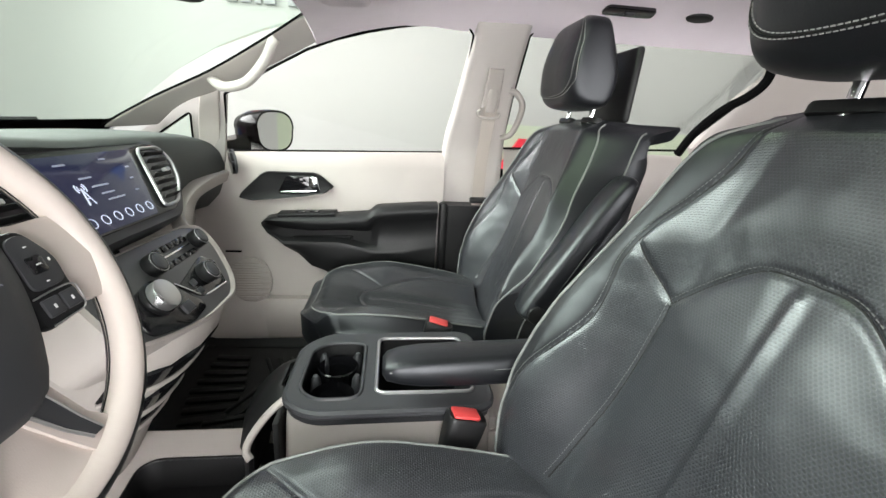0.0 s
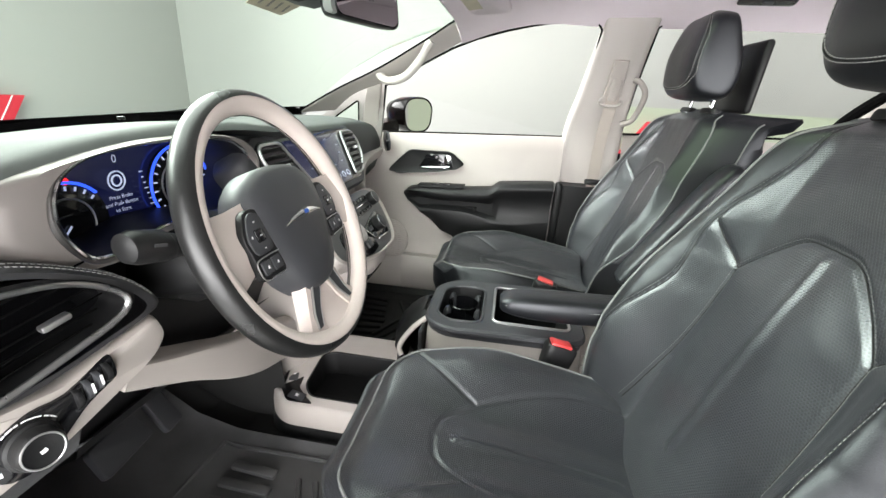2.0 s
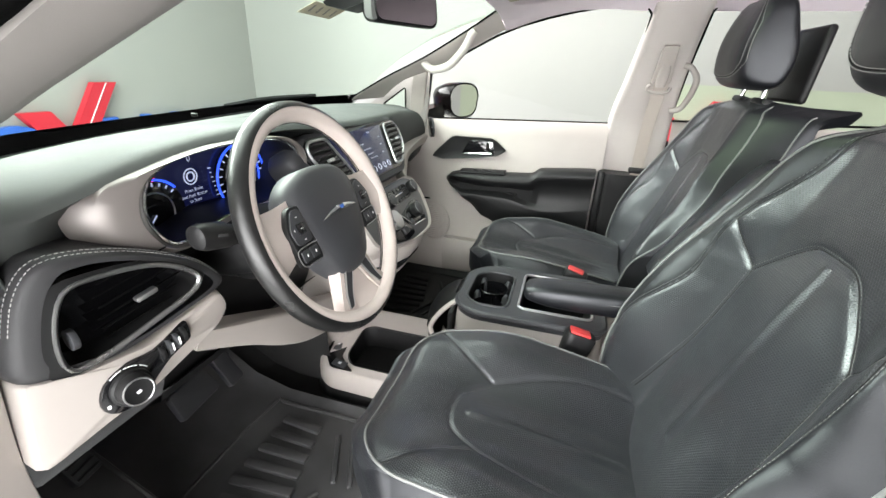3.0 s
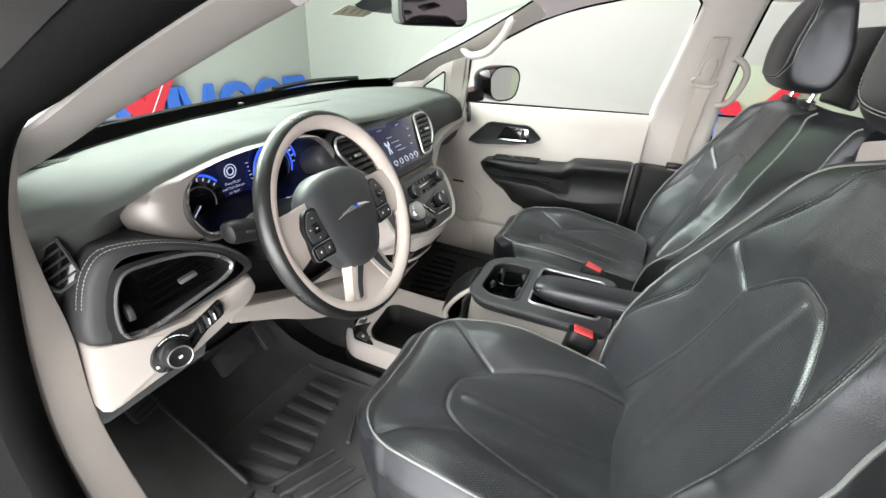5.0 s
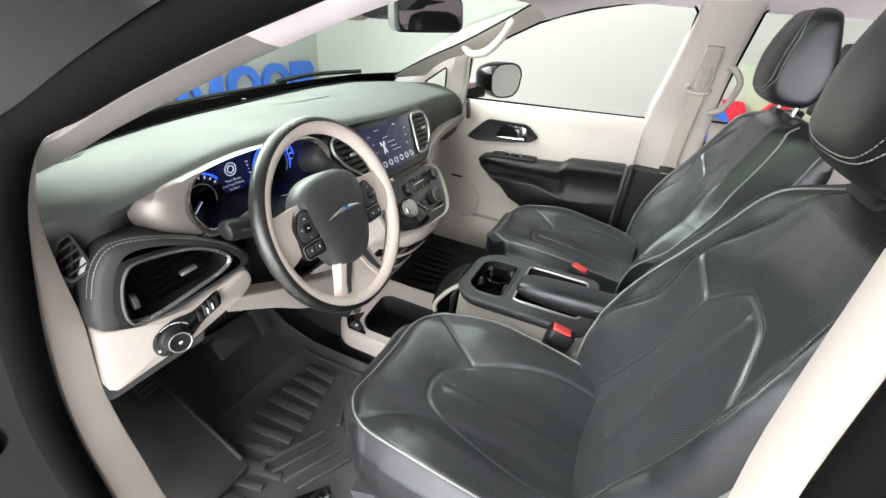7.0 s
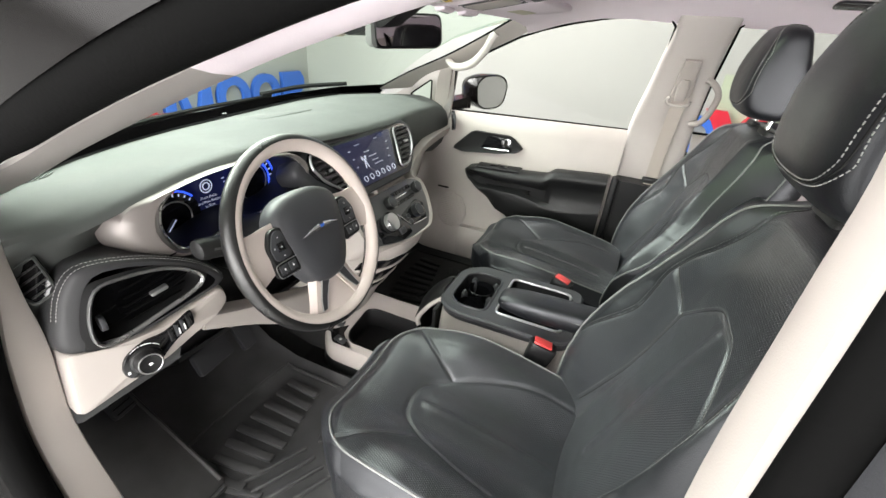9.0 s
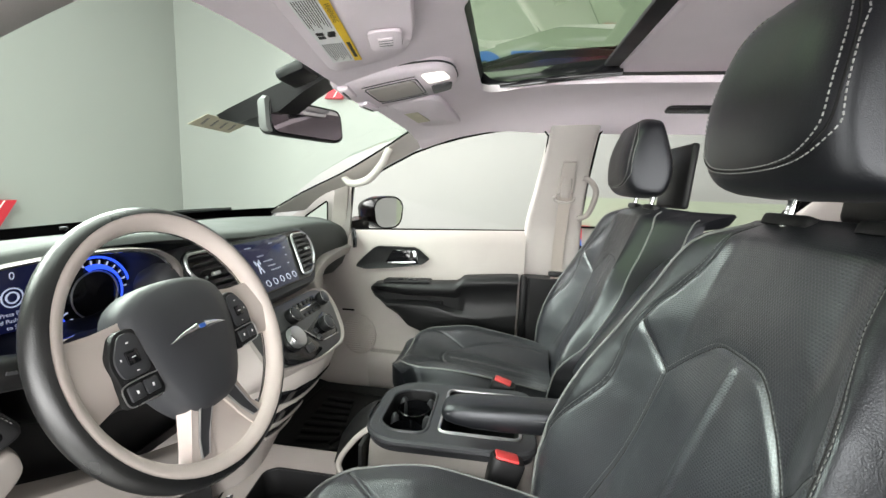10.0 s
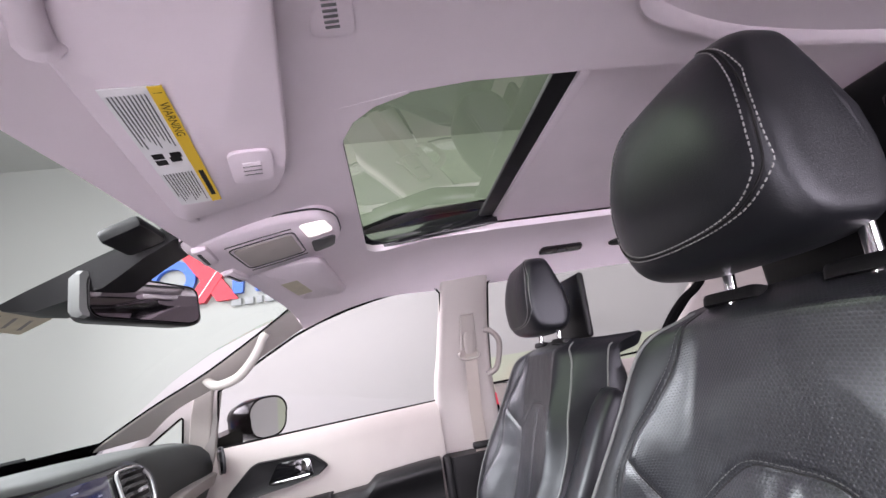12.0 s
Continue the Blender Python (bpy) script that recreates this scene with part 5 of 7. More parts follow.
for x, y, r, h in ((-0.024, 0.01, 0.021, 0.022), (0.15, 0.012, 0.02, 0.022), (0.085, -0.055, 0.022, 0.024)):
    k = part("knob", cyl(r, h, pose(x, y, h / 2 + 0.004), 32, 0.003), BLACK, hvac)
    part("ring", tube([(x + math.cos(q) * r * 0.9, y + math.sin(q) * r * 0.9, h + 0.003) for q in (2 * math.pi * i / 28 for i in range(28))], 0.001, 6, closed=True), DARKCHROME, k)
    part("cap", cyl(r * 0.7, 0.003, pose(x, y, h + 0.004), 28, 0.001), SATIN, k)
part("strip", box(0.12, 0.004, 0.004, 0.001, pose(0.065, 0.012, 0.006)), CHROME, hvac)
for i in range(5):
    part("button", box(0.02, 0.014, 0.005, 0.002, pose(0.022 + 0.024 * i, 0.027, 0.005)), GLOSS, hvac)
    part("button", box(0.02, 0.012, 0.005, 0.002, pose(0.022 + 0.024 * i, -0.005, 0.005)), GLOSS, hvac)
part("plate", solid(rounded([(-0.01, -0.045), (0.03, -0.088), (0.13, -0.098), (0.155, -0.045), (0.12, -0.02)], 0.012), 0.003, Matrix.Translation((0, 0, 0.003)), 0.001), GLOSS, hvac)
part("strip", box(0.09, 0.004, 0.003, 0.001, pose(0.085, -0.093, 0.007, 0, 0, -5)), CHROME, hvac)
part("strip", box(0.06, 0.004, 0.003, 0.001, pose(0.007, -0.058, 0.007, 0, 0, 130)), CHROME, hvac)
for i in range(4):
    part("button", box(0.018, 0.013, 0.004, 0.002, pose(0.035 + 0.026 * (i % 2) * 3.2, -0.055 - 0.02 * (i // 2), 0.0075)), SATIN, hvac)
part("shift_base", solid(rounded([(-0.14, -0.02), (-0.05, -0.005), (0.0, -0.06), (0.02, -0.105), (-0.05, -0.11), (-0.15, -0.08)][::-1], 0.02), 0.006, Matrix.Translation((0, 0, 0.003)), 0.002), GLOSS, hvac)
part("shift_dial", cyl(0.027, 0.026, pose(-0.08, -0.04, 0.021), 40, 0.003), SILVER, hvac, "brushed silver rotary shift dial")
part("shift_collar", cyl(0.031, 0.012, pose(-0.08, -0.04, 0.012), 40, 0.003), BLACK, hvac)
part("button", box(0.03, 0.02, 0.008, 0.003, pose(-0.035, -0.082, 0.011)), SATIN, hvac)

tower = group_thing("centre_stack_lower", "beige lower centre stack with dark storage slots", "console", place=Matrix())
part("body", loft([[(x * w + 0.036, y + 0.05 * abs(x) ** 3 * 2, z) for x in (-1, -0.98, -0.9, -0.6, -0.2, 0.2, 0.6, 0.9, 0.98, 1)] + [(1 * w + 0.036, 1.5, z), (-w + 0.036, 1.5, z)] for z, y, w in ((0.54, 0.965, 0.19), (0.5, 0.958, 0.185), (0.47, 0.97, 0.175), (0.42, 1.01, 0.16), (0.28, 1.105, 0.135), (0.15, 1.17, 0.12), (0.02, 1.22, 0.115))], closed=True, caps=True), BEIGE, tower)
TOWER = [(0.02, 1.22, 0.115), (0.15, 1.17, 0.12), (0.28, 1.105, 0.135), (0.42, 1.01, 0.16), (0.47, 0.97, 0.175), (0.5, 0.958, 0.185)]


def tower_point(u, z, out=0.0):
    """A point on the face of the lower centre stack: u from -1 to 1 across."""
    y, w = table(z, [(r[0], r[1]) for r in TOWER]), table(z, [(r[0], r[2]) for r in TOWER])
    return Vector((u * w + 0.036, y + 0.1 * abs(u) ** 3 - out * 0.8, z - out * 0.6))


for z0, z1, u0, u1 in ((0.418, 0.462, -0.96, 0.97), (0.348, 0.386, -0.96, 0.93), (0.298, 0.312, -0.5, 0.75)):
    us = [u0 + (u1 - u0) * i / 16 for i in range(17)]
    part("slot", loft([[tower_point(u, z0 + (z1 - z0) * a, d) for a, d in ((0, -0.003), (0.06, 0.004), (0.5, 0.005), (0.94, 0.004), (1, -0.003))] for u in us], closed=True, caps=True), GLOSS, tower, "dark storage slot")
    part("slot_trim", tube([tower_point(u, z0 - 0.004, 0.004) for u in us], 0.0045, 8), BEIGE, tower)

# ---------------------------------------------------------------- floor, bin and console between the seats
floor_bm = loft([[(x, y, z) for y, z in ((-2.0, 0.0), (0.3, 0.0), (1.3, 0.0), (1.42, 0.03), (1.55, 0.12), (1.75, 0.4), (1.8, 0.7))] for x in (-0.88, -0.4, 0, 0.4, 0.9)])
structure("cabin_floor", floor_bm, CARPET, "black carpeted cabin floor rising to the firewall")


def floor_mat(name, x0, x1, label, rubber):
    g = group_thing(name, label, "floor mat", "front floor mats", place=Matrix())
    mid_x = (x0 + x1) / 2
    rows = []
    for i in range(25):
        x = x0 + (x1 - x0) * i / 24
        e = min(i, 24 - i) / 24
        rim = 0.022 * (1 - smooth_step(0.0, 0.06, e))
        rows.append([(x, y, z + 0.008 + rim) for y, z in ((0.72, 0.03), (0.735, 0.004), (0.8, 0.0), (1.0, 0.0), (1.2, 0.0), (1.3, 0.002), (1.42, 0.034), (1.55, 0.125), (1.66, 0.27))])
    part("sheet", loft(rows), rubber, g)
    for i in range(8):
        x = mid_x + 0.2 - 0.05 * i
        part("rib", box(0.026, 0.17 - 0.012 * abs(i - 4), 0.014, 0.005, pose(x, 1.19 - 0.004 * i, 0.012, 0, 0, -4 + 2 * i)), rubber, g)
    for i in range(4):
        part("rib", box(0.19 - 0.012 * i, 0.013, 0.014, 0.005, pose(mid_x - 0.055 - 0.006 * i, 1.075 - 0.042 * i, 0.012, 0, 0, -27)), rubber, g)
        part("rib", box(0.15, 0.014, 0.012, 0.005, pose(mid_x + 0.13, 1.04 - 0.045 * i, 0.012, 0, 0, 24)), rubber, g)
    for i in range(3):
        part("rib", box(0.022, 0.12, 0.012, 0.005, pose(mid_x - 0.15 - 0.045 * i, 1.1 + 0.02 * i, 0.011, 0, 0, 14)), rubber, g)
    part("border", tube(spline([(x0 + 0.04, 0.78, 0.012), (x0 + 0.04, 1.25, 0.012), (x0 + 0.08, 1.32, 0.014), (x1 - 0.08, 1.32, 0.014), (x1 - 0.04, 1.25, 0.012), (x1 - 0.04, 0.78, 0.012)], 5), 0.006, 6), rubber, g)
    tag = part("badge", box(0.09, 0.05, 0.006, 0.002, pose(mid_x - 0.15, 0.93, 0.013, 0, 0, -40)), GLOSS, g, "small dark badge with pale marks")
    part("mark", box(0.03, 0.008, 0.001, 0, pose(mid_x - 0.145, 0.92, 0.0168, 0, 0, -40)), SILVER, tag)
    return g


floor_mat("floor_mat", -0.8, -0.2, "black ribbed rubber floor mat with raised edges, driver's side", MAT)
floor_mat("floor_mat", 0.18, 0.82, "black ribbed rubber floor mat under the passenger's feet", SHADEDMAT)
dead = group_thing("footrest", "dark rubber footrest beside the pedals", "footrest", place=Matrix())
part("pad", loft([[(x, y, z) for x, z in ((-0.84, 0.0), (-0.83, zt), (-0.82, zt + 0.008), (-0.66, zt + 0.004), (-0.65, zt - 0.004), (-0.62, 0.0))] for y, zt in ((1.13, 0.012), (1.17, 0.03), (1.22, 0.06), (1.42, 0.17), (1.5, 0.23), (1.52, 0.2))]), MAT, dead)
part("front_edge", tube([(-0.835, 1.14, 0.022), (-0.76, 1.135, 0.026), (-0.66, 1.14, 0.022)], 0.007, 8), MAT, dead)
part("side_edge", tube([(-0.655, 1.16, 0.03), (-0.655, 1.3, 0.105), (-0.655, 1.46, 0.195)], 0.006, 8), MAT, dead)
pedals = group_thing("pedals", "black rubber brake pedal on a metal arm", "pedal", place=Matrix())
part("brake_pad", solid(rounded([(-0.065, -0.035), (0.065, -0.035), (0.058, 0.035), (-0.058, 0.035)], 0.012), 0.018, pose(-0.455, 1.39, 0.2, 55, 0, 6), 0.005), SATIN, pedals)
part("brake_arm", tube([(-0.46, 1.4, 0.21), (-0.45, 1.45, 0.3), (-0.44, 1.46, 0.45)], 0.011, 8), SATIN, pedals)
gas = group_thing("accelerator", "black rubber accelerator pedal under the dash", "pedal", place=Matrix())
part("gas_pad", solid(rounded([(-0.028, -0.075), (0.028, -0.075), (0.024, 0.075), (-0.024, 0.075)], 0.012), 0.016, pose(-0.33, 1.42, 0.2, 58, 0, 8), 0.004), SATIN, gas)
part("gas_arm", tube([(-0.3, 1.42, 0.2), (-0.3, 1.5, 0.32), (-0.3, 1.52, 0.45)], 0.009, 8), SATIN, gas)
fuse = group_thing("pedal_bracket", "ribbed black foot lever under the dash", "lever", place=Matrix())
part("lever", solid(rounded([(-0.03, -0.035), (0.03, -0.035), (0.027, 0.035), (-0.027, 0.035)], 0.01), 0.016, pose(-0.7, 1.43, 0.215, 52, 0, 10), 0.004), SATIN, fuse)
for i in range(4):
    part("ridge", box(0.046, 0.005, 0.005, 0.001, pose(-0.7, 1.43, 0.215, 52, 0, 10) @ Matrix.Translation((0, -0.024 + 0.016 * i, 0.017))), BLACK, fuse)
part("lever_arm", tube([(-0.7, 1.445, 0.225), (-0.7, 1.5, 0.3), (-0.7, 1.52, 0.4)], 0.01, 8), SATIN, fuse)

fbin = group_thing("floor_bin", "low beige storage bin with a black tray between the footwells", "storage bin", place=Matrix())
bin_line = rounded([(-0.158, 0.85), (-0.158, 1.19), (-0.1, 1.25), (0.05, 1.25), (0.085, 1.19), (0.085, 0.85)][::-1], 0.05, 5)
tray = rounded([(-0.125, 0.89), (-0.125, 1.12), (-0.09, 1.15), (0.03, 1.15), (0.05, 1.12), (0.05, 0.89)][::-1], 0.035, 5)
part("body", loft([[((x + 0.037) * k - 0.037, (y - 1.05) * k + 1.05, z) for x, y in bin_line] for k, z in ((1.0, 0.03), (1.03, 0.045), (1.03, 0.09), (1.01, 0.135), (0.985, 0.149), (0.96, 0.152))], closed=True), BEIGE, fbin)
part("plinth", loft([[((x + 0.037) * k - 0.037, (y - 1.05) * k + 1.05, z) for x, y in bin_line] for k, z in ((1.06, 0.0), (1.02, 0.04))], closed=True), BLACK, fbin)
rim = [((x + 0.037) * 0.965 - 0.037, (y - 1.05) * 0.965 + 1.05) for x, y in bin_line]


def holed_plate(outline, holes, z0, z1, bevel=0.0):
    """A plate with openings that go through it."""
    bm = bmesh.new()
    loops = []
    for pts in [outline] + holes:
        vs = [bm.verts.new((x, y, z1)) for x, y in pts]
        es = [bm.edges.new((vs[i], vs[(i + 1) % len(vs)])) for i in range(len(vs))]
        loops.append((vs, es))
    bmesh.ops.triangle_fill(bm, use_beauty=True, use_dissolve=True, edges=[e for _, es in loops for e in es])
    for k, (vs, es) in enumerate(loops):
        drop = [bm.verts.new((v.co.x, v.co.y, z0)) for v in vs]
        for i in range(len(vs)):
            j = (i + 1) % len(vs)
            bm.faces.new((vs[i], vs[j], drop[j], drop[i]))
    return bm


part("deck", holed_plate(rim, [tray[::-1]], 0.14, 0.1515), BEIGE, fbin)
part("tray", loft([[((x + 0.037) * k - 0.037, (y - 1.02) * k + 1.02, z) for x, y in tray] for k, z in ((1.0, 0.15), (0.97, 0.12), (0.94, 0.075), (0.02, 0.072))], closed=True), BLACK, fbin, "deep black tray")
part("tray_lip", tube([(x, y, 0.1535) for x, y in tray], 0.003, 6, closed=True), BLACK, fbin)
plate = part("switch_plate", solid(rounded([(-0.15, 1.1), (-0.15, 1.18), (-0.1, 1.225), (-0.02, 1.225), (-0.02, 1.165), (-0.1, 1.165), (-0.13, 1.13)][::-1], 0.012), 0.005, Matrix.Translation((0, 0, 0.1515)), 0.002), GLOSS, fbin)
for x, y, a in ((-0.133, 1.155, 80), (-0.06, 1.197, 10)):
    sw0 = part("switch", box(0.05, 0.026, 0.006, 0.003, pose(x, y, 0.158, 0, 0, a)), SATIN, plate)
    part("mark", box(0.01, 0.008, 0.0006, 0, pose(x, y, 0.1613, 0, 0, a)), WHITE, sw0)

# the bin slopes down towards the driver
for piece in fbin.children_recursive:
    for vert in piece.data.vertices:
        vert.co.z += 0.05 * smooth_step(0.055, 0.085, vert.co.x) * smooth_step(0.1, 0.14, vert.co.z)
        vert.co.z -= 0.042 * max(0.0, min(1.0, (0.085 - vert.co.x) / 0.243)) * max(0.0, vert.co.z - 0.03) / 0.12

console = group_thing("centre_console", "beige centre console with a black top and cupholders", "console", place=Matrix())
top_line = rounded([(-0.125, 0.41), (-0.13, 0.75), (-0.09, 0.8), (0.1, 0.8), (0.155, 0.75), (0.165, 0.41)][::-1], 0.045, 5)
part("body", loft([[((x - 0.02) * k + 0.02, (y - 0.62) * (k * 0.5 + 0.5) + 0.62 + dy, z) for x, y in top_line] for k, z, dy in ((1.1, 0.0, 0.0), (1.1, 0.12, 0.0), (1.08, 0.25, 0.0), (1.03, 0.345, 0), (1.005, 0.372, 0))], closed=True), BEIGE, console)


part("rear_body", box(0.27, 0.3, 0.33, 0.03, pose(0.02, 0.27, 0.17)), BEIGE, console)
cup_line = rounded([(-0.096, 0.66), (-0.098, 0.745), (-0.065, 0.779), (0.08, 0.779), (0.112, 0.745), (0.112, 0.66)][::-1], 0.03, 5)
bay_line = rounded([(-0.082, 0.44), (-0.082, 0.632), (0.13, 0.632), (0.13, 0.44)][::-1], 0.02, 5)
part("top", holed_plate(top_line, [cup_line[::-1], bay_line[::-1]], 0.37, 0.402), SATIN, console)
part("top_edge", tube([(x, y, 0.394) for x, y in top_line], 0.009, 8, closed=True), SATIN, console)
part("cup_well", loft([[(x * k + 0.02 * (1 - k), (y - 0.735) * k + 0.735, z) for x, y in cup_line] for k, z in ((1, 0.4), (0.97, 0.37), (0.95, 0.31), (0.02, 0.31))], closed=True), BLACK, console)
part("cup_rim", tube([(x, y, 0.402) for x, y in cup_line], 0.004, 6, closed=True), SATIN, console)
for x, y in ((-0.045, 0.72), (0.058, 0.72)):
    part("cup_ring", merge(loft([[(x + math.cos(q) * r, y + math.sin(q) * r, z) for q in (2 * math.pi * i / 28 for i in range(28))] for r, z in ((0.044, 0.375), (0.041, 0.377), (0.039, 0.315))], closed=True)), GLOSS, console)
for x, y, a in ((-0.08, 0.755, 0), (-0.08, 0.68, 0), (0.095, 0.755, 0), (0.095, 0.68, 0), (0.007, 0.76, 0), (0.007, 0.675, 0)):
    part("cup_finger", loft([[(x + math.cos(q) * r, y + math.sin(q) * r * 0.8, z) for q in (2 * math.pi * i / 12 for i in range(12))] for r, z in ((0.013, 0.32), (0.015, 0.35), (0.013, 0.375), (0.006, 0.385))], closed=True, caps=True), SATIN, console)
part("bay", loft([[(x * k + 0.025 * (1 - k), (y - 0.535) * k + 0.535, z) for x, y in bay_line] for k, z in ((1, 0.401), (0.98, 0.34), (0.96, 0.25), (0.02, 0.25))], closed=True), BLACK, console)
part("bay_rim", tube([(x, y, 0.403) for x, y in bay_line], 0.004, 8, closed=True), SILVER, console, "satin silver rim")
part("latch", box(0.03, 0.012, 0.012, 0.004, pose(0.0, 0.447, 0.4)), CHROME, console)
# scoop in front of the console: an open pocket behind a beige lip
LIP = [(-0.05, 0.8, 0.383), (-0.075, 0.839, 0.355), (-0.1, 0.865, 0.323), (-0.11, 0.87, 0.303), (-0.118, 0.861, 0.291)]
lip_rows = []
for x, y, z in LIP + [(-0.118, LIP[-1][1] + 0.005, 0.12), (-0.118, LIP[-1][1] + 0.005, 0.0)]:
    lip_rows.append([(x, y, z), (x + 0.012, y + 0.012, z), (-0.02, y + 0.03, z), (0.06, y + 0.03, z), (0.028 - x, y + 0.012, z), (0.04 - x, y, z), (0.034 - x, y - 0.006, z), (0.06, y + 0.022, z), (-0.02, y + 0.022, z), (x + 0.006, y - 0.006, z)])
part("pocket_wall", loft(lip_rows, closed=True, caps=True), BLACK, console, "black wall of the front pocket")
part("pocket_lining", loft([[(x + 0.004, y - 0.008, z - 0.004), (x + 0.014, y + 0.002, z - 0.004), (-0.02, y + 0.019, z - 0.004), (0.06, y + 0.019, z - 0.004), (0.03 - x, y - 0.002, z - 0.004)] for x, y, z in LIP + [(-0.118, LIP[-1][1] + 0.005, 0.17)]]), BLACK, console)
part("lip_edge", tube(spline([(x, y - 0.003, z) for x, y, z in LIP], 4), 0.0075, 8), BEIGE, console, "beige lip of the front pocket")
part("pocket_back", box(0.262, 0.012, 0.36, 0.004, pose(0.018, 0.812, 0.185)), BLACK, console, "black pocket lining")
part("pocket_floor", box(0.2, 0.1, 0.012, 0.003, pose(0.018, 0.86, 0.16)), BLACK, console)
part("rear_panel", box(0.24, 0.02, 0.33, 0.01, pose(0.02, 0.4, 0.19)), BEIGE, console)


def buckle(name, place, label):
    g = group_thing(name, label, "belt buckle", "belt buckles", place=place)
    part("body", loft([[(x * w, y * d, z) for x, y in rounded([(-1, -1), (1, -1), (1, 1), (-1, 1)], 0.5, 3)] for w, d, z in ((0.013, 0.022, -0.14), (0.016, 0.028, -0.1), (0.02, 0.035, -0.03), (0.021, 0.036, 0.0), (0.018, 0.033, 0.006))], closed=True, caps=True), BLACK, g)
    part("button", box(0.03, 0.05, 0.008, 0.004, pose(0, 0.004, 0.008)), RED, g, "red release button")
    return g


buckle("belt_buckle", pose(-0.165, 0.47, 0.408, 14, 0, 8), "black seat belt buckle with a red button beside the console")
buckle("belt_buckle", pose(0.2, 0.48, 0.405, 14, 0, -8), "black belt buckle with a red button on the cushion")

# ---------------------------------------------------------------- doors and side trim
IN = facing((0.868, 0, 0), (0, -1, 0), (0, 0, 1))       # a face that looks into the cabin: x runs rearwards, y up
door = group_thing("front_passenger_door", "beige inner door panel with a black armrest, closed", "car door", place=Matrix())
part("panel", loft([[(x - 0.02 * max(0, y - 1.1), y, z + (0.83 - y) * 0.042) for x, z in ((0.975, 0.775), (0.935, 0.78), (0.912, 0.768), (0.892, 0.72), (0.875, 0.64), (0.868, 0.58), (0.876, 0.5), (0.882, 0.3), (0.868, 0.16), (0.845, 0.13), (0.84, -0.03))] for y in (0.405, 0.5, 0.6, 0.7, 0.8, 0.9, 1.0, 1.1, 1.2, 1.3, 1.42)]), BEIGE, door)
def arm_top(y):
    return along(y, ((0.43, 0.612), (0.48, 0.61), (0.66, 0.594), (0.705, 0.566), (0.82, 0.557), (1.03, 0.547), (1.075, 0.537), (1.1, 0.515), (1.106, 0.505)))


def arm_foot(y):
    return along(y, ((0.43, 0.27), (0.8, 0.275), (0.9, 0.325), (1.0, 0.4), (1.07, 0.462), (1.1, 0.492), (1.106, 0.5)))


def along(v, table):
    for (a, p), (b, q) in zip(table, table[1:]):
        if v <= b:
            f = min(1.0, max(0.0, (v - a) / (b - a)))
            return p + (q - p) * f * f * (3 - 2 * f) if abs(q - p) > 0.02 else p + (q - p) * f
    return table[-1][1]


def arm_ring(y):
    zt, zb = arm_top(y), arm_foot(y)
    f = math.sqrt(max(0.02, min(1.0, (1.108 - y) / 0.05)))
    h = min(1.0, (zt - zb) / 0.2)
    zf = max(zb + 0.25 * (zt - zb), 0.45 - 0.03 * math.sin(max(0.0, min(1.0, (0.8 - y) / 0.35)) * math.pi))
    deep = 0.03 * along(y, ((0.6, 0.35), (0.78, 1.0), (1.0, 0.9), (1.08, 0.2)))
    return [(0.9, y, zt - 0.004)] + [(0.868 - d * f, y, z) for d, z in (
        (0.02, zt), (0.055, zt - 0.002), (0.073, zt - 0.01 * h), (0.08, zt - 0.024 * h), (0.077, zt - 0.04 * h), (0.066, zt - 0.055 * h), (0.063 - deep, zt - 0.3 * (zt - zf) - 0.035 * h),
        (0.06 - deep, zf + 0.012 * h), (0.062 - deep * 0.2, zf - 0.004 * h), (0.06, zf - 0.02 * h), (0.045, zb + 0.4 * (zf - zb)), (0.03, zb + 0.008), (0.0, zb))] + [(0.9, y, zb)]


arm = part("armrest", loft([arm_ring(y) for y in (0.432, 0.5, 0.56, 0.62, 0.655, 0.668, 0.68, 0.69, 0.702, 0.715, 0.74, 0.78, 0.82, 0.87, 0.92, 0.97, 1.02, 1.05, 1.075, 1.09, 1.1, 1.105)], caps=True), BLACK, door, "black moulded armrest")
sw = part("window_switches", loft([[(0.868 - w, y, arm_top(y) + z) for w, z in ((0.0, 0.0), (0.004, 0.009), (0.06, 0.0085), (0.068, 0.002), (0.066, -0.008))] for y in (0.82, 0.83, 0.9, 0.96, 1.02, 1.03)], caps=True), BLACK, door)
for y in (0.9, 0.95):
    part("switch", box(0.024, 0.034, 0.008, 0.003, pose(0.83, y, arm_top(y) + 0.0105)), GLOSS, sw)
pocket_line = rounded([(-0.985, 0.462), (-0.755, 0.468), (-0.79, 0.425), (-0.925, 0.412)][::-1], 0.014, 4)
pk = part("pull_pocket", loft([[(x * k - 0.87 * (1 - k), y * k + 0.445 * (1 - k), z) for x, y in pocket_line] for k, z in ((1.06, 0.02), (1.05, 0.037), (1.0, 0.041), (0.95, 0.036), (0.9, 0.012), (0.01, 0.006))], closed=True), BLACK, door)
pk.matrix_basis = IN
hb = [(-1.178, 0.602), (-1.168, 0.622), (-1.092, 0.696), (-1.07, 0.705), (-0.9, 0.706), (-0.875, 0.695), (-0.828, 0.655), (-0.862, 0.63), (-0.95, 0.612), (-1.13, 0.592)][::-1]
bezel = part("handle_bezel", loft([[((x + 1.0) * k - 1.0, (y - 0.65) * k + 0.65, z) for x, y in rounded(hb, 0.008, 3)] for k, z in ((1.0, 0.0), (1.0, 0.008), (0.95, 0.014), (0.85, 0.011), (0.01, 0.009))], closed=True), BLACK, door, "black handle bezel")
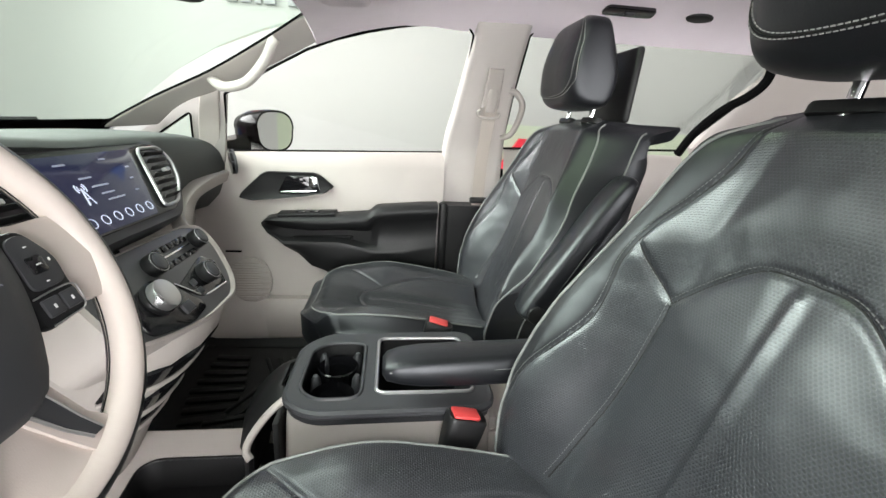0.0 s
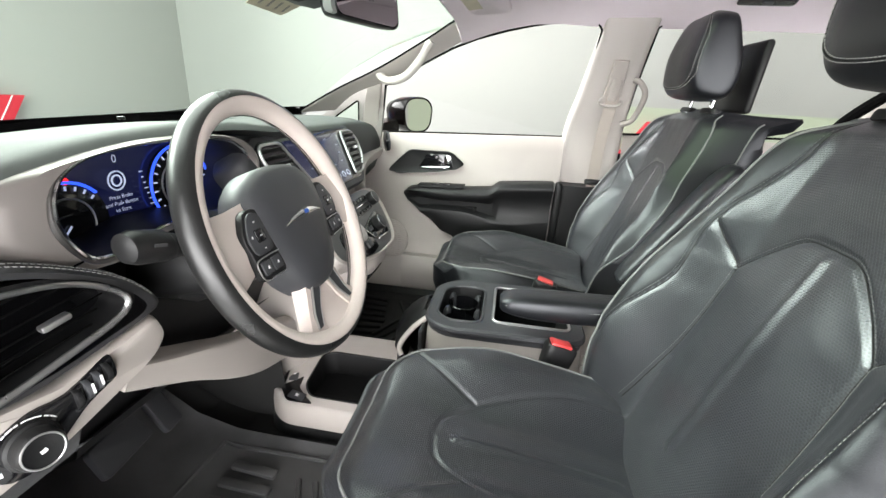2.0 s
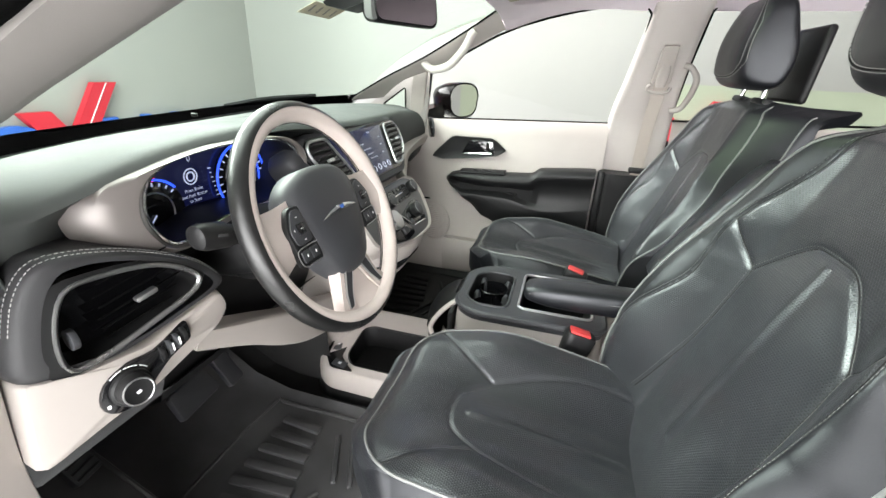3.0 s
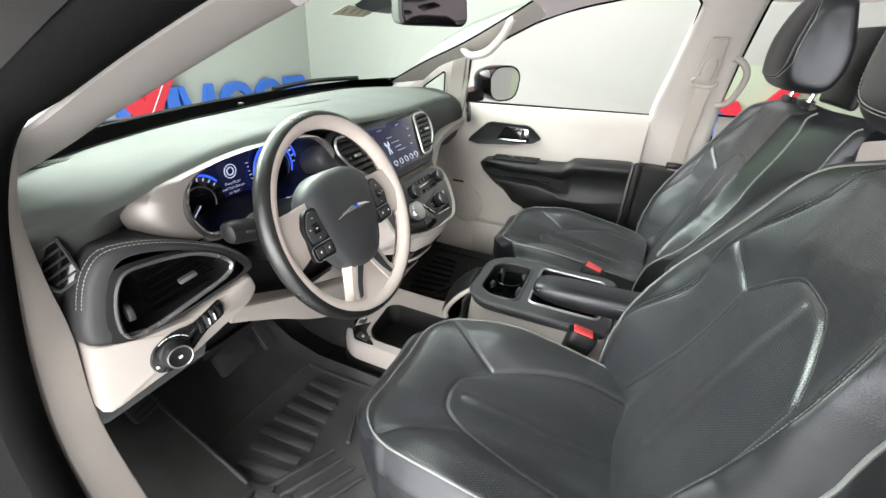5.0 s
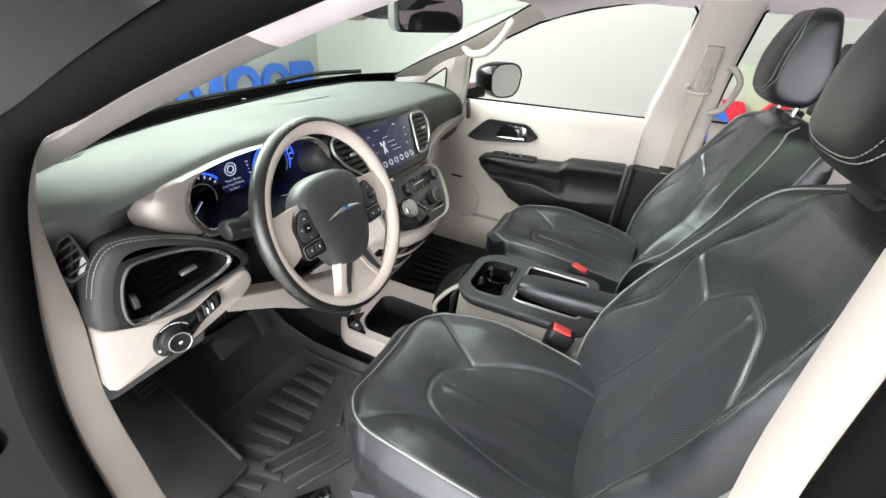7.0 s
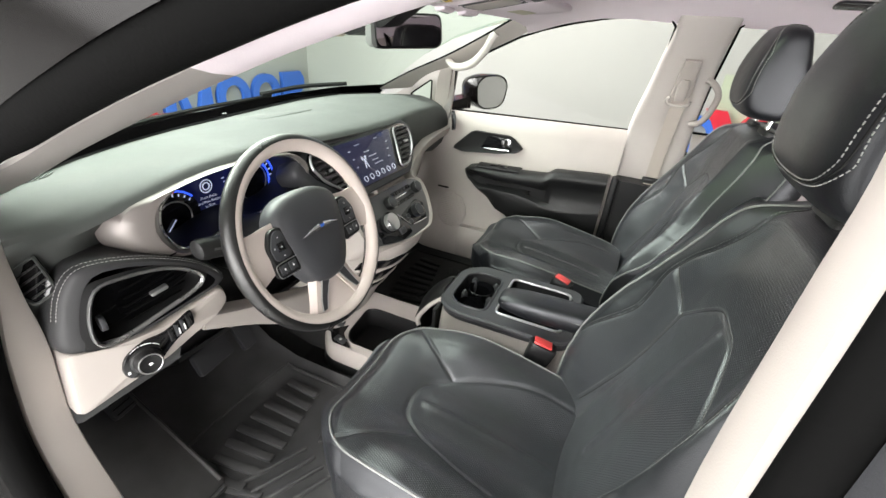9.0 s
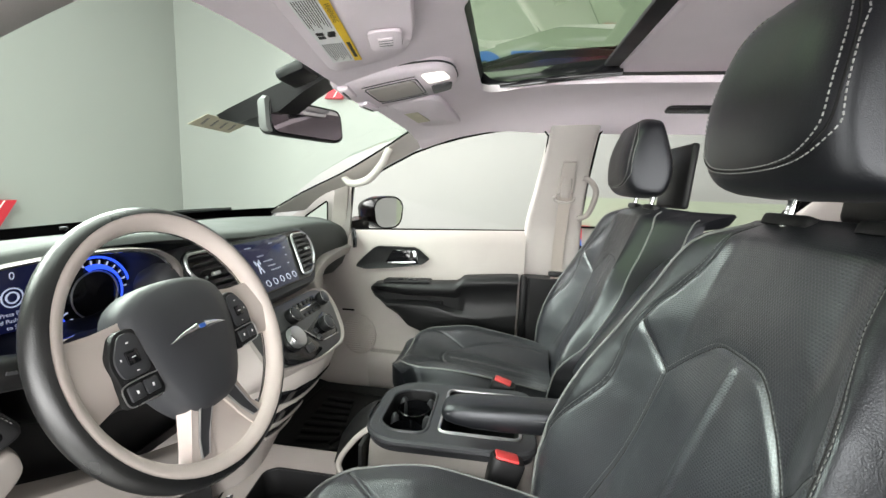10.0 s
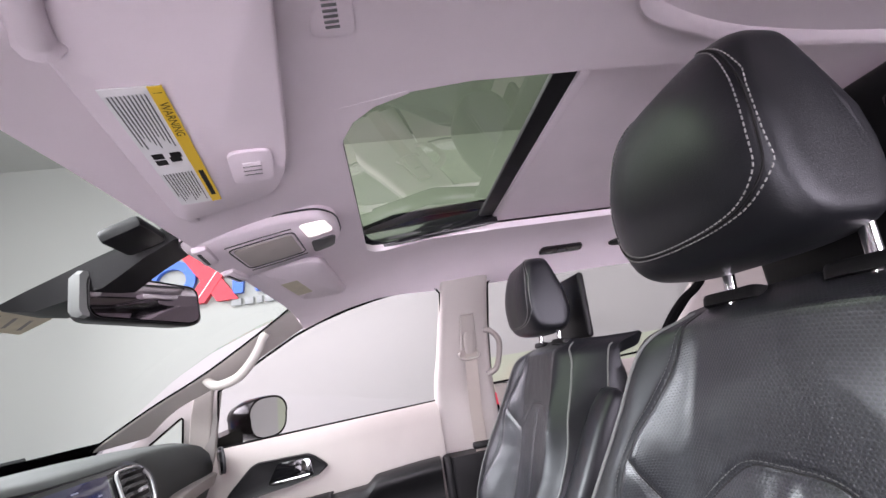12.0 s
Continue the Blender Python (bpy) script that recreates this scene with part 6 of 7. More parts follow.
bezel.matrix_basis = Matrix.Translation((-0.012, 0, 0)) @ IN
part("recess", solid(rounded([(-1.035, 0.628), (-0.878, 0.632), (-0.89, 0.694), (-1.0, 0.692)][::1], 0.01, 4), 0.004, Matrix.Translation((0, 0, 0.011)), 0.001), GLOSS, bezel)
lever = part("lever", tube([(0.846, 1.03, 0.628), (0.842, 1.0, 0.63), (0.842, 0.93, 0.634), (0.846, 0.885, 0.64)], [0.004, 0.0065, 0.0065, 0.004], 10), CHROME, bezel, "chrome door release lever")
lever.matrix_parent_inverse = bezel.matrix_basis.inverted()
lock = part("lock_tab", box(0.014, 0.034, 0.042, 0.007, pose(0.846, 0.905, 0.67)), CHROME, bezel)
lock.matrix_parent_inverse = bezel.matrix_basis.inverted()
grille = part("speaker_grille", cyl(0.088, 0.01, Matrix.Translation((0.868, 1.165, 0.265)) @ pose(0, 0, 0, 0, 90, 0) @ Matrix.Diagonal((1.1, 0.95, 1, 1)), 40, 0.003), BEIGE, door)
for i in range(17):
    z = 0.265 - 0.088 + 0.0105 * (i + 0.5)
    w = math.sqrt(max(0.0, 0.088 ** 2 - (z - 0.265) ** 2)) * 0.9
    part("slat", box(0.006, 2 * w, 0.0055, 0.001, pose(0.861, 1.165, z)), BEIGE, grille)
part("slot", box(0.006, 0.06, 0.008, 0.002, pose(0.866, 1.22, 0.385)), GLOSS, door)
part("map_pocket", loft([[(x, y, z) for x, z in ((0.87, 0.02), (0.83, 0.03), (0.81, 0.1), (0.812, 0.17), (0.83, 0.2), (0.87, 0.2))] for y in (0.5, 0.7, 0.95, 1.05, 1.1)]), BEIGE, door)
part("edge_panel", box(0.06, 0.03, 0.3, 0.01, pose(0.86, 0.405, 0.46)), BLACK, door)
pend = group_thing("dash_end_vent", "round black vent with a bright rim near the door", "air vent", place=facing((0.83, 1.19, 0.735), (1, 0.5, 0), (0, 0.1, 1)))
part("rim", tube([(math.cos(q) * 0.045, math.sin(q) * 0.04, 0.012) for q in (2 * math.pi * i / 28 for i in range(28))], 0.005, 8, closed=True), SATIN, pend)
part("cavity", cyl(0.045, 0.01, Matrix.Translation((0, 0, 0.004)), 28), GLOSS, pend)
for i in range(5):
    part("slat", box(0.075, 0.012, 0.002, 0.0006, pose(0, -0.026 + 0.013 * i, 0.011, 55)), BLACK, pend)

bp = group_thing("b_pillar_lower", "black lower pillar trim behind the door", "pillar trim", place=Matrix())
part("panel", thick_strip([(0.84, 0.4, 0.6), (0.845, 0.4, 0.4), (0.84, 0.4, 0.02)], [(0.84, 0.17, 0.6), (0.845, 0.17, 0.4), (0.84, 0.17, 0.02)], 0.08), BLACK, bp)
slide = group_thing("sliding_door", "beige inner sliding door panel, closed", "car door", place=Matrix())
part("panel", loft([[(x, y, z) for x, z in ((0.97, 0.825), (0.935, 0.832), (0.91, 0.81), (0.885, 0.7), (0.875, 0.55), (0.885, 0.1), (0.87, -0.03))] for y in (0.165, 0.0, -0.3, -0.62)]), BEIGE, slide)
quarter = group_thing("rear_quarter_panel", "beige rear quarter trim with a black window edge", "pillar trim", place=Matrix())
part("panel", loft([[(x, y, z) for x, z in ((0.97, 0.86), (0.935, 0.88), (0.905, 0.84), (0.885, 0.7), (0.88, -0.03))] for y in (-0.64, -0.9, -1.4, -2.0)]), BEIGE, quarter)
part("window_edge", tube(spline([side_point(y, z, 1, 0.012) for y, z in ((-0.59, 0.84), (-0.61, 0.93), (-0.67, 1.02), (-0.74, 1.075), (-0.77, 1.13), (-0.74, 1.2), (-0.69, 1.262), (-0.4, 1.265), (0.0, 1.256))], 5), [0.017] * 27 + [0.01] * 7 + [0.007] * 7, 8), RUBBER, quarter)
part("pillar", thick_strip([(0.9, -0.65, 0.86), (0.84, -0.74, 1.03), (0.78, -0.81, 1.13), (0.7, -0.78, 1.25)], [(0.9, -1.5, 0.86), (0.84, -1.5, 1.03), (0.78, -1.5, 1.13), (0.7, -1.5, 1.26)], 0.05), BEIGE, quarter)
part("pillar", thick_strip([(0.9, -1.5, 0.86), (0.82, -1.52, 1.05), (0.7, -1.55, 1.25)], [(0.9, -2.0, 0.86), (0.82, -2.0, 1.05), (0.7, -2.0, 1.25)], 0.05), BEIGE, quarter)
back_wall = group_thing("tailgate", "beige tailgate trim at the rear of the cabin", "tailgate", place=Matrix())
part("panel", box(1.8, 0.06, 0.95, 0.02, pose(0, -2.02, 0.42)), BEIGE, back_wall)

# second row
for x in (0.46, -0.46):
    s2 = group_thing("second_row_seat", "black leather second row captain's seat", "car seat", "second row seats", place=Matrix.Translation((x, -0.75, 0.0)))
    part("backrest", loft([[(math.copysign(abs(math.cos(q)) ** 0.6, math.cos(q)) * w, -0.1 - (z - 0.4) * 0.3 + math.sin(q) * 0.06, z) for q in (2 * math.pi * i / 20 for i in range(20))] for z, w in ((0.3, 0.2), (0.4, 0.23), (0.7, 0.23), (0.84, 0.2), (0.87, 0.14))], closed=True, caps=True), LEATHER, s2)
    part("cushion", box(0.46, 0.5, 0.16, 0.05, pose(0, 0.14, 0.3), 3), LEATHER, s2)
    part("base", box(0.36, 0.4, 0.24, 0.02, pose(0, 0.1, 0.12)), BLACK, s2)
    part("headrest", box(0.24, 0.1, 0.16, 0.045, pose(0, -0.27, 0.93, 10), 3), LEATHER, s2)

# belts and grab handles
belt = group_thing("seat_belt", "beige seat belt on the pillar with a plastic guide", "seat belt", place=Matrix())
part("webbing", loft([[(x, y0 + d, z) for d in (-0.024, 0.024)] for x, y0, z in ((0.765, 0.262, 0.99), (0.78, 0.264, 0.945), (0.82, 0.266, 0.85), (0.85, 0.268, 0.75), (0.855, 0.268, 0.66), (0.86, 0.268, 0.58))]), BELT, belt)
part("guide_loop", tube(spline([(0.775, 0.228, 0.955), (0.778, 0.235, 0.94), (0.78, 0.268, 0.935), (0.78, 0.302, 0.94), (0.775, 0.309, 0.955), (0.772, 0.3, 0.962)], 4), 0.006, 8), BEIGE, belt)
part("guide_cap", loft([[(0.772 - 0.571 * (z - 0.96) - d, 0.268 + math.cos(q) * w, z) for q in (2 * math.pi * i / 14 for i in range(14)) for d in (0.012 + math.sin(q) * 0.01,)] for z, w in ((0.955, 0.016), (0.98, 0.02), (1.01, 0.02), (1.03, 0.014))], closed=True, caps=True), BEIGE, belt)
part("height_rail", thick_strip([(0.765, 0.3, 0.97), (0.70, 0.292, 1.09)], [(0.765, 0.236, 0.97), (0.70, 0.242, 1.09)], 0.012), BEIGE, belt)
part("anchor", box(0.03, 0.07, 0.022, 0.006, pose(0.84, 0.268, 0.625)), BLACK, belt)
gh = group_thing("grab_handle", "beige moulded grab handle on the pillar", "grab handle", "grab handles", place=Matrix())
part("grip", tube(spline([(0.77, 0.2, 1.035), (0.765, 0.175, 1.025), (0.775, 0.148, 0.99), (0.8, 0.148, 0.94), (0.83, 0.165, 0.885), (0.845, 0.2, 0.868)], 5), 0.011, 10), BEIGE, gh)
gh = group_thing("grab_handle", "beige curved grab handle along the windshield pillar", "grab handle", "grab handles", place=Matrix())
part("grip", tube(spline([(0.737, 1.192, 1.01), (0.727, 1.18, 0.998), (0.715, 1.143, 0.982), (0.70, 1.073, 1.0), (0.672, 1.008, 1.06), (0.645, 0.975, 1.108), (0.642, 0.962, 1.124)], 6), 0.016, 12), PILLAR, gh)
hook = group_thing("coat_hook", "dark recessed coat hook slot on the roof rail", "coat hook", place=facing((0.585, -0.102, 1.274), (0, -1, 0), (-0.95, 0, 0.3)))
part("plate", solid(rounded([(-0.085, -0.022), (0.085, -0.022), (0.08, 0.022), (-0.08, 0.022)], 0.016), 0.012, None, 0.004), GLOSS, hook)
part("hook", box(0.03, 0.014, 0.01, 0.004, pose(0.0, 0, 0.014)), SATIN, hook)
lampo = group_thing("side_lamp", "small oval lamp on the roof rail", "lamp", place=facing((0.59, -0.34, 1.276), (0, -1, 0), (-0.95, 0, 0.3)))
part("rim", solid([(math.cos(q) * 0.045, math.sin(q) * 0.022) for q in (2 * math.pi * i / 24 for i in range(24))], 0.012, None, 0.004), BLACK, lampo)

# outside mirror of the passenger door
mir = group_thing("door_mirror", "gloss black door mirror outside the passenger window", "mirror", place=facing((1.2, 1.13, 0.838), (0.9, -0.42, 0), (0, 0, 1)))
mo = [(math.copysign(abs(math.cos(q)) ** 0.72, math.cos(q)) * (0.125 if math.sin(q) > 0 else 0.118), math.copysign(abs(math.sin(q)) ** 0.8, math.sin(q)) * 0.09) for q in (-2 * math.pi * i / 40 for i in range(40))]
part("housing", loft([[(x * k, y * k, z) for x, y in mo] for k, z in ((0.35, -0.16), (0.75, -0.13), (0.95, -0.07), (1.0, 0.0), (0.97, 0.012), (0.9, 0.006))], closed=True, caps=True), PAINT, mir)
part("glass", solid([(x * 0.9, y * 0.88) for x, y in mo], 0.003, Matrix.Translation((0, 0, 0.007))), MIRROR, mir, "silvered mirror glass")
part("foot", loft([[(-0.12 + x, y, z) for x, y, z in ((0.0, -0.08, -0.02), (0.0, -0.02, -0.02), (0.0, -0.02, -0.1), (0.0, -0.08, -0.1))], [(-0.28 + x, y, z) for x, y, z in ((0.0, -0.09, -0.04), (0.0, -0.05, -0.04), (0.0, -0.05, -0.12), (0.0, -0.09, -0.12))]], closed=True, caps=True), PAINT, mir)
qg = group_thing("quarter_glass", "small triangular quarter window", "car window", place=Matrix())
bm = bmesh.new()
bm.faces.new([bm.verts.new(p) for p in ((0.897, 1.32, 0.785), (0.897, 1.318, 0.92), (0.897, 1.48, 0.80))])
p = part("pane", bm, WIND, qg, smooth=False)
p.visible_shadow = False

outer_q = [(1.205, 0.985), (1.235, 0.70), (1.3, 0.70), (1.56, 0.79), (1.5, 0.83), (1.36, 0.93)]
hole_q = rounded([(1.452, 0.816), (1.334, 0.9), (1.334, 0.797)], 0.016, 5)
qf = holed_plate(outer_q, [hole_q], -0.02, 0.0)
qf.transform(Matrix(((0, 0, -1, 0.89), (1, 0, 0, 0), (0, 1, 0, 0), (0, 0, 0, 1))))
part("frame", qf, SHADEDPILLAR, qg, "beige trim round the small pane", smooth=False)
part("seal", tube([(0.888, y, z) for y, z in hole_q], 0.0035, 6, closed=True), RUBBER, qg)

# ---------------------------------------------------------------- overhead
def visor(name, pts, z, label, lift):
    g = group_thing(name, label, "sun visor", "sun visors", place=Matrix())
    o = rounded(pts, 0.035, 5)
    cx, cy = sum(p[0] for p in o) / len(o), sum(p[1] for p in o) / len(o)
    body = part("panel", loft([[(cx + (x - cx) * k, cy + (y - cy) * k, z + lift * (cy - y) * k + dz) for x, y in o] for k, dz in ((0.02, 0.008), (0.95, 0.008), (1.0, 0.0), (0.985, -0.009), (0.95, -0.012), (0.02, -0.013))], closed=True, caps=True), LINER, g)
    return g


dv = visor("sun_visor", [(-0.6, 0.768), (-0.25, 0.822), (-0.27, 0.69), (-0.35, 0.65), (-0.63, 0.6)], 1.193, "pale sun visor with a white and yellow warning label", 0.16)
lab = facing((-0.417, 0.754, 1.1708), (0.985, 0.15, -0.024), (0.15, -0.97, 0.155))
L = part("label", box(0.215, 0.045, 0.0012, 0, lab), WHITE, dv, "white warning label")
part("band", box(0.215, 0.011, 0.0014, 0, lab @ Matrix.Translation((0, 0.018, 0.0006))), YELLOW, L, "yellow band")
for i in range(10):
    y = 0.0085 - 0.003 * i
    part("print_line", box(0.078 - 0.006 * ((i * 5) % 4), 0.0009, 0.0004, 0, lab @ Matrix.Translation((-0.06 - 0.003 * ((i * 5) % 4), y, 0.0012))), SATIN, L)
    part("print_line", box(0.068 - 0.005 * ((i * 3) % 4), 0.0008, 0.0004, 0, lab @ Matrix.Translation((0.064 - 0.0025 * ((i * 3) % 4), y, 0.0012))), SATIN, L)
for dx, dy in ((0.006, -0.012), (-0.006, -0.012), (0.002, 0.002), (-0.006, 0.004)):
    part("symbol", box(0.009, 0.01, 0.0004, 0, lab @ Matrix.Translation((dx, dy, 0.0012))), BLACK, L)
lettering("WARNING", 0.0105, lab @ Matrix.Translation((-0.062, 0.018, 0.0016)), BLACK, L)
lettering("!", 0.009, lab @ Matrix.Translation((-0.1, 0.018, 0.0016)), BLACK, L)
part("print_line", box(0.06, 0.005, 0.0004, 0, lab @ Matrix.Translation((0.06, 0.018, 0.0015))), BLACK, L)
mb = facing((-0.368, 0.69, 1.1805), (0.98, 0.2, -0.03), (0.2, -0.97, 0.155))
cov = part("mirror_latch", solid(rounded([(-0.036, -0.024), (0.036, -0.024), (0.036, 0.024), (-0.036, 0.024)], 0.014), 0.004, mb, 0.002), LINER, dv)
part("latch_tab", box(0.03, 0.02, 0.003, 0.001, mb @ Matrix.Translation((0, 0, 0.0045))), LINER, cov)
for i in range(3):
    part("groove", box(0.0012, 0.02, 0.0008, 0, mb @ Matrix.Translation((-0.009 + 0.009 * i, 0, 0.0062))), PIPING, cov)
part("clip", box(0.05, 0.016, 0.014, 0.005, pose(-0.255, 0.812, 1.18)), LINER, dv)
part("hinge", tube(spline([(-0.64, 0.742, 1.178), (-0.61, 0.752, 1.172), (-0.585, 0.762, 1.172), (-0.57, 0.768, 1.176)], 5), [0.012] * 13 + [0.015, 0.016, 0.012], 10), LINER, dv)
pv = visor("sun_visor", [(0.07, 0.845), (0.49, 0.8), (0.54, 0.675), (0.13, 0.69)], 1.203, "pale sun visor with a small sticker, folded up", 0.16)
part("sticker", box(0.15, 0.04, 0.0012, 0, pose(0.31, 0.785, 1.1845, -9, 0, -4)), PAPER, pv)
part("clip", box(0.04, 0.016, 0.014, 0.005, pose(0.1, 0.83, 1.182)), LINER, pv)

oc = group_thing("overhead_console", "pale overhead console with map lamps, one lit", "overhead console", place=facing((-0.03, 0.745, 1.21), (1, 0, 0), (0, -0.98, 0.2)))
# own space: x right, y rearwards, z down into the cabin
oo = rounded([(-0.125, -0.14), (-0.12, 0.0), (-0.095, 0.09), (-0.045, 0.118), (0.045, 0.118), (0.095, 0.09), (0.12, 0.0), (0.125, -0.14)], 0.04, 5)
part("body", loft([[(x * k, y * k, z) for x, y in oo] for k, z in ((1.0, -0.02), (1.0, 0.002), (0.97, 0.014), (0.9, 0.02), (0.01, 0.022))], closed=True), LINER, oc)
part("joint", tube([(x * 1.0, y * 1.0, 0.004) for x, y in oo], 0.002, 5, closed=True), SATIN, oc)
part("lid_joint", tube([(x, y, 0.0215) for x, y in rounded([(-0.062, -0.08), (0.062, -0.08), (0.062, 0.036), (-0.062, 0.036)], 0.015)], 0.0014, 5, closed=True), SATIN, oc)
part("lid", solid(rounded([(-0.055, -0.075), (0.055, -0.075), (0.055, 0.03), (-0.055, 0.03)], 0.015), 0.004, Matrix.Translation((0, 0, 0.02)), 0.002), BEIGE, oc)
for s in (1, -1):
    part("lamp", solid(rounded([(s * 0.012, 0.055), (s * 0.08, 0.05), (s * 0.07, 0.095), (s * 0.015, 0.105)][::s], 0.012), 0.005, Matrix.Translation((0, 0, 0.019)), 0.002), LAMP if s < 0 else SATIN, oc, "lit map lamp" if s < 0 else "unlit smoked map lamp")
    lip = part("slot_lip", box(0.078, 0.026, 0.014, 0.007, pose(s * 0.072, -0.113, 0.022, 0, 0, s * 6)), LINER, oc)
    part("slot", box(0.064, 0.008, 0.01, 0.004, pose(s * 0.072, -0.116, 0.0252, 0, 0, s * 6)), SATIN, lip)
    part("lid_edge", tube([(s * 0.075, -0.08, 0.0215), (s * 0.078, -0.02, 0.0215), (s * 0.075, 0.036, 0.021)], 0.0013, 5), SATIN, oc)
rv = group_thing("rear_view_mirror", "black rear-view mirror on a windshield mount", "mirror", place=Matrix())
RM = facing((-0.035, 0.977, 1.116), (0.955, -0.29, 0.02), (0.0, 0.06, 1))
mo2 = rounded([(-0.12, -0.042), (-0.122, 0.036), (0.118, 0.04), (0.122, -0.03), (0.1, -0.042)][::-1], 0.025, 5)
part("housing", loft([[RM @ Vector((x * k, y * k, z)) for x, y in mo2] for k, z in ((0.6, -0.05), (0.9, -0.035), (1.0, -0.005), (1.0, 0.006), (0.95, 0.009), (0.9, 0.004))], closed=True, caps=True), BLACK, rv)
part("glass", solid([(x * 0.93, y * 0.87) for x, y in mo2], 0.002, RM @ Matrix.Translation((0, 0, 0.007))), DIMMED, rv, "dimmed mirror glass")
part("end_cap", loft([[RM @ Vector((x, y * k, z)) for y, z in ((-0.034, -0.012), (-0.038, -0.002), (-0.036, 0.008), (0.033, 0.008), (0.036, -0.002), (0.031, -0.012))] for x, k in ((-0.128, 0.8), (-0.122, 1.0), (-0.112, 1.03))], closed=True, caps=True), PIPING, rv, "pale grey end cap")
part("stem", tube([(-0.04, 0.99, 1.118), (-0.06, 1.02, 1.122), (-0.075, 1.04, 1.125)], 0.016, 10), BLACK, rv)
part("sensor_box", loft([[(x - 0.09, y, z) for x in (-0.06, 0.025)] + [(x - 0.09, y - d * 0.3, z - d) for x in (0.02, -0.05)] for y, z, d in ((1.125, 1.108, 0.006), (1.09, 1.125, 0.03), (1.0, 1.165, 0.045), (0.94, 1.19, 0.03), (0.885, 1.21, 0.02))], closed=True, caps=True), BLACK, rv)
part("camera_box", box(0.075, 0.06, 0.022, 0.008, pose(-0.19, 0.918, 1.18, -22, 0, 0)), BLACK, rv)
stk = group_thing("windshield_sticker", "cream paper sticker on the windshield", "sticker", place=facing((-0.104, 1.153, 1.096), (1, 0, 0), (0, -0.92, 0.39)))
part("sheet", box(0.135, 0.052, 0.001, 0, None), PAPER, stk)
for i in range(4):
    part("print_line", box(0.006, 0.03, 0.0004, 0, Matrix.Translation((-0.045 + 0.03 * i, 0, 0.0008)) @ pose(0, 0, 0, 0, 0, 20)), PEWTER, stk)
mic = group_thing("roof_grille", "small pale slotted microphone cover on the headliner", "grille", place=facing((-0.515, 0.572, roof_z(-0.515, 0.572) - 0.0215), (1, 0, 0), (0, -1, 0.1)))
part("plate", solid(rounded([(-0.03, -0.022), (0.03, -0.022), (0.03, 0.022), (-0.03, 0.022)], 0.012), 0.005, Matrix.Translation((0, 0, -0.001)), 0.002), LINER, mic)
for i in range(6):
    part("slot", box(0.0022, 0.014, 0.002, 0, pose(-0.016 + 0.0064 * i, 0, 0.0045)), PIPING, mic)

part("ridge", tube(spline([(x, y, roof_z(x, y) - 0.018) for x, y in ((-0.56, 0.235), (-0.49, 0.215), (-0.45, 0.15), (-0.41, 0.0), (-0.39, -0.26), (-0.385, -0.7))], 6), 0.016, 10, flat=0.6), LINER, sunroof, "rounded rim round the roof opening")

# ---------------------------------------------------------------- driver's door opening
opening = group_thing("door_opening", "beige sill and kick trim with black seals at the open driver's door", "door opening", place=Matrix())
IN_LINE = [(-0.845, 1.1, 0.93), (-0.85, 1.15, 0.84), (-0.85, 1.16, 0.74), (-0.846, 1.165, 0.64), (-0.858, 1.165, 0.48), (-0.85, 1.15, 0.28), (-0.846, 1.11, 0.12), (-0.85, 0.95, 0.055), (-0.85, 0.6, 0.045), (-0.86, 0.2, 0.045)]
OUT_LINE = [(-0.862, 1.07, 0.955), (-0.868, 1.125, 0.865), (-0.884, 1.15, 0.74), (-0.9, 1.16, 0.64), (-0.915, 1.165, 0.48), (-0.918, 1.15, 0.3), (-0.92, 1.1, 0.1), (-0.925, 0.95, 0.01), (-0.93, 0.6, 0.0), (-0.93, 0.2, 0.0)]
part("kick_trim", thick_strip(IN_LINE, OUT_LINE, 0.03), BEIGE, opening)
SEAL = [(-0.785, 0.42, 1.212), (-0.818, 0.58, 1.172), (-0.852, 0.72, 1.117), (-0.862, 0.84, 1.068), (-0.866, 0.95, 1.02), (-0.874, 1.06, 0.968), (-0.888, 1.13, 0.87), (-0.91, 1.155, 0.74), (-0.928, 1.165, 0.62), (-0.94, 1.17, 0.48), (-0.944, 1.155, 0.3), (-0.945, 1.1, 0.08), (-0.95, 0.95, -0.02), (-0.955, 0.6, -0.03), (-0.955, 0.25, -0.03)]
part("seal", tube(spline(SEAL, 6), 0.024, 12), RUBBER, opening, "black rubber door seal")
J1 = [(-0.79, 0.4, 1.225), (-0.825, 0.58, 1.185), (-0.86, 0.73, 1.125), (-0.87, 0.86, 1.075), (-0.876, 0.99, 1.02), (-0.892, 1.1, 0.96), (-0.915, 1.16, 0.87), (-0.935, 1.19, 0.74), (-0.95, 1.2, 0.62), (-0.96, 1.21, 0.48), (-0.965, 1.19, 0.3), (-0.967, 1.13, 0.06), (-0.97, 0.98, -0.05), (-0.97, 0.6, -0.06)]
J2 = [(-0.79, 0.4, 1.34), (-0.84, 0.6, 1.3), (-0.89, 0.79, 1.225), (-0.93, 0.95, 1.16), (-0.97, 1.1, 1.09), (-1.0, 1.22, 1.01), (-1.03, 1.3, 0.89), (-1.06, 1.34, 0.74), (-1.09, 1.38, 0.62), (-1.13, 1.41, 0.46), (-1.16, 1.38, 0.25), (-1.14, 1.28, -0.04), (-1.09, 1.05, -0.16), (-1.05, 0.6, -0.18)]
J0 = [(x + (0.045 if z < 0.95 else 0.0), y + (0.02 if z < 0.95 else 0.0), z) for x, y, z in J1]
part("jamb", thick_strip(J0, J2, 0.02), PAINT, opening, "gloss black painted door jamb")
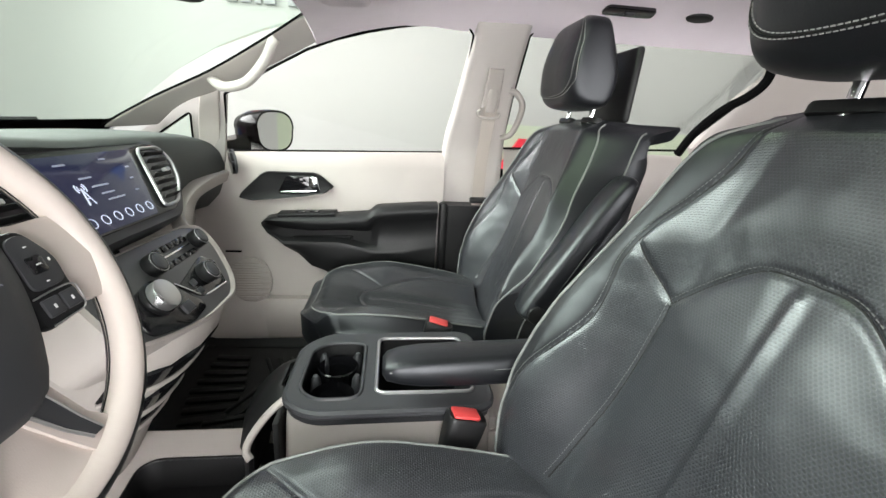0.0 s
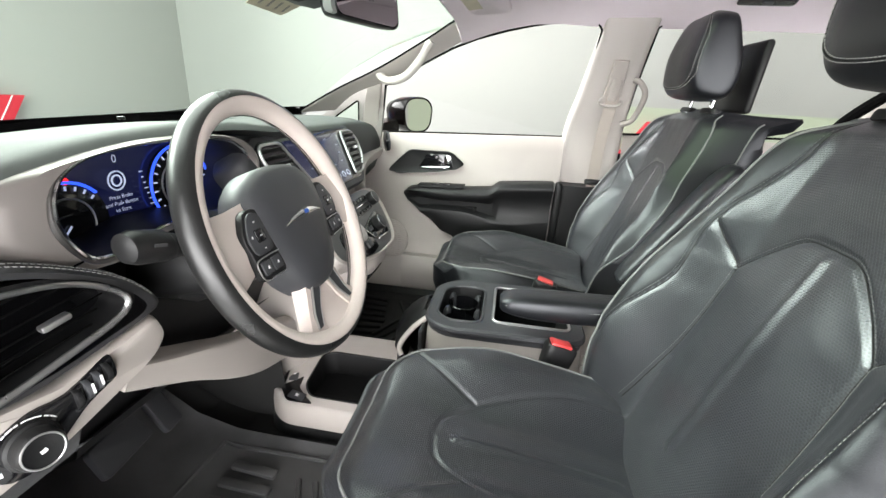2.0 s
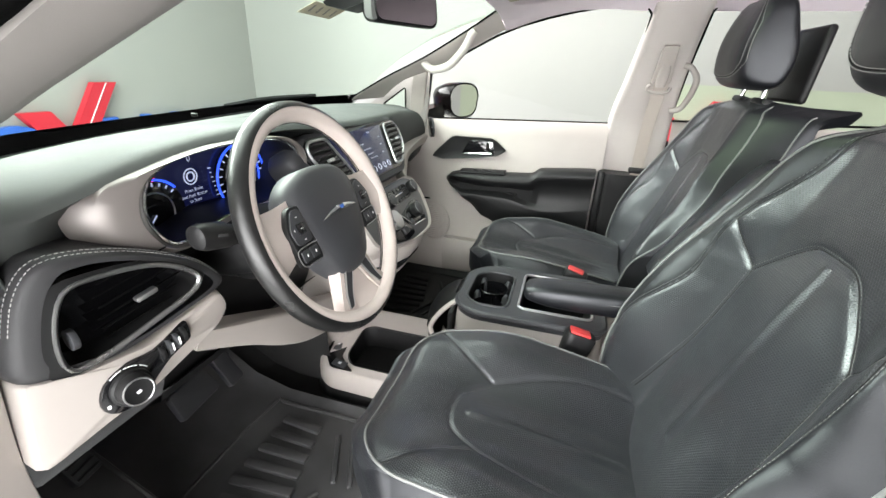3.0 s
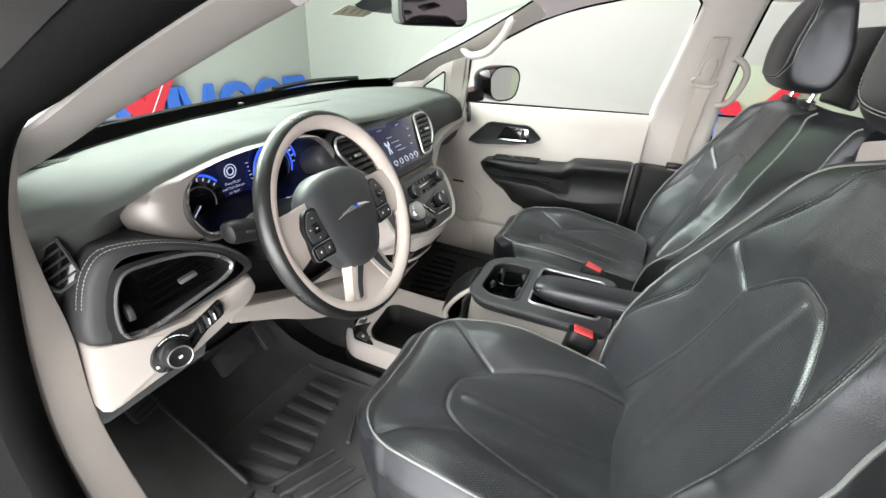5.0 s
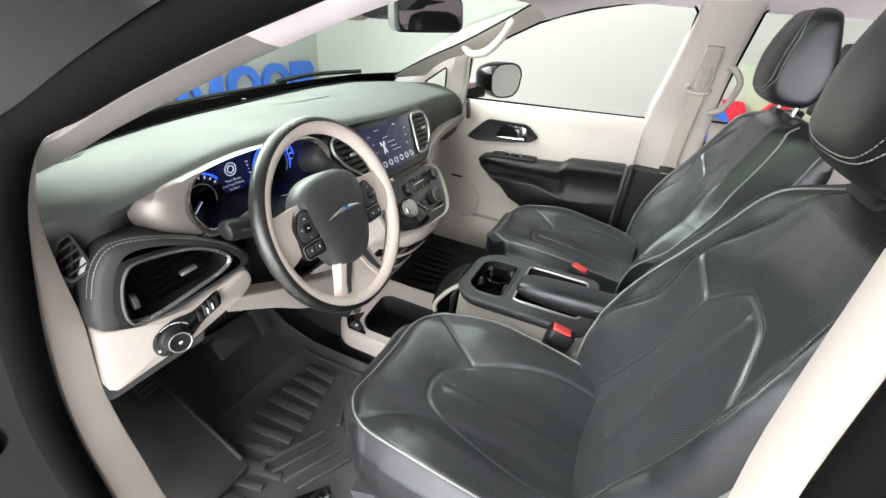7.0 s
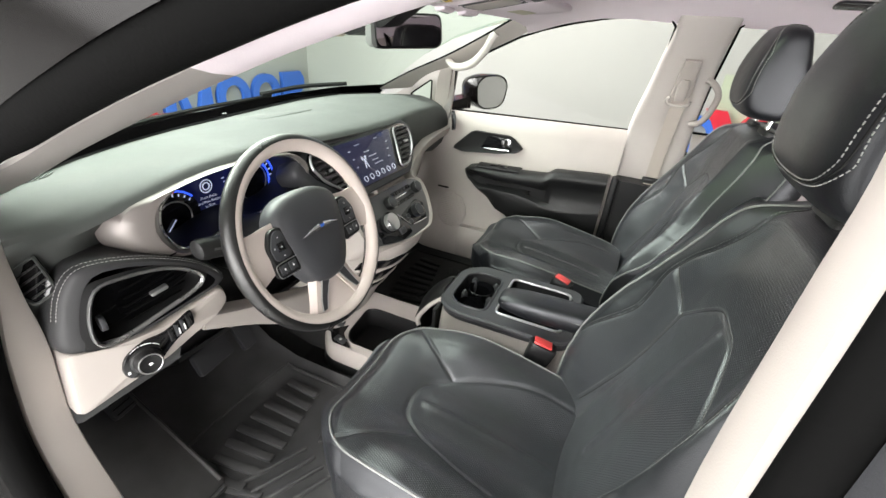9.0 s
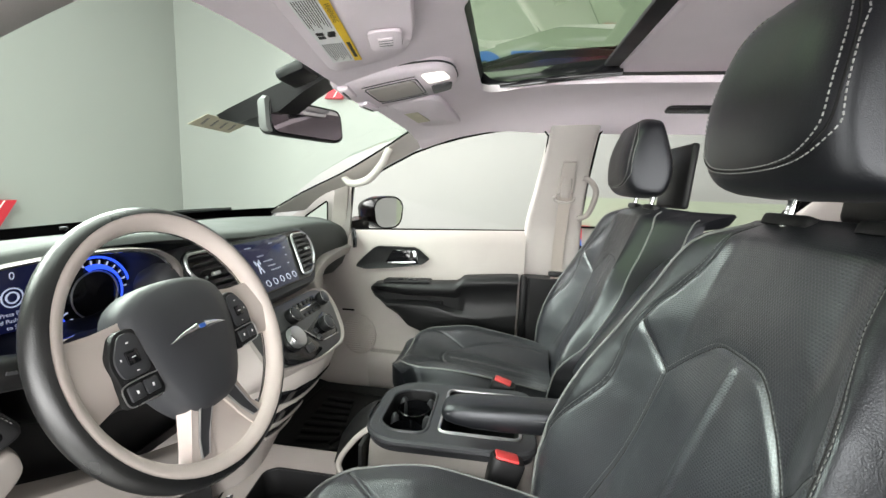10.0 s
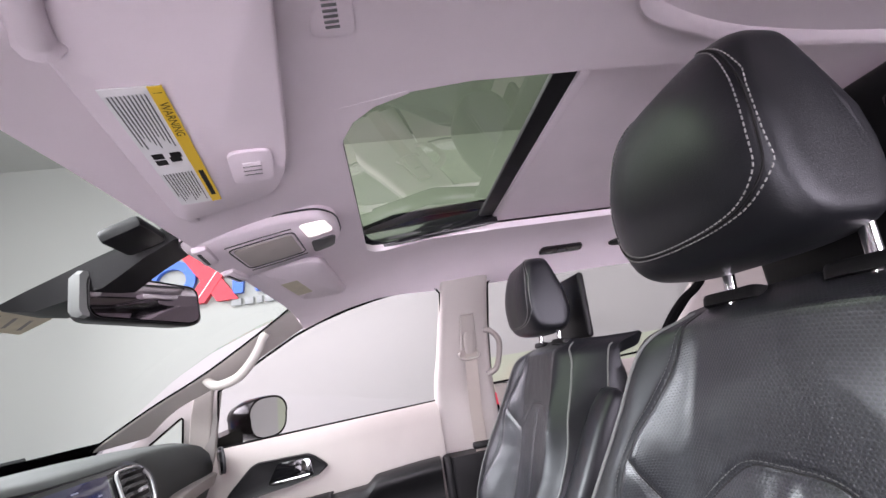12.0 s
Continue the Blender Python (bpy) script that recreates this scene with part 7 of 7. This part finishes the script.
part("inner_seal", tube(spline([tuple(Vector(a).lerp(Vector(b), 0.5)) for a, b in zip(J1, J2)], 6), 0.013, 8), RUBBER, opening)


def post(inner, outer, back, n=5):
    """A pillar with a forward face between two lines, running back by a vector."""
    a, b, k = spline(inner, n), spline(outer, n), Vector(back)
    rings = []
    for p, q in zip(a, b):
        w = q - p
        rings.append([p + k, p + Vector((0, -0.02, 0)), p + Vector((0, -0.006, 0)) + w * 0.02, p + w * 0.1, p + w * 0.5 + Vector((0, 0.003, 0)), q - w * 0.1, q - w * 0.02 + Vector((0, -0.006, 0)), q + Vector((0, -0.02, 0)), q + k])
    return loft(rings, closed=True, caps=True)


B_LINE = [(-0.86, 0.335, 0.0), (-0.88, 0.335, 0.5), (-0.888, 0.335, 0.8), (-0.862, 0.33, 0.92), (-0.835, 0.318, 1.03), (-0.8, 0.303, 1.1), (-0.735, 0.29, 1.22)]


def b_offset(d, dy=0.0):
    return [(x - d, y + dy, z + d * 0.35) for x, y, z in B_LINE]


part("b_pillar_trim", post(B_LINE, b_offset(0.05), (0.06, -0.18, 0)), BEIGE, opening, "beige pillar trim")
part("b_seal", tube(spline(b_offset(0.062, -0.012), 6), 0.014, 10), RUBBER, opening, "black rubber door seal")
part("b_jamb", post(b_offset(0.072, -0.012), b_offset(0.12, -0.016), (0.0, -0.1, 0)), SATIN, opening)
part("b_jamb", post(b_offset(0.121, -0.02), b_offset(0.26, -0.05), (0.0, -0.12, 0)), PAINT, opening)
part("fender", thick_strip([(-0.95, 1.34, 1.0), (-1.03, 1.4, 0.7), (-1.04, 1.42, 0.4), (-1.02, 1.35, -0.1)], [(-0.9, 2.4, 0.75), (-0.98, 2.5, 0.6), (-1.0, 2.5, 0.3), (-0.98, 2.4, -0.1)], 0.02), PAINT, opening)
part("bonnet", loft([[(x, y, z) for y, z in ((1.88, 0.78), (2.1, 0.74), (2.5, 0.62), (2.65, 0.5))] for x in (-0.9, -0.4, 0, 0.4, 0.9)]), PAINT, car)
part("boot", tube(spline([(-1.0, 1.28, 0.42), (-1.06, 1.29, 0.4), (-1.14, 1.26, 0.41)], 5), 0.026, 12), RUBBER, opening)
part("check_arm", box(0.12, 0.02, 0.03, 0.004, pose(-1.06, 1.3, 0.55)), SATIN, opening)
wip = group_thing("wiper", "black wiper arm below the windshield", "wiper", place=Matrix())
part("blade", tube(spline([(-0.55, 1.68, 0.8), (-0.1, 1.8, 0.805), (0.35, 1.84, 0.81)], 6), 0.008, 6), BLACK, wip)
part("arm", tube(spline([(0.3, 1.84, 0.82), (0.5, 1.8, 0.84), (0.7, 1.7, 0.85)], 6), 0.01, 6), BLACK, wip)


# ---------------------------------------------------------------- outer skin of the car
for s_, y0, y1 in ((1, -2.1, 1.3), (-1, -2.1, 0.28)):
    ys = [y0 + (y1 - y0) * i / 8 for i in range(9)]
    part("side_panel", loft([[(s_ * x, y, z) for x, z in ((0.97, 0.74), (1.0, 0.7), (1.03, 0.5), (1.035, 0.2), (1.02, -0.05), (0.98, -0.22), (0.9, -0.24))] for y in ys]), PAINT, car, "black painted body side")
part("front_wing", loft([[(x, y, z) for x, z in ((0.9, 0.78 - (y - 1.3) * 0.12), (0.97, 0.72 - (y - 1.3) * 0.14), (1.02, 0.45), (1.02, 0.0), (0.98, -0.2))] for y in (1.3, 1.6, 2.0, 2.4, 2.62)]), PAINT, car)
part("nose", loft([[(x, y, z) for y, z in ((2.62, 0.52), (2.72, 0.35), (2.74, 0.0), (2.66, -0.2))] for x in (-0.96, -0.5, 0, 0.5, 0.96)]), PAINT, car)
part("tail", loft([[(x, y, z) for y, z in ((-2.02, 1.3), (-2.12, 1.0), (-2.16, 0.6), (-2.14, -0.2))] for x in (-0.98, -0.5, 0, 0.5, 0.98)]), PAINT, car)
for x in (-0.86, 0.86):
    for y in (1.9, -1.15):
        wheel = part("wheel", cyl(0.2, 0.2, pose(x, y, GROUND + 0.34, 0, 90, 0), 32, 0.02), SILVER, car, "alloy wheel")
        part("tyre", loft([[(x + dx, y + math.cos(q) * r, GROUND + 0.34 + math.sin(q) * r) for dx, r in ((-0.11, 0.21), (-0.115, 0.3), (-0.09, 0.335), (0.09, 0.335), (0.115, 0.3), (0.11, 0.21))] for q in (2 * math.pi * i / 40 for i in range(40))], loop=True), RUBBER, wheel, "black rubber tyre")
